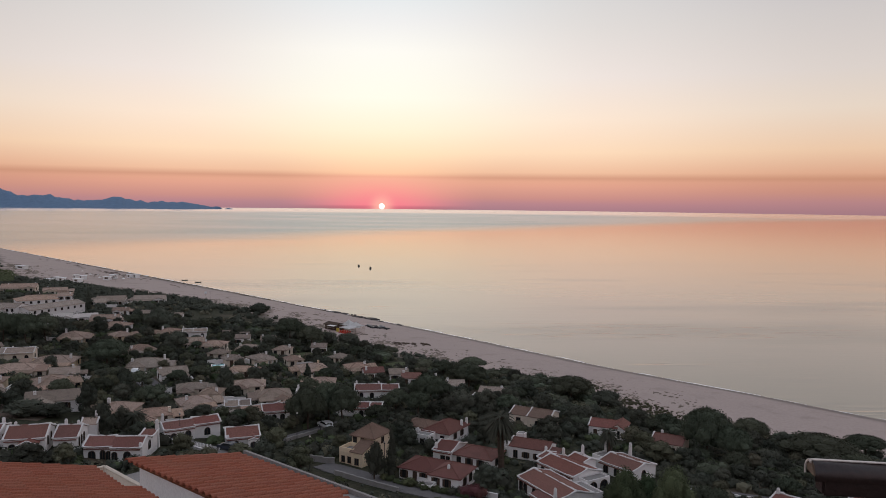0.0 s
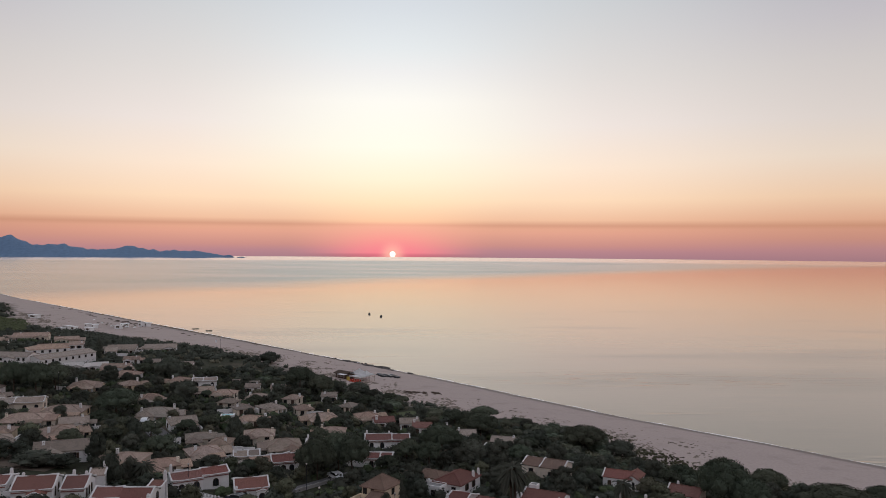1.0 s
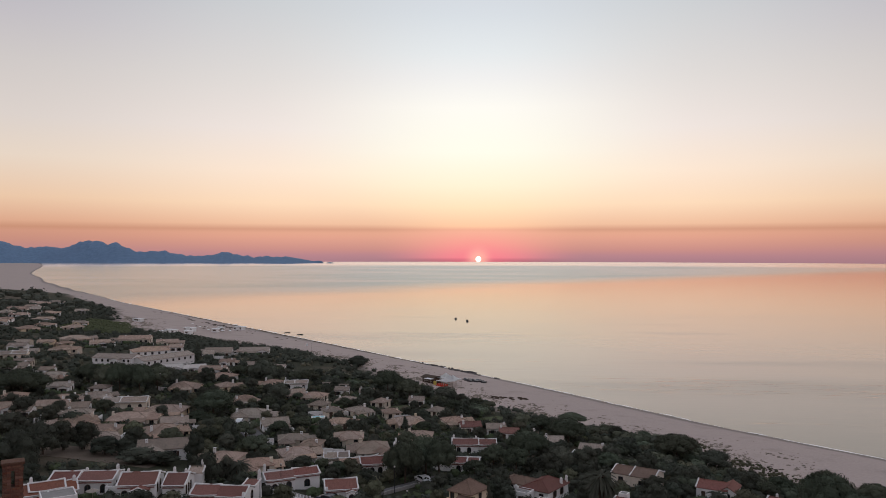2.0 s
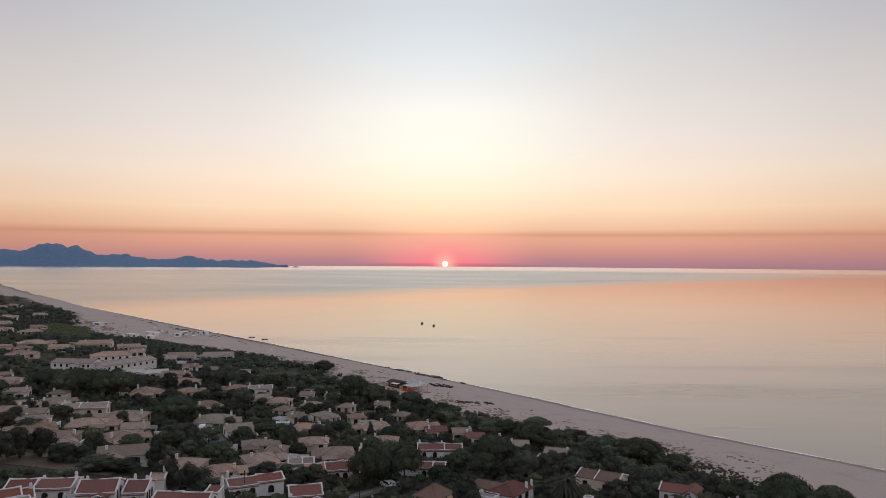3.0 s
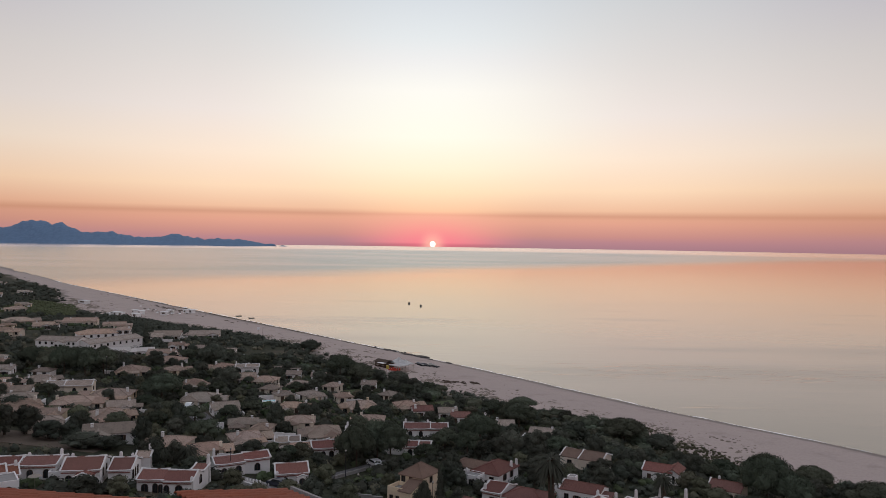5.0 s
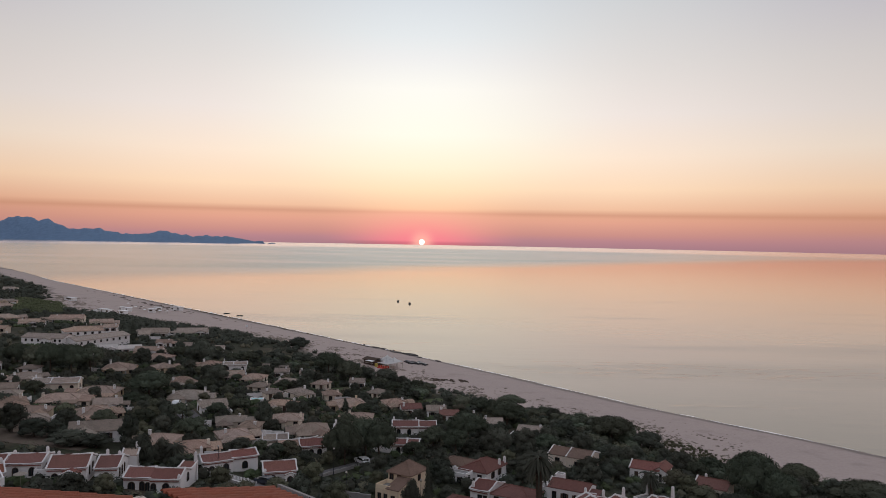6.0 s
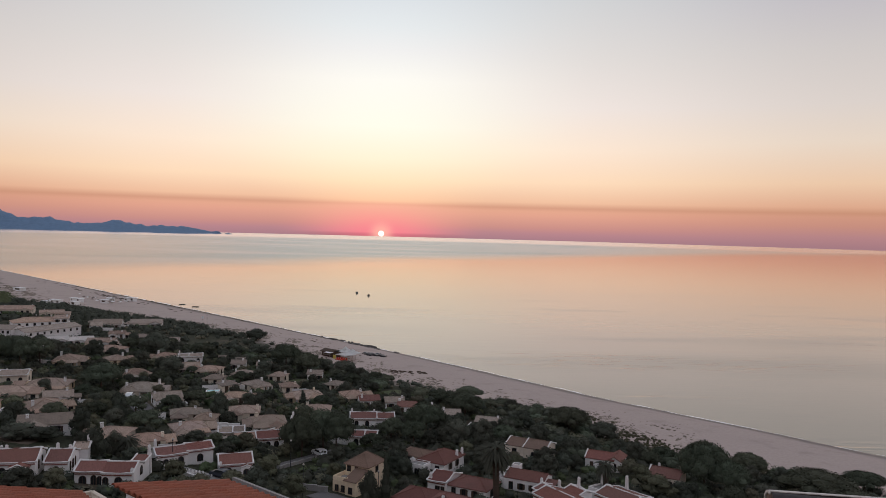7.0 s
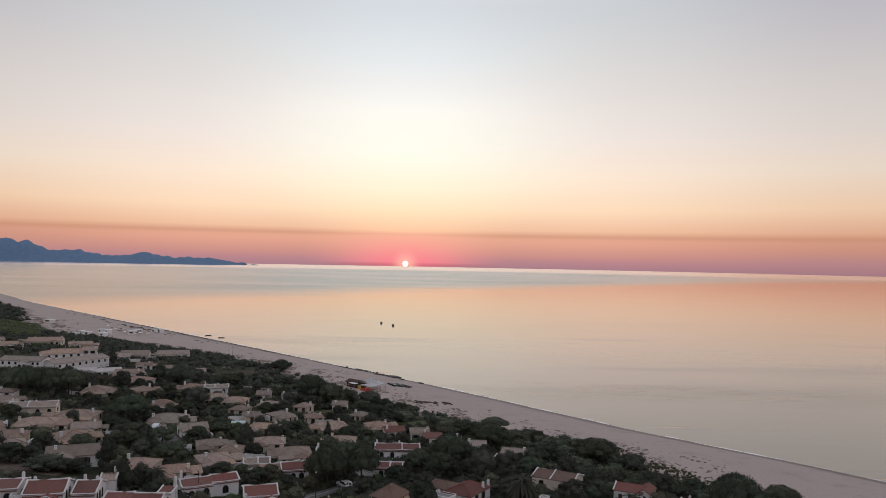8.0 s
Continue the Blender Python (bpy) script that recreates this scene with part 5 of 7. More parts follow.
house(-238.0, 377.4, 42, 17.3, 9.4, "hip", plaster_beige, tiles_tan, "beige plastered house with weathered tan hipped roof", 1, 0, 98)
house(-229.9, 321.9, 19, 8.0, 6.4, "gable", plaster_white, tiles_grey, "white plastered house with lichen-grey gabled roof", 1, 0, 99)
house(-412.5, 602.3, 41, 20.6, 10.5, "hip", plaster_beige, tiles_grey, "beige plastered house with lichen-grey hipped roof", 1, 0, 100)
house(-475.8, 682.1, 29, 19.0, 10.5, "hip", plaster_beige, tiles_grey, "beige plastered house with lichen-grey hipped roof", 1, 0, 101)
house(-392.9, 535.9, 17, 13.4, 10.5, "hip", plaster_beige, tiles_grey, "beige plastered house with lichen-grey hipped roof", 1, 0, 102)
house(-339.2, 503.3, 17, 13.8, 9.3, "gable", plaster_white, tiles_tan, "white plastered house with weathered tan gabled roof", 1, 0, 103)
house(-292.1, 417.7, 45, 13.7, 9.2, "hip", plaster_yellow, tiles_tan, "ochre plastered house with weathered tan hipped roof", 1, 0, 104)
house(-381.0, 612.2, 22, 10.6, 8.6, "gable", plaster_white, tiles_grey, "white plastered house with lichen-grey gabled roof", 1, 0, 105)
house(-330.1, 447.2, 19, 9.0, 7.2, "gable", plaster_white, tiles_tan, "white plastered house with weathered tan gabled roof", 1, 0, 106)
house(-283.0, 448.7, 43, 12.1, 8.2, "hip", plaster_beige, tiles_tan, "beige plastered house with weathered tan hipped roof", 1, 0, 107)
house(-214.7, 307.8, 23, 7.6, 6.1, "gable", plaster_beige, tiles_grey, "beige plastered house with lichen-grey gabled roof", 1, 0, 108)
house(-188.0, 255.7, 25, 7.7, 6.1, "gable", plaster_white, tiles_grey, "white plastered house with lichen-grey gabled roof", 1, 0, 109)
house(-132.5, 181.8, 21, 6.6, 6.1, "gable", plaster_white, tiles_tan, "white plastered house with weathered tan gabled roof", 1, 1, 110)
house(-126.7, 179.2, 18, 5.0, 6.1, "gable", plaster_white, tiles_grey, "white plastered house with lichen-grey gabled roof", 1, 0, 111)
house(-217.8, 367.0, 20, 11.5, 7.7, "gable", plaster_white, tiles_tan, "white plastered house with weathered tan gabled roof", 1, 1, 112)
house(-414.7, 577.6, 20, 15.4, 9.2, "gable", plaster_beige, tiles_tan, "beige plastered house with weathered tan gabled roof", 1, 1, 120)
house(-433.4, 625.0, 8, 14.2, 8.5, "gable", plaster_white, tiles_tan, "white plastered house with weathered tan gabled roof", 1, 1, 121)
house(-459.3, 677.2, 15, 16.5, 9.9, "hip", plaster_beige, tiles_tan, "beige plastered house with weathered tan hipped roof", 1, 1, 122)
house(-470.5, 712.6, 13, 16.0, 9.6, "hip", plaster_beige, tiles_grey, "beige plastered house with lichen-grey hipped roof", 1, 0, 123)
house(-377.2, 563.4, 28, 14.6, 8.8, "hip", plaster_white, tiles_tan, "white plastered house with weathered tan hipped roof", 1, 1, 124)
house(-372.0, 524.0, 17, 13.0, 7.8, "hip", plaster_white, tiles_tan, "white plastered house with weathered tan hipped roof", 1, 1, 125)
house(-304.3, 450.1, 15, 11.8, 7.1, "hip", plaster_white, tiles_tan, "white plastered house with weathered tan hipped roof", 1, 1, 126)
house(-344.6, 468.3, 17, 10.1, 6.0, "hip", plaster_white, tiles_tan, "white plastered house with weathered tan hipped roof", 1, 0, 127)
house(-304.2, 486.8, 27, 9.9, 6.0, "gable", plaster_yellow, tiles_grey, "ochre plastered house with lichen-grey gabled roof", 1, 1, 128)
house(-239.4, 339.0, 9, 7.2, 5.5, "gable", plaster_beige, tiles_grey, "beige plastered house with lichen-grey gabled roof", 1, 0, 129)
house(-235.8, 350.7, 16, 7.9, 5.5, "gable", plaster_yellow, tiles_tan, "ochre plastered house with weathered tan gabled roof", 1, 1, 130)
house(-228.8, 355.0, 18, 9.2, 5.5, "hip", plaster_yellow, tiles_tan, "ochre plastered house with weathered tan hipped roof", 1, 0, 131)
house(-194.2, 275.3, 26, 6.8, 5.5, "gable", plaster_beige, tiles_grey, "beige plastered house with lichen-grey gabled roof", 1, 1, 132)
house(-174.9, 261.0, 15, 5.0, 5.5, "gable", plaster_white, tiles_tan, "white plastered house with weathered tan gabled roof", 1, 1, 133)
house(-164.5, 248.3, 22, 7.8, 5.5, "hip", plaster_white, tiles_grey, "white plastered house with lichen-grey hipped roof", 1, 0, 134)
house(-155.3, 238.7, 10, 4.1, 5.5, "gable", plaster_beige, tiles_tan, "beige plastered house with weathered tan gabled roof", 1, 1, 135)
house(-144.0, 199.9, 18, 6.5, 5.5, "hip", plaster_beige, tiles_tan, "beige plastered house with weathered tan hipped roof", 1, 1, 136)
house(-132.9, 206.2, 21, 8.2, 5.5, "hip", plaster_white, tiles_tan, "white plastered house with weathered tan hipped roof", 1, 1, 137)
house(-115.7, 184.6, 17, 8.9, 5.5, "hip", plaster_white, tiles_grey, "white plastered house with lichen-grey hipped roof", 1, 0, 138)
house(-99.5, 169.6, 13, 7.2, 5.5, "hip", plaster_yellow, tiles_tan, "ochre plastered house with weathered tan hipped roof", 1, 1, 139)
house(-136.1, 229.4, 9, 5.8, 5.5, "hip", plaster_white, tiles_grey, "white plastered house with lichen-grey hipped roof", 1, 1, 140)

# ---------------------------------------------------------------- trees and shrubs between the houses
proto = {
    "pine": [round_tree(k, h, w, leaf_pine, "spreading dark green umbrella pine with uneven crown", 0.62, 2600, 0.17, 15, "pine_tree", True) for k, h, w in ((11, 5.2, 3.3), (12, 4.4, 2.9), (13, 6.0, 3.7), (14, 5.0, 3.0))],
    "broad_pine": [round_tree(k, h, w, leaf_pine, "broad dark green pine with uneven crown", 0.55, 6500, 0.17, 30, "pine_tree", True) for k, h, w in ((15, 7.0, 5.4), (16, 6.4, 5.8))],
    "broad_dark": [round_tree(k, h, w, leaf_dark, "broad dense dark evergreen tree", 0.8, 6000, 0.16, 28, "evergreen_tree") for k, h, w in ((37, 6.0, 4.6), (38, 6.6, 4.4))],
    "olive": [round_tree(k, h, w, leaf_olive, "grey-green garden tree with a rounded crown", 0.8, 1800, 0.13, 11, "olive_tree") for k, h, w in ((21, 3.9, 2.1), (22, 4.4, 2.3), (23, 3.2, 1.9))],
    "dark": [round_tree(k, h, w, leaf_dark, "dense dark evergreen tree among the houses", 0.85, 2000, 0.14, 12, "evergreen_tree") for k, h, w in ((31, 4.6, 2.3), (32, 5.4, 2.5), (33, 4.0, 2.4))],
    "shrub": [bush_plant(s, h, m, "low rounded green garden shrub") for s, h, m in ((41, 1.5, leaf_garden), (42, 1.2, leaf_olive), (43, 1.8, leaf_dark), (44, 1.0, leaf_garden))],
    "scrub": [bush_plant(s, h, m, "dark coastal scrub bush behind the beach", "scrub_bush") for s, h, m in ((51, 2.2, leaf_dark), (52, 2.6, leaf_pine), (53, 1.8, leaf_olive))],
    "light": [round_tree(k, h, w, leaf_light, "feathery light green garden tree in full leaf", 1.3, 9000, 0.075, 20, "tamarisk_tree") for k, h, w in ((35, 6.0, 2.5), (36, 5.2, 2.2))],
    "cypress": [cypress_tree(61, 8.0, leaf_dark, "tall narrow dark cypress beside houses")],
    "palm": [palm_tree(71, 7.0, "palm with a thick trunk and drooping fronds")],
}
used = set()


def plant(kind, x, y, scale=1.0, rng=random, tall=1.0):
    ob = rng.choice(proto[kind])
    m = pose(x, y, ground_z(x, y), 0, 0, rng.uniform(0, 360))
    if ob.name not in used:
        used.add(ob.name)
        ob.matrix_world = m @ Matrix.Diagonal((scale, scale, scale * tall, 1))
    else:
        copy_thing(ob, m @ Matrix.Diagonal((scale / ob.scale.x, scale / ob.scale.y, scale * tall / ob.scale.z, 1)))


crown_size = {}
for kind, group in proto.items():
    for ob in group:
        pts = [v.co for v in next(c for c in ob.children if c.name.startswith("crown")).data.vertices]
        crown_size[ob.name] = (max(p.x for p in pts) - min(p.x for p in pts), max(p.z for p in pts))


def plant_sized(kind, x, y, width, tall, rng):
    """Sets one tree with a crown of that width and height."""
    ob = rng.choice(proto["broad_" + kind if width > 8 and kind in ("pine", "dark") else kind])
    w, h = crown_size[ob.name]
    m = pose(x, y, ground_z(x, y), 0, 0, rng.uniform(0, 360)) @ Matrix.Diagonal((width / w, width / w, tall / h, 1))
    if ob.name not in used:
        used.add(ob.name)
        ob.matrix_world = m
    else:
        copy_thing(ob, m @ Matrix.Diagonal((1 / ob.scale.x, 1 / ob.scale.y, 1 / ob.scale.z, 1)))


def clear_of(x, y, r, front):
    """False where a plant would stand in a house, or hide it from the hill."""
    d0 = math.hypot(x, y)
    for hx, hy, rad, L, yaw in FOOTPRINTS:
        dx, dy = x - hx, y - hy
        d = math.hypot(dx, dy)
        if d > 30:
            continue
        if d < rad + r * 0.7:
            c, s = math.cos(radians(yaw)), math.sin(radians(yaw))
            u, v = abs(dx * c + dy * s), -dx * s + dy * c
            deep = math.sqrt(max(1.0, 4 * rad * rad - L * L)) / 2
            if u < L / 2 + r * 0.75 and -deep - r * 0.75 - 1.2 < v < deep + r * 0.75:
                return False
        dh = math.hypot(hx, hy)
        reach = front * (2.4 if dh < 160 else 1.0) if front > 3.5 else front
        along = -(dx * hx + dy * hy) / dh
        across = abs(dx * hy - dy * hx) / dh
        if 0 < along < reach and across < L * 0.5 + r * 0.5:
            return False
    return True


LANES = []


def off_lanes(x, y, r, some=99):
    for (ax, ay), (bx, by), w in LANES[:some]:
        l2 = (bx - ax) ** 2 + (by - ay) ** 2
        k = min(1, max(0, ((x - ax) * (bx - ax) + (y - ay) * (by - ay)) / l2))
        if math.hypot(x - ax - k * (bx - ax), y - ay - k * (by - ay)) < w / 2 + r:
            return False
    return True
LANES += [((-20.5, 132.5), (-18.8, 131.4), 4.5), ((-18.8, 131.4), (-5.4, 123.3), 5.0), ((-5.4, 123.3), (12, 114), 5.0), ((-106, 151.5), (-76, 150.5), 10.5), ((-31, 146), (-21, 163.5), 2.4),
          ((-40, 135), (-30.5, 135), 6.0), ((-50, 140.5), (-40, 135), 3.5), ((38, 131.5), (60, 126.5), 4.0), ((-82, 206), (-70, 187), 5.0), ((-64, 149), (-58, 150.5), 4.0)]


def ribbon(name, a, b, width, mat, label, category, lift=0.12, kind="structure"):
    """A strip laid over the ground from a to b, with a kerb's thickness."""
    (ax, ay), (bx, by) = a, b
    n = max(2, int(math.hypot(bx - ax, by - ay) / 1.5))
    d = Vector((bx - ax, by - ay)).normalized()
    side = Vector((-d.y, d.x))
    bm = bmesh.new()
    rows = []
    for i in range(n + 1):
        p = Vector(a) + (Vector(b) - Vector(a)) * i / n
        row = []
        for k in range(5):
            q = p + side * width * (k / 4 - 0.5)
            row.append(bm.verts.new((q.x, q.y, ground_z(q.x, q.y) + lift)))
        low = [bm.verts.new(row[0].co - Vector((0, 0, 0.6))), bm.verts.new(row[4].co - Vector((0, 0, 0.6)))]
        rows.append([low[0], *row, low[1]])
    for r0, r1 in zip(rows, rows[1:]):
        for k in range(6):
            bm.faces.new((r0[k], r0[k + 1], r1[k + 1], r1[k]))
    bmesh.ops.recalc_face_normals(bm, faces=bm.faces)
    return tagged(new(name, mesh_of(name, bm, mat)), label, category, kind=kind)


for k, (a, b, w) in enumerate(LANES):
    if k == 3:
        ribbon("dirt_track", a, b, w, dirt, "bare brown dirt track beside the pines", "track", 0.06)
        continue
    paved = k in (5, 6)
    ribbon("pavement" if paved else "road", a, b, w, grey_cement if paved else asphalt, "pale cement forecourt below the houses" if paved else "narrow grey asphalt lane between gardens", "pavement" if paved else "road", 0.12 + 0.008 * k)


def garden_wall(a, b, h=1.0, mat=None, label="low white plastered garden wall along the lane"):
    """A wall that steps down with the ground in short bays."""
    (ax, ay), (bx, by) = a, b
    L = math.hypot(bx - ax, by - ay)
    z = ground_z((ax + bx) / 2, (ay + by) / 2)
    root = thing("garden_wall", (ax + bx) / 2, (ay + by) / 2, z, math.degrees(math.atan2(by - ay, bx - ax)), label, "garden wall", "garden walls")
    n = max(1, round(L / 2.2))
    for k in range(n):
        f0, f1 = k / n, (k + 1) / n
        top = max(ground_z(ax + (bx - ax) * f, ay + (by - ay) * f) for f in (f0, f1)) - z + h
        x0, x1 = L * (f0 - 0.5), L * (f1 - 0.5)
        bay = part("bay", bevelled(boxed(x0, x1, -0.12, 0.12, top - h - 1.2, top), 0.02), mat or plaster_white, root)
        part("coping", boxed(x0 - 0.03, x1 + 0.03, -0.17, 0.17, top, top + 0.07), mat or trim_white, bay)


garden_wall((-29.4, 146), (-23.5, 156.2), 0.5, grey_cement, "grey cement retaining wall along the lane")
garden_wall((-50, 138.2), (-41, 132.5), 0.7)
garden_wall((-17.6, 127.6), (-6.6, 120.6), 0.8, grey_cement, "grey cement retaining wall along the lane")
garden_wall((-3.6, 126.8), (9, 120), 0.8)
garden_wall((38, 129), (58, 124.4), 0.9)

# low fence of white posts beside the forecourt
fence = thing("post_fence", -43.2, 135.4, ground_z(-43.2, 135.4), -14, "low fence of white plastered posts", "fence")
for k in range(10):
    x = -3.0 + 0.66 * k
    foot = part("post", bevelled(boxed(x - 0.1, x + 0.1, -0.1, 0.1, -0.8, 0.75), 0.02), plaster_white, fence)
    part("post_cap", bevelled(block(bmesh.new(), x - 0.13, x + 0.13, -0.13, 0.13, 0.75, 0.9, 0.06), 0.01), trim_white, foot)
part("rail", boxed(-3.0, 2.94, -0.04, 0.04, 0.3, 0.42), trim_white, fence)
garden_wall((-24.5, 134.5), (-18.5, 133.9), 0.9, grey_cement, "grey cement retaining wall along the lane")


def parked_car(x, y, yaw, mat, label):
    root = thing("car", x, y, ground_z(x, y) + 0.16, yaw, label, "car", "parked cars")
    bm = bmesh.new()
    prism(bm, ((-2.1, 0.35), (2.1, 0.35), (2.12, 0.75), (1.9, 0.92), (1.0, 1.0), (0.45, 1.42), (-1.2, 1.45), (-1.95, 0.98), (-2.12, 0.8)), -0.84, 0.84)
    part("body", bevelled(bm, 0.06), mat, root)
    bm = bmesh.new()
    prism(bm, ((0.92, 1.0), (0.44, 1.38), (-1.15, 1.41), (-1.78, 1.0)), -0.86, 0.86)
    part("side_window", bm, glass_dark, root)
    bm = bmesh.new()
    block(bm, -0.7, 0.7, 0.5, 0.98, 1.06, 1.34)
    for v in bm.verts:
        v.co.y = 0.55 + (1.36 - v.co.z) * 1.25 + (0.06 if v.co.y > 0.7 else -0.1)
    part("windscreen", bm, glass_dark, root)
    for sx in (-0.78, 0.78):
        for sy in (-1.3, 1.3):
            w = part("wheel", tube(bmesh.new(), (sx - 0.1, sy, 0.32), (sx + 0.1, sy, 0.32), 0.32, 0.32, 16), dark_metal, root)
            part("rim", tube(bmesh.new(), (sx * 1.0 - 0.115, sy, 0.32), (sx + 0.115, sy, 0.32), 0.18, 0.18, 10), trim_white, w)
    return root


paint_white = material("white_car_paint", (0.75, 0.75, 0.76), 0.25, 2.0, 0.03, 0.0, 0.05)
paint_grey = material("grey_car_paint", (0.22, 0.23, 0.25), 0.25, 2.0, 0.05, 0.0, 0.05)
paint_blue = material("dark_car_paint", (0.03, 0.035, 0.05), 0.25, 2.0, 0.05, 0.0, 0.05)
parked_car(-80.5, 203.5, 12, paint_white, "white car parked in a lane among trees")
parked_car(-76.5, 197.5, 12, paint_grey, "grey car parked in a lane among trees")
parked_car(-73, 190.5, 12, paint_white, "white car parked in a lane among trees")
parked_car(-37.4, 135.4, 60, paint_blue, "dark car parked on a cement forecourt")
parked_car(-23.6, 157.6, 38, paint_white, "white car parked in the lane under trees")
parked_car(-61, 149.7, 80, paint_white, "white car parked under garden trees")


def street_lamp(x, y, h=5.5):
    root = thing("street_lamp", x, y, ground_z(x, y), 0, "slim grey street lamp with a white globe head", "street lamp", "street lamps")
    part("pole", tube(bmesh.new(), (0, 0, -0.4), (0, 0, h), 0.07, 0.045, 8), dark_metal, root)
    bm = bmesh.new()
    bmesh.ops.create_uvsphere(bm, u_segments=12, v_segments=8, radius=0.17)
    bmesh.ops.translate(bm, verts=bm.verts, vec=(0, 0, h + 0.2))
    part("globe", bm, roof_pale, root)
    part("arm", tube(bmesh.new(), (0, 0, h - 0.1), (0, 0, h + 0.05), 0.11, 0.13, 8), dark_metal, root)


street_lamp(-22, 129.2)
street_lamp(-9.5, 129.5)
street_lamp(-47.8, 141.0, 4.5)
street_lamp(-68, 178, 5)

# swimming pool in a garden
pool = thing("swimming_pool", -62.7, 217, ground_z(-62.7, 217) + 0.9, 15, "small turquoise swimming pool with pale stone rim", "pool")
pool_water = material("pool_water", (0.10, 0.42, 0.5), 0.08, 1.0, 0.1, 0.05, 0.1)
bm = bmesh.new()
for b in ((-1.9, 1.9, -1.5, -1.2, -2, 0.1), (-1.9, 1.9, 1.2, 1.5, -2, 0.1), (-1.9, -1.6, -1.2, 1.2, -2, 0.1), (1.6, 1.9, -1.2, 1.2, -2, 0.1)):
    block(bm, *b)
part("rim", bm, trim_white, pool)
part("basin_water", boxed(-1.6, 1.6, -1.2, 1.2, -1.5, 0.0), pool_water, pool, "clear turquoise water")
FOOTPRINTS.append((-62.7, 217, 4.6, 9, 0))


lawn = material("mown_grass", (0.085, 0.10, 0.05), 0.95, 2.0, 0.25, 0.3, 0.4, (0.06, 0.065, 0.035))
LAWNS = [((-46, 245), (-39, 257), 7.0), ((-17, 238), (-11, 249), 6.0)]
for a, b, w in LAWNS:
    ribbon("lawn", a, b, w, lawn, "mown green lawn between hedges", "lawn", 0.1)
LANES += LAWNS


def pergola(x, y, yaw, w=2.4):
    root = thing("pergola", x, y, ground_z(x, y), yaw, "bare pale timber frame standing in a garden", "pergola", "pergolas in gardens")
    for sx in (-1, 1):
        for sy in (-0.8, 0.8):
            part("post", boxed(sx * w / 2 - 0.09, sx * w / 2 + 0.09, sy - 0.09, sy + 0.09, -0.5, 2.7), sun_bleached, root)
        part("side_beam", boxed(sx * w / 2 - 0.08, sx * w / 2 + 0.08, -1.1, 1.1, 2.7, 2.88), sun_bleached, root)
    for k in range(4):
        y0 = -0.9 + 0.6 * k
        part("rafter", boxed(-w / 2 - 0.3, w / 2 + 0.3, y0 - 0.06, y0 + 0.06, 2.884, 3.0), sun_bleached, root)


sun_bleached = material("bleached_timber", (0.34, 0.29, 0.25), 0.9, 4.0, 0.2, 0.2, 0.3)
pergola(-76.7, 275.7, 10)
pergola(-70.1, 275.4, 10, 3.0)
street_lamp(-119.3, 235.0, 7.5)
street_lamp(-115.0, 385.2, 7.0)
street_lamp(-27.6, 147.6, 5.0)
board = thing("sign_board", -134.2, 441.0, ground_z(-134.2, 441.0), 10, "white sign board on a post at the beach", "sign")
part("post", tube(bmesh.new(), (0, 0, -0.5), (0, 0, 1.2), 0.06, 0.06, 6), sun_bleached, board)
part("panel", bevelled(boxed(-0.6, 0.6, -0.05, 0.05, 1.2, 2.6), 0.02), paint_white, board)


def behind_beach(x, y, tall):
    """Whether something that tall leaves the sand before it in sight from the hill."""
    r = math.hypot(x, y)
    return inland(x, y) - tall * r / 54 * max(0.2, (0.72 * x + 0.69 * y) / r) > float(np.interp(y, VEG_Y, VEG_S)) - 2


def sow(seed, count, lo, hi, s_lo, s_hi, kinds, gap, az_lo=-43, az_hi=36):
    rng = random.Random(seed)
    made = 0
    for _ in range(count * 6):
        if made >= count:
            break
        r = math.sqrt(rng.uniform(lo * lo, hi * hi))
        az = radians(rng.uniform(az_lo, az_hi))
        x, y = r * math.sin(az), r * math.cos(az)
        s = inland(x, y) + 3 * noise.noise((x / 9, y / 9, 1))
        if not s_lo < s < s_hi:
            continue
        kind = rng.choices([k for k, w in kinds], [w for k, w in kinds])[0]
        size = {"pine": 3.2, "olive": 2.2, "dark": 2.4, "shrub": 1.3, "scrub": 1.8}[kind]
        scale = rng.uniform(0.7, 1.15)
        if not behind_beach(x, y, {"pine": 6.0, "olive": 4.3, "dark": 5.4, "shrub": 1.5, "scrub": 2.4}[kind] * scale):
            continue
        if not clear_of(x, y, size * scale, 5.5 if kind in ("pine", "dark") else 4 if kind == "olive" else 1.5) or not off_lanes(x, y, size * scale * 0.7):
            continue
        if kind not in ("shrub", "scrub") and not all(off_lanes(x * (1 + k / r), y * (1 + k / r), 0.0, 4) for k in (3, 6, 9, 12, 15, 18)):
            continue
        if any((x - a) ** 2 + (y - b) ** 2 < (gap * (c + size * scale)) ** 2 for a, b, c in TREES):
            continue
        TREES.append((x, y, size * scale))
        plant(kind, x, y, scale, rng)
        made += 1
    return made


TREES = []
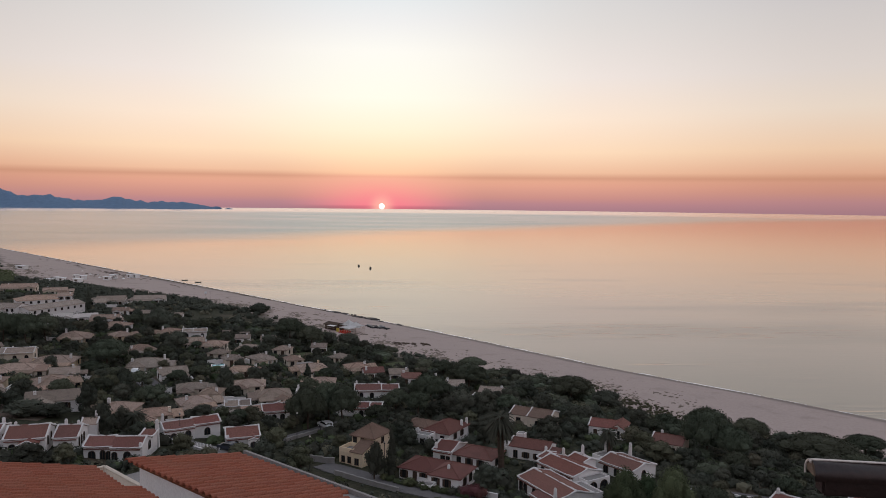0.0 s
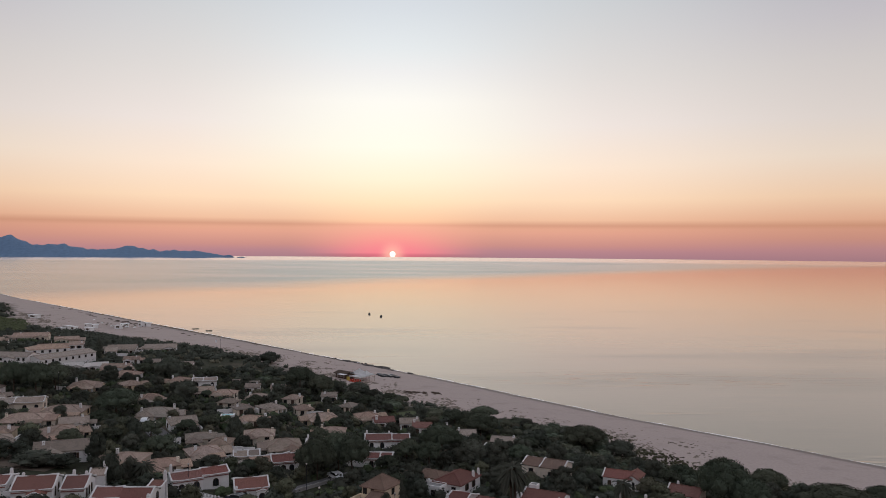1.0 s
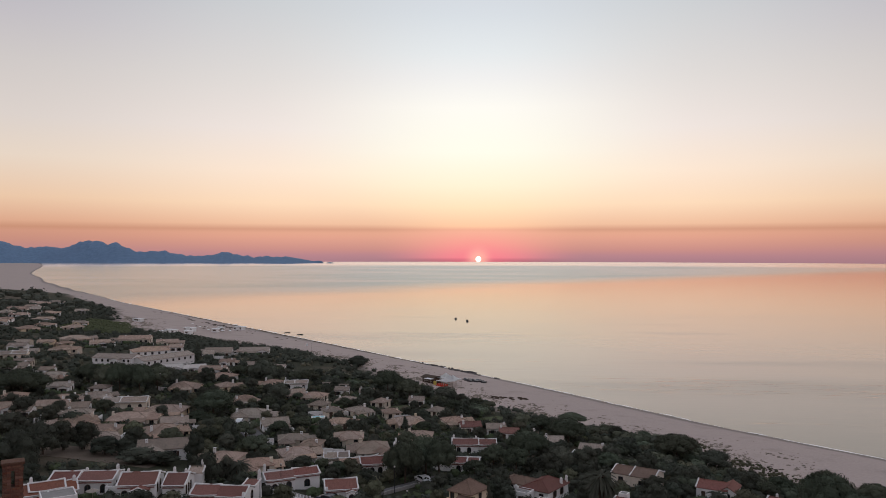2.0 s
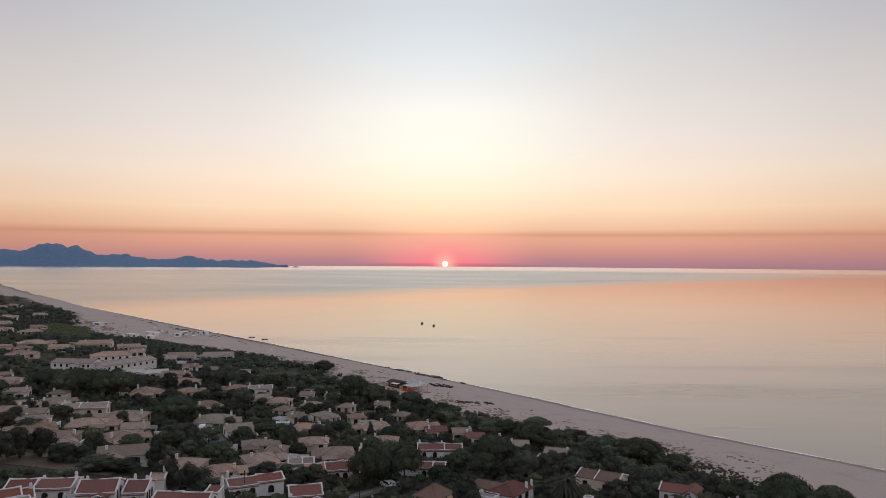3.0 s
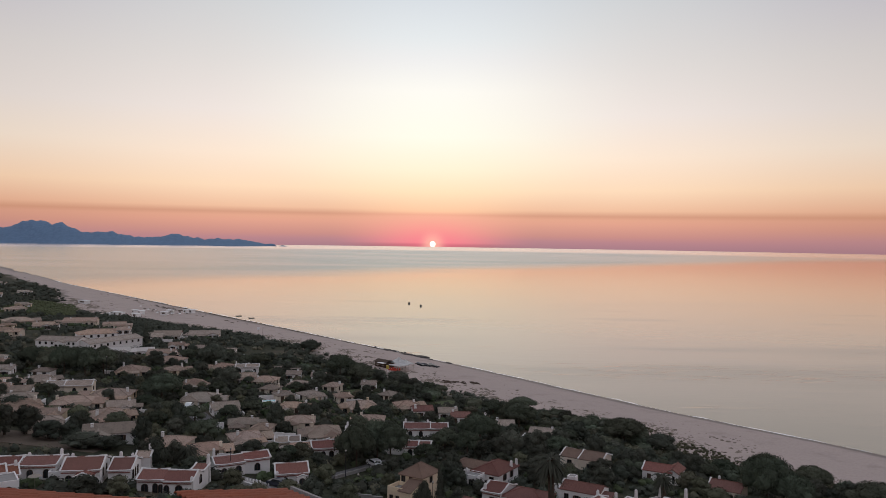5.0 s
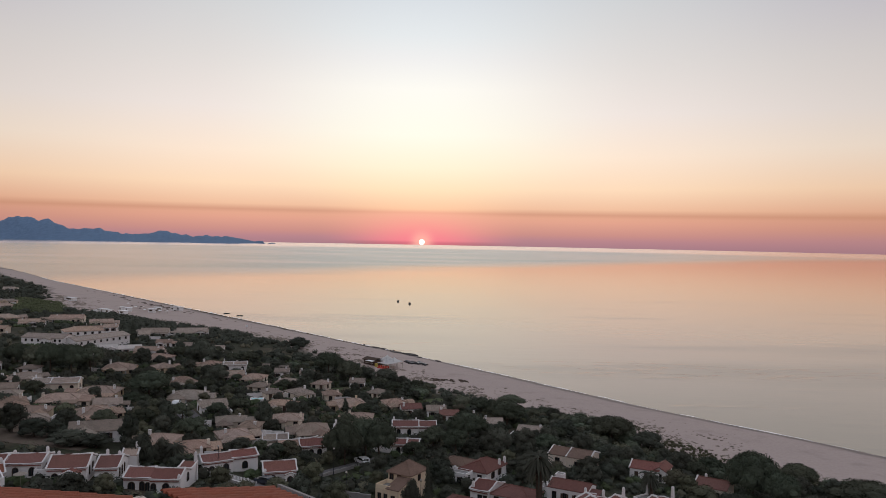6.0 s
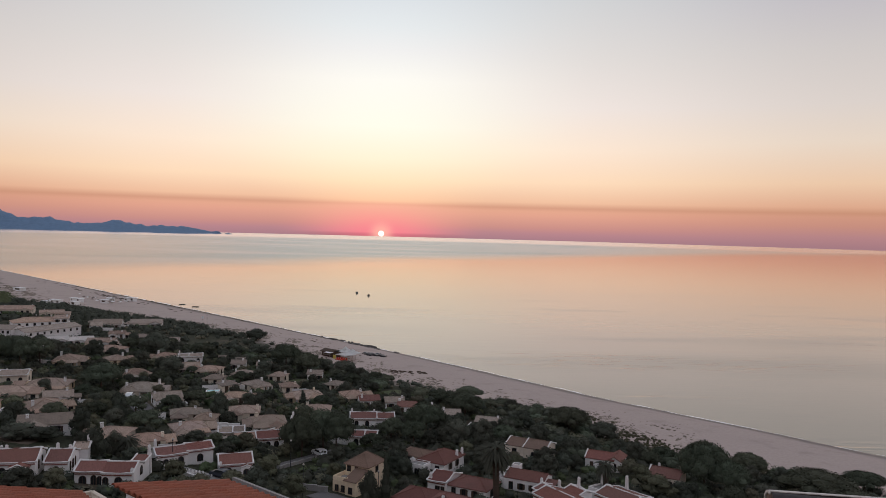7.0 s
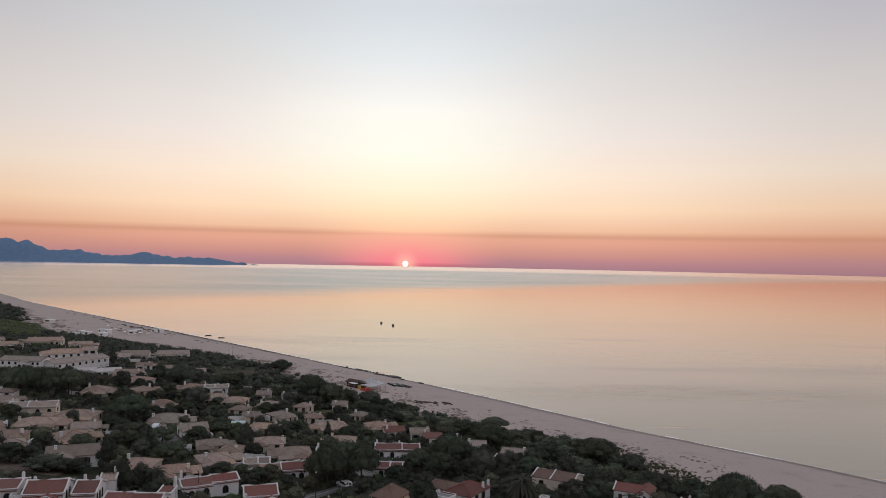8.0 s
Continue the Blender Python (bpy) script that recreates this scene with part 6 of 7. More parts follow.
# trees that stand out singly: kind, place, width and height of the crown
rng = random.Random(3)
for kind, x, y, width, tall in (
    ("pine", -90.9, 210.7, 12.9, 8.5), ("dark", -70.7, 173.2, 4.7, 6.4), ("pine", -27.0, 156.1, 8.4, 9.0), ("pine", -20.4, 159.7, 8.4, 9.2), ("pine", -23.8, 163, 8.6, 9.0),
    ("dark", -51.2, 183.1, 4.6, 7.0), ("olive", -38.4, 157.0, 5.6, 4.2), ("cypress", -36.5, 210.6, 2.4, 4.5), ("pine", -2.8, 186.5, 10.2, 8.6), ("pine", 7.5, 211.9, 10.0, 7.2),
    ("pine", 0.4, 223.2, 7.0, 5.0), ("pine", 9.9, 243, 9.0, 4.4), ("dark", 4.5, 179.1, 6.9, 6.4), ("dark", 10.3, 179.0, 7.1, 6.8), ("dark", 16.2, 186.9, 6.6, 6.2),
    ("pine", 35.0, 208.2, 11.8, 6.8), ("dark", 43.5, 203.0, 8.4, 4.8), ("dark", 30.4, 174.5, 6.0, 4.6), ("dark", 22.6, 161.9, 6.8, 4.6), ("olive", 39.3, 157.5, 6.1, 4.3),
    ("olive", 41.6, 146.0, 7.4, 4.2), ("pine", 53.6, 155.0, 11.4, 9.8), ("pine", 57, 151, 9, 7.4), ("pine", 68.1, 169.6, 8.8, 5.6), ("pine", 77.3, 156.4, 15.3, 5.6),
    ("pine", 91.1, 165.0, 9.2, 4.6), ("dark", -62.4, 116.0, 6.2, 3.8), ("dark", -60.0, 136.2, 4.6, 6.6), ("dark", -57.6, 139.5, 4.0, 5.6), ("palm", -55.6, 139.6, 5.2, 4.6),
    ("pine", -126.1, 235.2, 9.9, 10.2), ("pine", -125.5, 245.6, 9.4, 9.0), ("pine", -131.8, 233.1, 9.0, 10.2), ("dark", -104.2, 287.0, 12.0, 9.5), ("dark", -83.1, 242.5, 8.0, 6.8),
    ("dark", -84.5, 360.0, 11.0, 5.6), ("pine", -54.6, 278.6, 11.1, 9.5), ("pine", -44.8, 265.6, 9.8, 8.0), ("dark", -34.0, 279.9, 8.7, 5.2), ("dark", -10.9, 127.0, 3.6, 6.6),
    ("cypress", -8.2, 127.5, 2.1, 9.2), ("palm", 10.7, 135.2, 6.2, 10.6), ("palm", 31.4, 143.0, 4.6, 6.6), ("dark", -7.6, 156.2, 5.0, 5.0), ("dark", 9.4, 160.4, 7.2, 4.3),
    ("pine", -10.3, 175.4, 6.9, 6.0), ("pine", -5.1, 172.6, 6.0, 6.4), ("dark", 23.6, 180.5, 7.0, 6.0), ("dark", 21.8, 201.4, 7.5, 5.9), ("dark", -48.8, 157.4, 6.1, 3.5),
    ("olive", -45.2, 159.8, 3.7, 3.0), ("dark", -83.5, 177.3, 4.3, 3.8), ("dark", -80.3, 148.9, 7.5, 3.2), ("dark", -75.2, 149.6, 6.2, 2.9), ("cypress", -152.8, 336, 3.6, 9.5),
    ("light", 27.1, 111.8, 6.8, 8.7), ("light", 33.4, 110.3, 7.0, 9.7), ("light", 30.4, 113.0, 5.6, 7.6), ("olive", -34.9, 133.4, 4.6, 2.2), ("dark", -30.0, 268, 6, 5), ("pine", 61, 178, 9, 6.2),
    ("dark", -29.5, 166.8, 6.5, 6.8),
    ("dark", -97.0, 135.5, 9.3, 8.5), ("dark", -99.5, 147.0, 6.5, 6.9), ("dark", -98.3, 151.7, 6.1, 6.4), ("dark", -95.3, 154.8, 6.7, 6.2), ("dark", -89.2, 152.1, 7.3, 4.1),
    ("dark", -85.8, 154.1, 5.2, 3.6), ("dark", -79.5, 148.8, 5.5, 2.6), ("dark", -126.5, 178.8, 7.4, 5.7), ("dark", -117.5, 176.4, 6.2, 4.9), ("dark", -110.8, 175.1, 6.1, 4.2),
    ("pine", -150.2, 211.9, 15.1, 8.0), ("pine", -140.2, 242.9, 12.2, 7.7), ("pine", -137.8, 252.9, 12.6, 7.5), ("pine", -148.1, 242.9, 10.3, 7.4), ("dark", -131.6, 264.9, 8.6, 5.9),
    ("dark", -86.9, 160.1, 4.8, 5.1), ("dark", -70.8, 154.4, 5.0, 6.6), ("dark", -114.6, 158.4, 7.2, 6.0),
):
    TREES.append((x, y, width * 0.42))
    plant_sized(kind, x, y, width, tall, rng)
sow(1, 250, 95, 330, 46, 96, (("pine", 1.4), ("dark", 2), ("scrub", 2.4)), 0.5)
sow(2, 470, 95, 330, 84, 260, (("pine", 0.8), ("olive", 2.2), ("dark", 2.6)), 0.5)
sow(4, 260, 90, 300, 60, 260, (("shrub", 1),), 0.4)
sow(5, 200, 90, 240, 44, 75, (("scrub", 1),), 0.4, 0, 40)

# clipped bushes along the lane and a bush in red flower
leaf_red = foliage_material("red_flowering_foliage", (0.13, 0.055, 0.06))
proto["flowering"] = [bush_plant(45, 1.9, leaf_red, "oleander bush in dark red flower")]
rng = random.Random(8)
for k in range(15):
    x, y = -9.2 + 0.95 * k + rng.uniform(-0.2, 0.2), 126.9 - 0.52 * k + rng.uniform(-0.2, 0.2)
    plant("shrub", x, y, rng.uniform(0.55, 0.85), rng)
plant("flowering", 4.6, 121.6, 1.0, rng)
plant("flowering", 6.0, 121.0, 0.7, rng)

# far woods and low undergrowth: uncountable greenery


def in_marsh(x, y):
    """The open wet meadow between the woods and the beach huts."""
    return 436 < y < 566 and abs(x + 268 + (y - 440) * 0.42) < 24


def thicket(name, seed, count, lo, hi, s_lo, s_hi, r_lo, r_hi, mat, label, quads, az=(-50, 38), sub=1, front=None):
    rng = random.Random(seed)
    core = bmesh.new()
    bmesh.ops.create_icosphere(core, subdivisions=sub, radius=1)
    shape, tris = [v.co.copy() for v in core.verts], [[v.index for v in f.verts] for f in core.faces]
    core.free()
    verts, faces, made = [], [], 0
    for _ in range(count * 5):
        if made >= count:
            break
        r = math.sqrt(rng.uniform(lo * lo, hi * hi))
        a = radians(rng.uniform(*az))
        x, y = r * math.sin(a), r * math.cos(a)
        s = inland(x, y) + 4 * noise.noise((x / 9, y / 9, 1))
        size = rng.uniform(r_lo, r_hi)
        if in_marsh(x, y) != (mat is leaf_marsh):
            continue
        if front:
            if not front[0][0] < y < front[0][-1] or s < float(np.interp(y, *front)) + rng.uniform(0, 5) * rng.random():
                continue
        if not s_lo < s < s_hi or not front and not behind_beach(x, y, size * 1.5 if mat is not leaf_dune else 0.0) or not clear_of(x, y, size, 3.4 if r < 170 and size > 0.9 else 1.0 + size * 0.5) or not off_lanes(x, y, size) or size > 0.6 and not all(off_lanes(x * (1 + k / r), y * (1 + k / r), 0.0, 4) for k in (2, 4, 6)):
            continue
        made += 1
        z = ground_z(x, y) + size * 0.35
        i = len(verts)
        for p in shape:
            k = 0.82 * size * (1 + 0.45 * noise.noise(p * 1.6 + Vector((x, y, 0))))
            verts.append((x + p.x * k, y + p.y * k, z + p.z * k * 0.75))
        faces += [tuple(i + j for j in f) for f in tris]
        for _ in range(quads):
            d = Vector((rng.gauss(0, 1), rng.gauss(0, 1), abs(rng.gauss(0, 1)))).normalized()
            c = Vector((x, y, z)) + Vector((d.x, d.y, d.z * 0.75)) * size * rng.uniform(0.7, 1.2)
            t = d.orthogonal().normalized() * size * rng.uniform(0.1, 0.24)
            u = d.cross(t)
            i = len(verts)
            verts += [c + t, c + u + d * size * 0.1, c - t, c - u]
            faces.append((i, i + 1, i + 2, i + 3))
    me = bpy.data.meshes.new(name)
    me.from_pydata(verts, [], faces)
    me.materials.append(mat)
    tagged(new(name, me), label, "undergrowth" if size < 2 else "woods", kind="stuff")


thicket("far_woods", 81, 3400, 300, 900, 44, 460, 1.0, 2.7, leaf_dark, "dark green trees between distant houses", 22)
thicket("farthest_woods", 82, 2200, 700, 3600, 44, 1500, 2.5, 7.0, leaf_dark, "dark green woods far along the coast", 10)
thicket("undergrowth", 83, 7500, 85, 330, 44, 260, 0.35, 1.35, leaf_dark, "low dark undergrowth and hedges between houses", 20)
thicket("dune_scrub", 84, 1500, 120, 600, 33, 56, 0.2, 0.7, leaf_dune, "low dune plants at the edge of the sand", 8)

thicket("dune_heath", 92, 1900, 185, 285, 30, 62, 0.22, 0.62, leaf_heath, "low olive-brown heath between trees and sand", 14, az=(8, 30), front=((172, 178, 186, 191, 203, 214, 224, 234, 262), (43, 42, 43.5, 46.5, 43, 39, 37.5, 35.5, 39)))
thicket("garden_hedges", 85, 1500, 95, 330, 60, 250, 0.5, 1.2, leaf_garden, "lighter green hedges and plants in gardens", 26)
thicket("green_gardens", 91, 800, 205, 335, 70, 190, 0.5, 1.3, leaf_light, "mid-green hedges and lawns' edges in gardens", 26, az=(-24, -2))
thicket("oleanders", 86, 500, 95, 400, 60, 250, 0.8, 1.6, leaf_olive, "grey-green oleander bushes in gardens", 26)
thicket("garden_thicket", 89, 700, 95, 260, 70, 250, 0.9, 2.1, leaf_dark, "tall dark hedges and bushes between gardens", 40)
thicket("scrub_belt", 87, 900, 380, 640, 40, 110, 0.6, 1.9, leaf_dark, "dark scrub belt between beach and hotel", 16, az=(-35, -8))
thicket("hillside_scrub", 90, 1500, 100, 180, 58, 128, 0.4, 1.3, leaf_dark, "dark dry scrub on the slope beside the lane", 30, az=(15, 38))
thicket("marsh_grass", 88, 1500, 490, 690, 60, 150, 0.5, 1.2, leaf_marsh, "low green marsh plants behind the beach", 8, az=(-40, -22))


def dune_mats():
    """Low clumps of dry plants that straggle from the scrub on to the sand, in patches."""
    rng = random.Random(31)
    verts, faces, made = [], [], 0
    while made < 6500:
        y = rng.uniform(150, 620)
        s = float(np.interp(y, VEG_Y, VEG_S)) + 3.0 - abs(rng.gauss(0, 8.0))
        x = shore_x(y) - s / 0.72
        if noise.noise((x / 9, y / 13, 5)) + 0.6 * noise.noise((x / 3, y / 3, 6)) < 0.06 + rng.uniform(-0.15, 0.25):
            continue
        made += 1
        z = ground_z(x, y)
        r = rng.choice((0.2, 0.3, 0.3, 0.6)) * rng.uniform(0.5, 1.2) * (0.6 + y / 500)
        n = 7
        i = len(verts)
        verts.append((x, y, z + r * rng.uniform(0.2, 0.35)))
        for k in range(n):
            a = math.tau * k / n
            q = r * rng.uniform(0.6, 1.3)
            verts.append((x + q * 0.7 * math.cos(a), y + q * 0.7 * math.sin(a), z + r * rng.uniform(0.05, 0.25)))
        for k in range(n):
            a = math.tau * k / n
            q = r * rng.uniform(1.0, 1.6)
            verts.append((x + q * math.cos(a), y + q * math.sin(a), z - 0.2))
        for k in range(n):
            j = (k + 1) % n
            faces += [(i, i + 1 + k, i + 1 + j), (i + 1 + k, i + 1 + n + k, i + 1 + n + j, i + 1 + j)]
    me = bpy.data.meshes.new("dune_mats")
    me.from_pydata(verts, [], faces)
    me.materials.append(dune_brown)
    tagged(new("dune_mats", me), "patches of low dry plants straggling on to the sand", "dune plants", kind="stuff")


dune_mats()


def front_hedges():
    """Clipped and loose hedges that stand before the houses and hide the foot of their walls."""
    rng = random.Random(23)
    core = bmesh.new()
    bmesh.ops.create_icosphere(core, subdivisions=2, radius=1)
    shape, tris = [v.co.copy() for v in core.verts], [[v.index for v in f.verts] for f in core.faces]
    core.free()
    verts, faces = [], []
    for hx, hy, rad, L, yaw in FOOTPRINTS:
        d = math.hypot(hx, hy)
        if rng.random() < 0.25 or d < 120:
            continue
        deep = math.sqrt(max(1.0, 4 * rad * rad - L * L)) / 2
        a = radians(yaw)
        start, stop = sorted((rng.uniform(-0.6, 0.2), rng.uniform(0.0, 0.65)))
        u = L * start
        while u < L * stop:
            size = rng.uniform(0.6, 1.25)
            v = -deep - rng.uniform(3.0, 4.2)
            x, y = hx + u * math.cos(a) - v * math.sin(a), hy + u * math.sin(a) + v * math.cos(a)
            u += size * 1.25
            if not off_lanes(x, y, size):
                continue
            z = ground_z(x, y) + size * 0.4
            i = len(verts)
            for p in shape:
                k = size * (1 + 0.4 * noise.noise(p * 1.6 + Vector((x, y, 0))) + 0.2 * noise.noise(p * 4.0 + Vector((y, x, 0))))
                verts.append((x + p.x * k, y + p.y * k, z + p.z * k * 0.9))
            faces += [tuple(i + j for j in f) for f in tris]
            for _ in range(26):
                n = Vector((rng.gauss(0, 1), rng.gauss(0, 1), abs(rng.gauss(0, 1)))).normalized()
                c = Vector((x, y, z)) + n * size * rng.uniform(0.8, 1.2)
                t = n.orthogonal().normalized() * size * rng.uniform(0.1, 0.2)
                w = n.cross(t)
                i = len(verts)
                verts += [c + t, c + w + n * size * 0.1, c - t, c - w]
                faces.append((i, i + 1, i + 2, i + 3))
    me = bpy.data.meshes.new("front_hedges")
    me.from_pydata(verts, [], faces)
    me.materials.append(leaf_garden)
    tagged(new("front_hedges", me), "dense green hedges before the houses", "hedge", kind="stuff")


front_hedges()

# short white walls that part the gardens
rng = random.Random(17)
for hx, hy, rad, L, yaw in FOOTPRINTS[18:]:
    a = radians(yaw + rng.choice((0, 90)))
    d = rad + rng.uniform(0.5, 2.0)
    cx, cy = hx + rng.choice((-1, 1)) * d * math.cos(radians(yaw)), hy - d * 0.3
    w = rng.uniform(1.2, 3.2)
    p0, p1 = (cx - w * math.cos(a), cy - w * math.sin(a)), (cx + w * math.cos(a), cy + w * math.sin(a))
    if off_lanes(cx, cy, 3.0) and all(math.hypot(cx - q[0], cy - q[1]) > q[2] for q in FOOTPRINTS):
        garden_wall(p0, p1, rng.uniform(0.8, 1.5), label="short white plastered wall between gardens")

# ---------------------------------------------------------------- beach and sea


def rowing_boat(x, y, yaw):
    root = thing("boat", x, y, 0.0, yaw, "small dark open boat floating near the beach", "boat", "boats off the beach")
    root.scale = (0.62, 0.62, 0.8)
    bm = bmesh.new()
    rings = []
    for k in range(9):
        f = k / 8
        w = 0.75 * math.sin(math.pi * min(1, 0.18 + f * 0.82)) ** 0.7
        sheer = 0.42 + 0.5 * abs(f - 0.4) ** 1.5
        xx = -3.2 + 6.4 * f
        rings.append([bm.verts.new(p) for p in ((xx, -w, sheer), (xx, -w * 0.8, 0.2), (xx, 0, -0.3), (xx, w * 0.8, 0.2), (xx, w, sheer))])
    for a, b in zip(rings, rings[1:]):
        for i in range(4):
            bm.faces.new((a[i], a[i + 1], b[i + 1], b[i]))
    bmesh.ops.solidify(bm, geom=list(bm.faces), thickness=0.06)
    part("hull", bm, dark_metal, root)
    for xx in (-1.2, 0.8):
        part("thwart", boxed(xx - 0.15, xx + 0.15, -0.6, 0.6, 0.28, 0.34), shutter_brown, root)
    part("motor", boxed(-3.45, -3.2, -0.18, 0.18, 0.2, 0.8), dark_metal, root)


rowing_boat(-178, 538, 25)
rowing_boat(-165, 526, 15)


def mooring_buoy(x, y):
    root = thing("buoy", x, y, 0.0, 0, "dark round mooring buoy on calm water", "buoy", "mooring buoys")
    bm = bmesh.new()
    bmesh.ops.create_uvsphere(bm, u_segments=16, v_segments=10, radius=1.0)
    bmesh.ops.translate(bm, verts=bm.verts, vec=(0, 0, 0.35))
    part("float", bm, dark_metal, root)
    part("ring", tube(bmesh.new(), (0, 0, 1.3), (0, 0, 1.55), 0.12, 0.1, 8), dark_metal, root)


mooring_buoy(-72, 668)
mooring_buoy(-60, 647)

canvas_white = material("white_canvas", (0.84, 0.83, 0.82), 0.9, 2.0, 0.05, 0.1, 0.15)
canvas_yellow = material("yellow_paint", (0.6, 0.46, 0.1), 0.6, 2.0, 0.1, 0.1, 0.2)
canvas_red = material("red_canvas", (0.62, 0.09, 0.06), 0.85, 2.0, 0.1, 0.1, 0.2)


def peaked_canopy(cx, cy, w, z0, zt):
    """A square tent roof with a short valance, whose cloth sags towards its peak."""
    bm = bmesh.new()
    rings = []
    for f, z in ((1.0, z0 - 0.25), (1.0, z0), (0.6, z0 + (zt - z0) * 0.24), (0.25, z0 + (zt - z0) * 0.62), (0.03, zt)):
        rings.append([bm.verts.new((cx + f * w * u, cy + f * w * v, z)) for u, v in ((-1, -1), (0, -0.97), (1, -1), (0.97, 0), (1, 1), (0, 0.97), (-1, 1), (-0.97, 0))])
    for lower, upper in zip(rings, rings[1:]):
        for i in range(8):
            bm.faces.new((lower[i], lower[(i + 1) % 8], upper[(i + 1) % 8], upper[i]))
    bm.faces.new(rings[-1])
    bmesh.ops.solidify(bm, geom=list(bm.faces), thickness=0.05)
    return bm


def beach_bar(x, y, yaw):
    root = thing("beach_bar", x, y, ground_z(x, y), yaw, "timber beach bar with white canopies and red lounge seats", "beach bar")
    part("hut", bevelled(boxed(-7.5, -0.5, -2.2, 2.2, -0.5, 2.2), 0.05), shutter_brown, root)
    part("counter_shelf", bevelled(boxed(-6.5, -1.5, -2.5, -2.2, 0.95, 1.05), 0.02), sun_bleached, root)
    bm = bmesh.new()
    prism(bm, ((-2.9, 2.2), (0, 3.0), (2.9, 2.2), (2.9, 2.34), (0, 3.16), (-2.9, 2.34)), -8.0, -0.2)
    part("roof", bm, bark, root, "dark thatched roof")
    awning = part("awning", bevelled(boxed(-3.4, 0.6, -5.0, -2.95, 2.3, 2.42), 0.03), canvas_white, root, "flat white awning")
    for sx in (-3.2, 0.4):
        part("post", tube(bmesh.new(), (sx, -4.8, -0.5), (sx, -4.8, 2.3), 0.06, 0.06, 6), sun_bleached, awning)
    for cx, cy, w, zt in ((0.8, 3.6, 2.9, 4.3), (5.4, 3.2, 2.6, 3.9), (6.4, -1.4, 3.0, 3.0)):
        canopy = part("canopy", peaked_canopy(cx, cy, w, 2.35, zt), canvas_white, root, "white peaked canopy")
        for sx in (-1, 1):
            for sy in (-1, 1):
                q = w * 0.94
                part("post", tube(bmesh.new(), (cx + sx * q, cy + sy * q, -0.5), (cx + sx * q, cy + sy * q, 2.4), 0.06, 0.06, 6), sun_bleached, canopy)
    part("drinks_cooler", bevelled(boxed(0.9, 2.1, -3.6, -2.9, -0.3, 1.6), 0.05), canvas_yellow, root, "yellow drinks cooler")
    for k in range(8):
        cx, cy = 4.2 + 1.35 * (k % 4), -3.2 - 1.3 * (k // 4)
        part("seat", bevelled(boxed(cx - 0.45, cx + 0.45, cy - 0.45, cy + 0.45, -0.2, 0.5), 0.06), canvas_red, root, "red canvas lounge seat")
        part("backrest", bevelled(boxed(cx - 0.45, cx + 0.45, cy + 0.35, cy + 0.5, 0.5, 1.15), 0.04), canvas_red, root, "red canvas backrest")


beach_bar(-42.0, 323, -40)


def beach_hut(x, y, yaw, w, label):
    root = thing("beach_hut", x, y, ground_z(x, y), yaw, label, "beach hut", "huts on the beach")
    part("wall", bevelled(boxed(-w / 2, w / 2, -1.6, 1.6, -0.6, 2.3), 0.04), canvas_white, root)
    part("roof", bevelled(boxed(-w / 2 - 0.4, w / 2 + 0.4, -2.1, 2.1, 2.3, 2.5), 0.04), canvas_white, root)
    part("hatch", boxed(-w / 4, w / 4, -1.66, -1.55, 0.9, 1.9), shutter_brown, root)


beach_hut(-314, 582, -30, 11, "long pale beach hut with a flat roof")
beach_hut(-237, 470, -30, 4, "small white beach hut with a flat roof")
beach_hut(-233, 498, -30, 5, "small white beach hut with a flat roof")
beach_hut(-250, 505, -30, 4, "small white beach hut with a flat roof")
rng = random.Random(9)
for k in range(10):
    f = rng.choice((0.25, 0.4, 0.5, 0.9)) + rng.uniform(-0.1, 0.1)
    beach_hut(-252 + 34 * f + rng.uniform(-7, 7), 503 + 30 * f + rng.uniform(-16, 16), rng.uniform(-60, 20), rng.choice((2.2, 3.0, 4.5, 6.0)), "small white beach hut with a flat roof")


def beach_parasol(x, y, mat, h=2.2):
    root = thing("beach_parasol", x, y, ground_z(x, y), 0, "straw-coloured beach parasol standing in sand", "parasol", "parasols on the beach")
    part("pole", tube(bmesh.new(), (0, 0, -0.4), (0, 0, h), 0.04, 0.03, 6), sun_bleached, root)
    part("canopy", tube(bmesh.new(), (0, 0, h - 0.45), (0, 0, h + 0.1), 1.15, 0.08, 10), mat, root)


rng = random.Random(5)
for k in range(46):
    a = rng.uniform(0, 1)
    px, py = -208 - 55 * a + rng.uniform(-5, 5), 503 + 45 * a + rng.uniform(-14, 14)
    if 9 < inland(px, py) < 42:
        beach_parasol(px, py, rng.choice((sun_bleached, canvas_white, shutter_brown)))


def garden_parasol(x, y):
    root = thing("garden_parasol", x, y, ground_z(x, y), 0, "pale canvas parasol open in a garden", "parasol", "parasols in gardens")
    part("pole", tube(bmesh.new(), (0, 0, -0.4), (0, 0, 2.4), 0.03, 0.03, 6), sun_bleached, root)
    part("canopy", tube(bmesh.new(), (0, 0, 2.0), (0, 0, 2.4), 1.1, 0.06, 8), sun_bleached, root)


for hx, hy, rad, L, yaw in FOOTPRINTS[3:84:9]:
    d = math.hypot(hx, hy)
    px, py = hx - hx / d * (rad + 2.2) + rng.uniform(-2, 2), hy - hy / d * (rad + 2.2)
    if clear_of(px, py, 1.4, 0.0) and off_lanes(px, py, 1.5):
        garden_parasol(px, py)

stone_dark = material("dark_wet_rock", (0.06, 0.05, 0.045), 0.7, 3.0, 0.3, 0.4, 0.3)
weed = material("dry_seaweed", (0.085, 0.06, 0.045), 0.95, 6.0, 0.4, 0.5, 0.3)


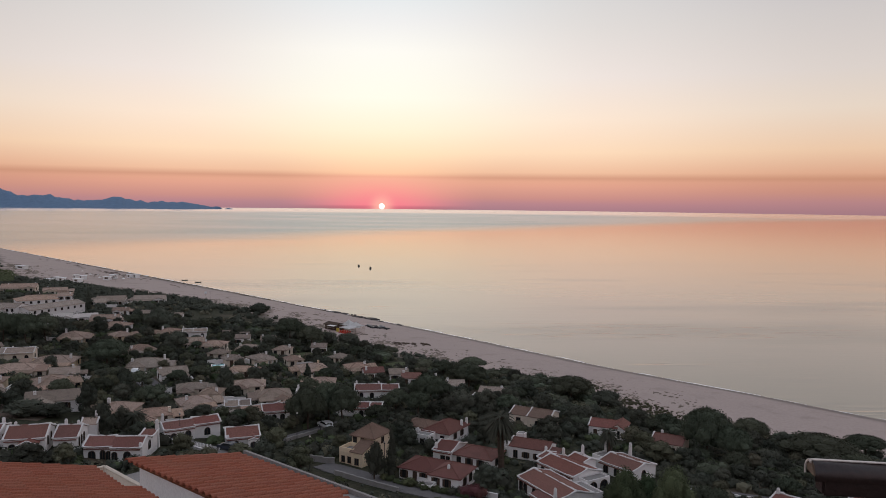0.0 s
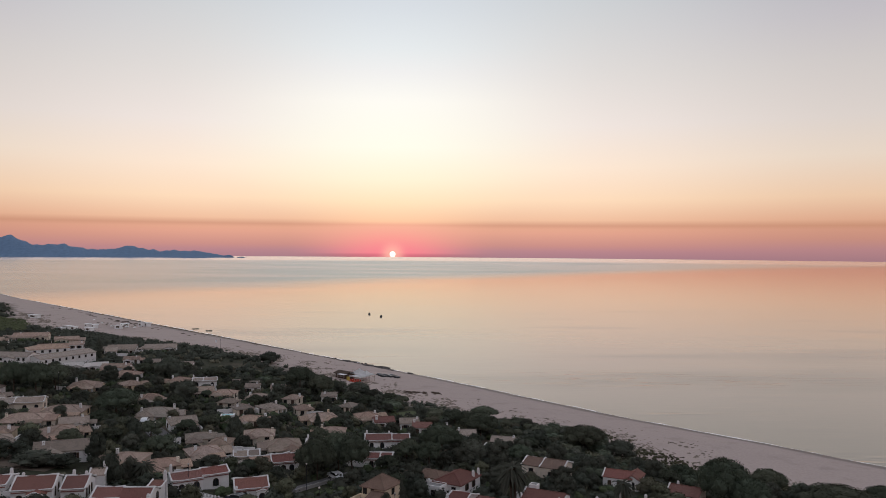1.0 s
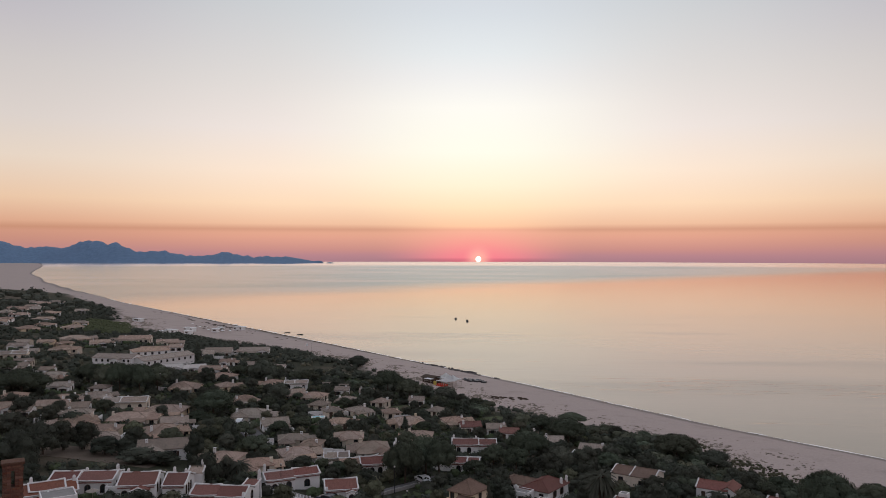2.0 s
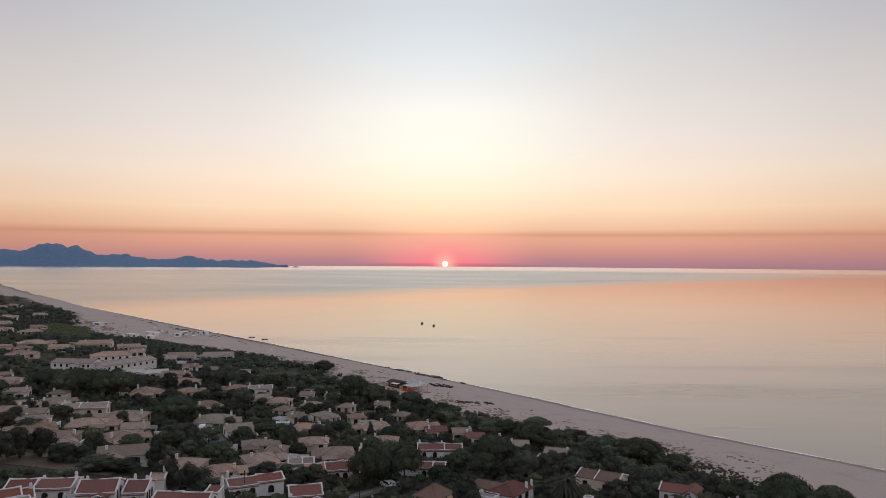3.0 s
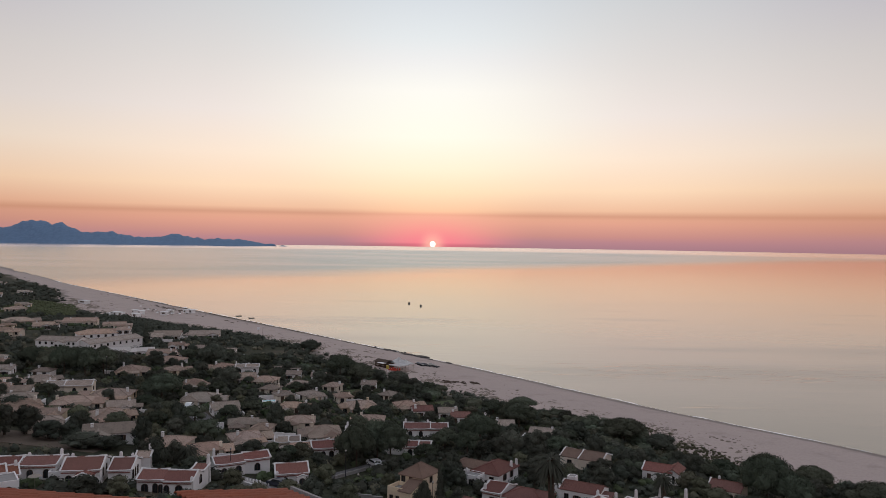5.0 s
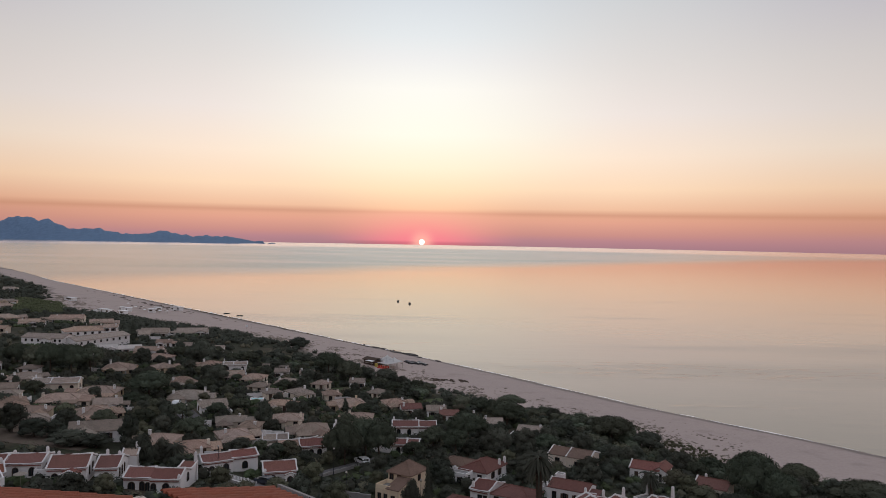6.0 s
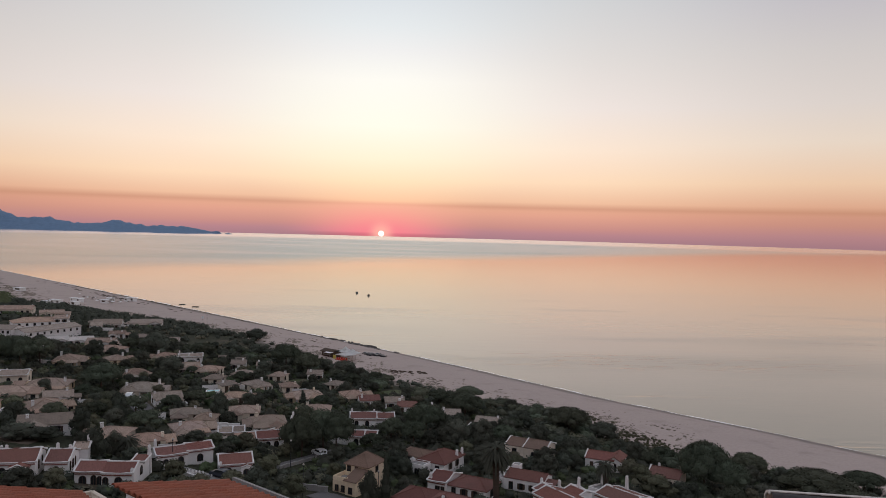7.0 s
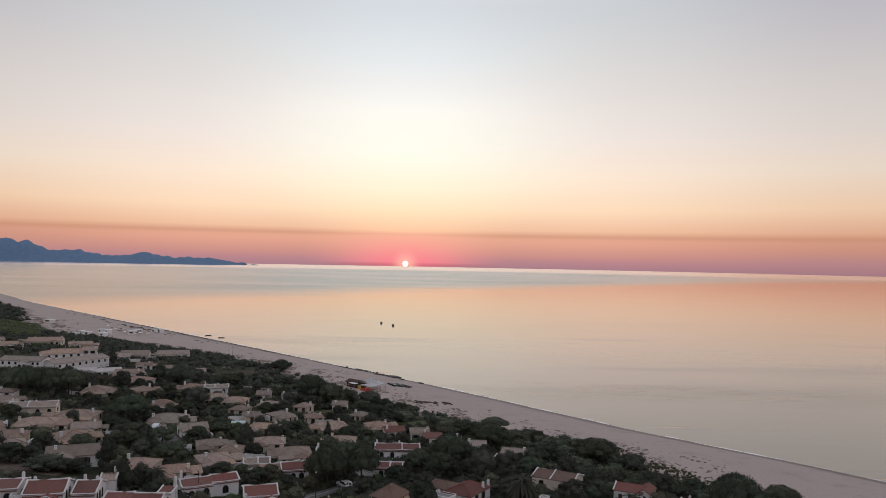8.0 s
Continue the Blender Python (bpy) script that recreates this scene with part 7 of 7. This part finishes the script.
def lump(name, x, y, w, d, h, mat, label, category, group, seed):
    bm = bmesh.new()
    bmesh.ops.create_icosphere(bm, subdivisions=2, radius=1)
    for v in bm.verts:
        k = 1 + 0.45 * noise.noise(v.co * 1.5 + Vector((seed * 3.1, 0, 0)))
        v.co = Vector((v.co.x * w * k, v.co.y * d * k, max(v.co.z, -0.4) * h * k))
    ob = new(name, mesh_of(name, bm, mat))
    ob.matrix_world = pose(x, y, ground_z(x, y) + h * 0.1, 0, 0, 135 + seed * 17 % 30)
    tagged(ob, label, category, group)


for k in range(34):
    y = rng.choice((rng.gauss(387, 7), rng.gauss(372, 3), rng.uniform(345, 400)))
    x = shore_x(y) - rng.uniform(-2.0, 3.5)
    lump("shore_rock", x, y, rng.choice((0.5, 0.9, 1.6, 2.6)) * rng.uniform(0.7, 1.2), rng.uniform(0.4, 1.2), rng.uniform(0.15, 0.7), stone_dark, "dark wet rock at the water's edge", "rock", "rocks at the water's edge", k)
for k in range(150):
    y = rng.choice((rng.uniform(255, 300), rng.gauss(275, 6), rng.uniform(185, 240), rng.gauss(205, 7), rng.gauss(340, 6), rng.gauss(352, 5)))
    x = shore_x(y) - (float(np.interp(y, VEG_Y, VEG_S)) - abs(rng.gauss(0, 6))) / 0.72
    lump("seaweed_mat", x, y, rng.choice((0.15, 0.25, 0.45, 0.9)) * rng.uniform(0.6, 1.2), rng.uniform(0.08, 0.25), rng.uniform(0.05, 0.14), weed, "low brown heap of dry seaweed on sand", "seaweed", "seaweed heaps on the beach", k + 50)
for k in range(60):
    y = rng.choice((rng.uniform(538, 588), rng.gauss(566, 10), rng.uniform(480, 700)))
    x = shore_x(y) - rng.uniform(10, 19) / 0.72
    lump("seaweed_mat", x, y, rng.choice((0.8, 1.6, 3.0)) * rng.uniform(0.7, 1.2), rng.uniform(0.4, 0.9), rng.uniform(0.12, 0.35), weed, "low brown heap of dry seaweed on sand", "seaweed", "seaweed heaps on the beach", k + 400)
for k in range(26):
    x, y = -11.7 + rng.uniform(-7, 7), 296 + rng.gauss(0, 1.8)
    lump("seaweed_mat", x, y, rng.uniform(0.5, 1.3), rng.uniform(0.3, 0.7), rng.uniform(0.15, 0.4), weed, "low brown heap of dry seaweed on sand", "seaweed", "seaweed heaps on the beach", k + 700)
for k in range(9):
    x = -29.5 + 2.9 * (k % 3) - 1.6 * (k // 3) + rng.uniform(-0.4, 0.4)
    y = 336.5 - 0.6 * (k % 3) + 2.6 * (k // 3) + rng.uniform(-0.4, 0.4)
    root = thing("pedal_boat", x, y, ground_z(x, y), 64 + rng.uniform(-10, 10), "dark pedal boat pulled up on sand", "pedal boat", "pedal boats on the beach")
    for sy in (-0.6, 0.6):
        part("float", bevelled(boxed(-1.5, 1.5, sy - 0.25, sy + 0.25, 0.0, 0.45), 0.1), dark_metal, root)
    part("seat", bevelled(boxed(-0.6, 0.3, -0.7, 0.7, 0.45, 0.75), 0.08), paint_grey, root)


def wrack_line():
    """Brown weed washed up in a broken ragged line along the far water's edge."""
    rng = random.Random(77)
    verts, faces = [], []
    for k in range(1500):
        y = rng.uniform(395, 760)
        thick = 0.4 + 1.6 * max(0.0, noise.noise((y / 22, 3, 1)) + 0.25)
        if rng.random() > thick:
            continue
        x = shore_x(y) - (0.5 + abs(rng.gauss(0, 1.2)) * thick) / 0.72
        z, n, i = ground_z(x, y), 7, len(verts)
        r = rng.uniform(0.4, 1.1)
        turn = 2.36 + rng.uniform(-0.3, 0.3)
        verts.append((x, y, z + rng.uniform(0.08, 0.2)))
        for j in range(n):
            a = math.tau * j / n
            u, v = r * 2.2 * math.cos(a) * rng.uniform(0.7, 1.3), r * 0.6 * math.sin(a) * rng.uniform(0.7, 1.3)
            verts.append((x + u * math.cos(turn) - v * math.sin(turn), y + u * math.sin(turn) + v * math.cos(turn), z - 0.12))
        faces += [(i, i + 1 + j, i + 1 + (j + 1) % n) for j in range(n)]
    me = bpy.data.meshes.new("wrack_line")
    me.from_pydata(verts, [], faces)
    me.materials.append(weed)
    tagged(new("wrack_line", me), "brown weed washed up along the water's edge", "seaweed", kind="stuff")


wrack_line()


# thin line of foam where the ripples end
def foam_line():
    verts, faces = [], []
    ys = np.arange(120, 900, 1.5)
    for y in ys:
        x = shore_x(y)
        o = 0.7 * noise.noise((y / 9, 0, 0)) + 0.35
        w = (0.25 + 0.0034 * y) * max(0.03, 0.36 + 1.1 * noise.noise((y / 5, 4, 0)) + 0.5 * noise.noise((y / 23, 9, 0)))
        verts += [(x + o, y, 0.035), (x + o + w, y + w * 0.7, 0.03)]
    for i in range(len(ys) - 1):
        faces.append((2 * i, 2 * i + 1, 2 * i + 3, 2 * i + 2))
    me = bpy.data.meshes.new("foam")
    me.from_pydata(verts, [], faces)
    me.materials.append(material("sea_foam", (0.9, 0.87, 0.86), 0.35, 1.0, 0.1, 0.1, 0.3, (0.6, 0.56, 0.54), metal=0.3))
    tagged(new("foam", me), "thin white foam line along the beach", "foam", kind="stuff")


foam_line()

# ---------------------------------------------------------------- near houses below the balcony
E_YAW = -41.0
tile_col = material("tile_bed", (0.22, 0.09, 0.05), 0.9, 5.0, 0.3, 0.3, 0.3)


def barrel_mesh():
    bm = bmesh.new()
    rows = []
    for k, (y, r, z) in enumerate(((-0.22, 0.092, 0.012), (0.22, 0.084, 0.0))):
        rows.append([bm.verts.new((r * math.cos(math.pi * i / 6), y, z + r * 0.85 * math.sin(math.pi * i / 6))) for i in range(7)])
        rows.append([bm.verts.new(((r - 0.014) * math.cos(math.pi * i / 6), y, z + (r - 0.014) * 0.85 * math.sin(math.pi * i / 6) - 0.002)) for i in range(7)])
    o0, i0, o1, i1 = rows
    for i in range(6):
        bm.faces.new((o0[i + 1], o0[i], o1[i], o1[i + 1]))
        bm.faces.new((o0[i], o0[i + 1], i0[i + 1], i0[i]))
        bm.faces.new((i1[i], i1[i + 1], o1[i + 1], o1[i]))
    return mesh_of("tile", bm, tile_clay)


barrel = barrel_mesh()


def near_house(label, corner, edge, far, width, down, length, single):
    """A white house under a sloping clay roof: corner is the far end of its cut edge, edge runs along that edge towards the hill,
    far along the far end, down is the way that the tile columns fall."""
    corner, edge, far, down = Vector(corner), Vector(edge).normalized(), Vector(far).normalized(), Vector(down).normalized()
    normal = edge.cross(far).normalized()
    if normal.z < 0:
        normal = -normal
    down = (down - normal * down.dot(normal)).normalized()
    root = thing("house", *corner, 0, label, "house", "houses below the balcony")

    def slab(lift0, lift1, inset, low=None):
        bm = bmesh.new()
        top = [edge * a + far * b for a, b in ((inset, inset), (length, inset), (length, width - inset), (inset, width - inset))]
        up = [bm.verts.new(p + normal * lift1) for p in top]
        dn = [bm.verts.new(p + normal * lift0 if low is None else Vector((p.x, p.y, low))) for p in top]
        bm.faces.new(up)
        bm.faces.new(dn[::-1])
        for i in range(4):
            bm.faces.new((up[i], dn[i], dn[(i + 1) % 4], up[(i + 1) % 4]))
        bmesh.ops.recalc_face_normals(bm, faces=bm.faces)
        return bm

    part("wall", slab(0, -0.16, 0.1, -9.0), plaster_white, root)
    roof = part("roof", slab(-0.16, -0.03, 0.0), tile_col, root)
    across = normal.cross(down).normalized()
    turn = Matrix((across, -down, normal)).transposed()
    if turn.determinant() < 0:
        turn = Matrix((-across, -down, normal)).transposed()
    rng = random.Random(int(length * 10 + width))
    pitch, step = 0.30, 0.50
    base_v = [v.co * 1.36 for v in barrel.vertices]
    base_f = [tuple(q.vertices) for q in barrel.polygons]
    basis = Matrix(((edge.dot(edge), edge.dot(far)), (edge.dot(far), far.dot(far)))).inverted()
    kept = []
    for i in range(-90, 130):
        for j in range(-60, 60):
            p = across * (i * pitch) + down * (j * step)
            q = basis @ Vector((p.dot(edge), p.dot(far)))
            if -0.05 < q.x < length and -0.06 < q.y < width + 0.03:
                kept.append((q.x, p))
    kept.sort(key=lambda k: k[0])
    rest_v, rest_f = [], []
    for k, (_, p) in enumerate(kept):
        m = Matrix.Translation(p + normal * (rng.uniform(-0.004, 0.008) - 0.02)) @ turn.to_4x4() @ pose(0, 0, 0, -0.7 + rng.uniform(-0.5, 0.5), rng.uniform(-3, 3), rng.uniform(-1.2, 1.2))
        if k < single:
            part("tile", barrel, None, roof).matrix_local = m @ Matrix.Diagonal((1.36, 1.36, 1.36, 1))
        else:
            i = len(rest_v)
            rest_v += [m @ v for v in base_v]
            rest_f += [tuple(i + j for j in f) for f in base_f]
    me = bpy.data.meshes.new("tiles")
    me.from_pydata(rest_v, [], rest_f)
    me.materials.append(tile_clay)
    tagged(part("tiles", me, None, roof), kind="stuff")
    return root


R_CORNER, R_EDGE, R_FAR = Vector((-9.09, 22.895, 49.17)), Vector((0.758, -0.652, 0.0)), Vector([0.62, 0.759, -0.201])
near_right = near_house("white plastered house with orange barrel-tile pitched roof", R_CORNER, R_EDGE, R_FAR, 3.6, R_FAR, 8.5, 300)
near_house("white plastered house with broad orange barrel-tile roof", [-10.265, 22.145, 49.17], [0.772, -0.636, 0.0], [-0.747, -0.615, 0.252], 5.85, [0.747, 0.615, -0.252], 7.5, 300)
# grey cement border and parapet along the lower edge of the tiles
bm = bmesh.new()
ends = []
for b, z in ((3.585, 0.0), (3.975, 0.0), (3.975, 0.14), (4.125, 0.14), (4.125, -8.0), (3.585, -8.0)):
    ends.append([bm.verts.new(R_EDGE * a + R_FAR * b + Vector((0, 0, z))) for a in (-0.05, 8.6)])
for i in range(6):
    bm.faces.new((ends[i][0], ends[i][1], ends[(i + 1) % 6][1], ends[(i + 1) % 6][0]))
bm.faces.new([v[0] for v in ends])
bm.faces.new([v[1] for v in ends[::-1]])
bmesh.ops.recalc_face_normals(bm, faces=bm.faces)
part("parapet", bm, grey_cement, near_right, "grey cement parapet beside the tiles")

# paved terrace and low walls beyond the alley
terrace = thing("terrace", -11.0, 25.55, 46.5, E_YAW, "paved cement terrace with low plastered walls", "terrace")
part("slab", bevelled(boxed(-3.0, 8, -2.35, 2.7, -7.0, 0.0), 0.04), grey_cement, terrace)
for (ax, ay), (bx, by) in (((-13.4, 26.85), (-12.2, 27.9)), ((-12.2, 27.9), (-9.55, 25.45))):
    L = math.hypot(bx - ax, by - ay)
    low = thing("garden_wall", (ax + bx) / 2, (ay + by) / 2, 46.5, math.degrees(math.atan2(by - ay, bx - ax)), "low pale plastered terrace wall with flat coping", "garden wall", "garden walls")
    part("wall", bevelled(boxed(-L / 2, L / 2, -0.06, 0.06, -0.5, 0.7), 0.02), plaster_beige, low)
    part("coping", bevelled(boxed(-L / 2 - 0.03, L / 2 + 0.03, -0.085, 0.085, 0.7, 0.75), 0.015), plaster_beige, low)

# chimney of brick with a slot through its head
brick_red = material("brown_brick", (0.16, 0.075, 0.05), 0.9, 4.0, 0.25, 0.3, 0.3, (0.1, 0.06, 0.045), each=0.25)
mortar = material("mortar", (0.14, 0.09, 0.07), 0.95, 6.0, 0.2, 0.3, 0.2)
stack = thing("brick_chimney", -13.55, 18.83, 51.55, 37, "brown brick chimney stack with a slot and cap slab", "chimney")
core = bmesh.new()
for b in ((-0.22, -0.04, -0.18, 0.18, -0.625, -0.21), (0.04, 0.22, -0.18, 0.18, -0.625, -0.21), (-0.22, 0.22, -0.18, 0.18, -4.0, -0.625), (-0.22, 0.22, -0.18, 0.18, -0.21, -0.05)):
    block(core, *b)
body = part("stack", core, mortar, stack)
part("cap", bevelled(boxed(-0.275, 0.275, -0.235, 0.235, -0.05, 0.02), 0.015), brick_red, stack)
brick = stored("brick", lambda: mesh_of("brick", bevelled(boxed(-0.11, 0.11, -0.05, 0.05, 0, 0.062), 0.006), brick_red))
for course in range(26):
    zc = -0.055 - 0.072 * (course + 1)
    slot = -0.64 < zc < -0.25
    off = 0.055 * (course % 2) - 0.027
    for turn, reach_y, spots, size in ((0, 0.18, (-0.135, 0.135) if slot else (-0.115 + off, 0.115 + off), 0.82 if slot else 0.95), (90, 0.22, (-0.095 - off, 0.095 - off), 0.8), (-90, 0.22, (-0.095 - off, 0.095 - off), 0.8)):
        for u in spots:
            part("brick", brick, None, body).matrix_local = pose(0, 0, 0, 0, 0, turn) @ pose(u, -reach_y + 0.035, zc) @ Matrix.Diagonal((size, 1, 1, 1))

# round clay coping on a dark beam beside the balcony
beam = thing("terrace_rail", 1.462, 3.03, 55.943, -8, "dark clay-tiled rail on a timber beam beside the balcony", "rail")
# clay darkened further: the unlit near side's shade is in this colour
dark_clay = material("dark_glazed_clay", (0.026, 0.014, 0.013), 0.32, 6.0, 0.25, 0.15, 0.3)
end_clay = material("brown_mortar", (0.20, 0.145, 0.11), 0.9, 8.0, 0.25, 0.2, 0.2)
# pale clay of the tile rims, also the painted glint on top
rim_and_glint = material("pale_clay_rim_and_glint", (0.62, 0.56, 0.52), 0.8, 8.0, 0.2, 0.2, 0.2)
for k in range(7):
    bm = bmesh.new()
    x0, x1 = 0.40 * k, 0.40 * k + 0.43
    rings = []
    for x, r in ((x0, 0.054), (x1, 0.049)):
        for rr in (r, r - 0.008):
            rings.append([bm.verts.new((x, rr * math.cos(math.pi * (i / 12 * 1.2 - 0.1)), rr * math.sin(math.pi * (i / 12 * 1.2 - 0.1)))) for i in range(13)])
    a, b, c, d = rings
    for i in range(12):
        bm.faces.new((a[i], a[i + 1], c[i + 1], c[i]))
        bm.faces.new((b[i + 1], b[i], d[i], d[i + 1]))
        bm.faces.new((c[i], c[i + 1], d[i + 1], d[i]))
    for f in bm.faces:
        f.smooth = True
    tile = part("coping_tile", bm, dark_clay, beam)
    lip = bmesh.new()
    for i in range(0, 7):
        q = [lip.verts.new((x0 + dx, rr * math.cos(math.pi * (j / 12 * 1.2 - 0.1)), rr * math.sin(math.pi * (j / 12 * 1.2 - 0.1)))) for dx, rr in ((-0.004, 0.055), (-0.004, 0.047)) for j in (i, i + 1)]
        lip.faces.new((q[0], q[1], q[3], q[2]))
    bmesh.ops.remove_doubles(lip, verts=lip.verts, dist=0.0005)
    bmesh.ops.solidify(lip, geom=list(lip.faces), thickness=0.006)
    part("tile_rim", lip, rim_and_glint, tile, "pale clay rim along the far half")
# thin pale strip added along the top as a painted glint of sky
bm = bmesh.new()
arcs = [[bm.verts.new((x, -rr * math.cos(radians(g)), rr * math.sin(radians(g)))) for rr in (0.053, 0.0565) for g in range(82, 131, 8)] for x in (-0.004, 2.83)]
n = len(arcs[0]) // 2
for i in range(n - 1):
    bm.faces.new((arcs[0][n + i], arcs[0][n + i + 1], arcs[1][n + i + 1], arcs[1][n + i]))
    bm.faces.new((arcs[0][i], arcs[1][i], arcs[1][i + 1], arcs[0][i + 1]))
for i in (0, n - 1):
    bm.faces.new((arcs[0][i], arcs[0][n + i], arcs[1][n + i], arcs[1][i]))
bmesh.ops.recalc_face_normals(bm, faces=bm.faces)
part("ridge_glint", bm, rim_and_glint, beam, "pale strip painted as sky glint on the top edge")
part("end_plug", bevelled(plate([(0.047 * math.cos(math.pi * k / 10), 0.047 * math.sin(math.pi * k / 10)) for k in range(11)], -0.004, 0.03), 0.003), end_clay, beam, "brown mortar filling the tile's end").matrix_local = pose(0.0, 0, 0.0, 0, 0, -90)
part("timber_beam", bevelled(boxed(0.03, 2.85, -0.045, 0.045, -0.075, 0.0), 0.008), dark_clay, beam)
for x in (1.6, 2.7):
    part("post", boxed(x - 0.05, x + 0.05, -0.05, 0.05, -11.6, -0.075), shutter_brown, beam)
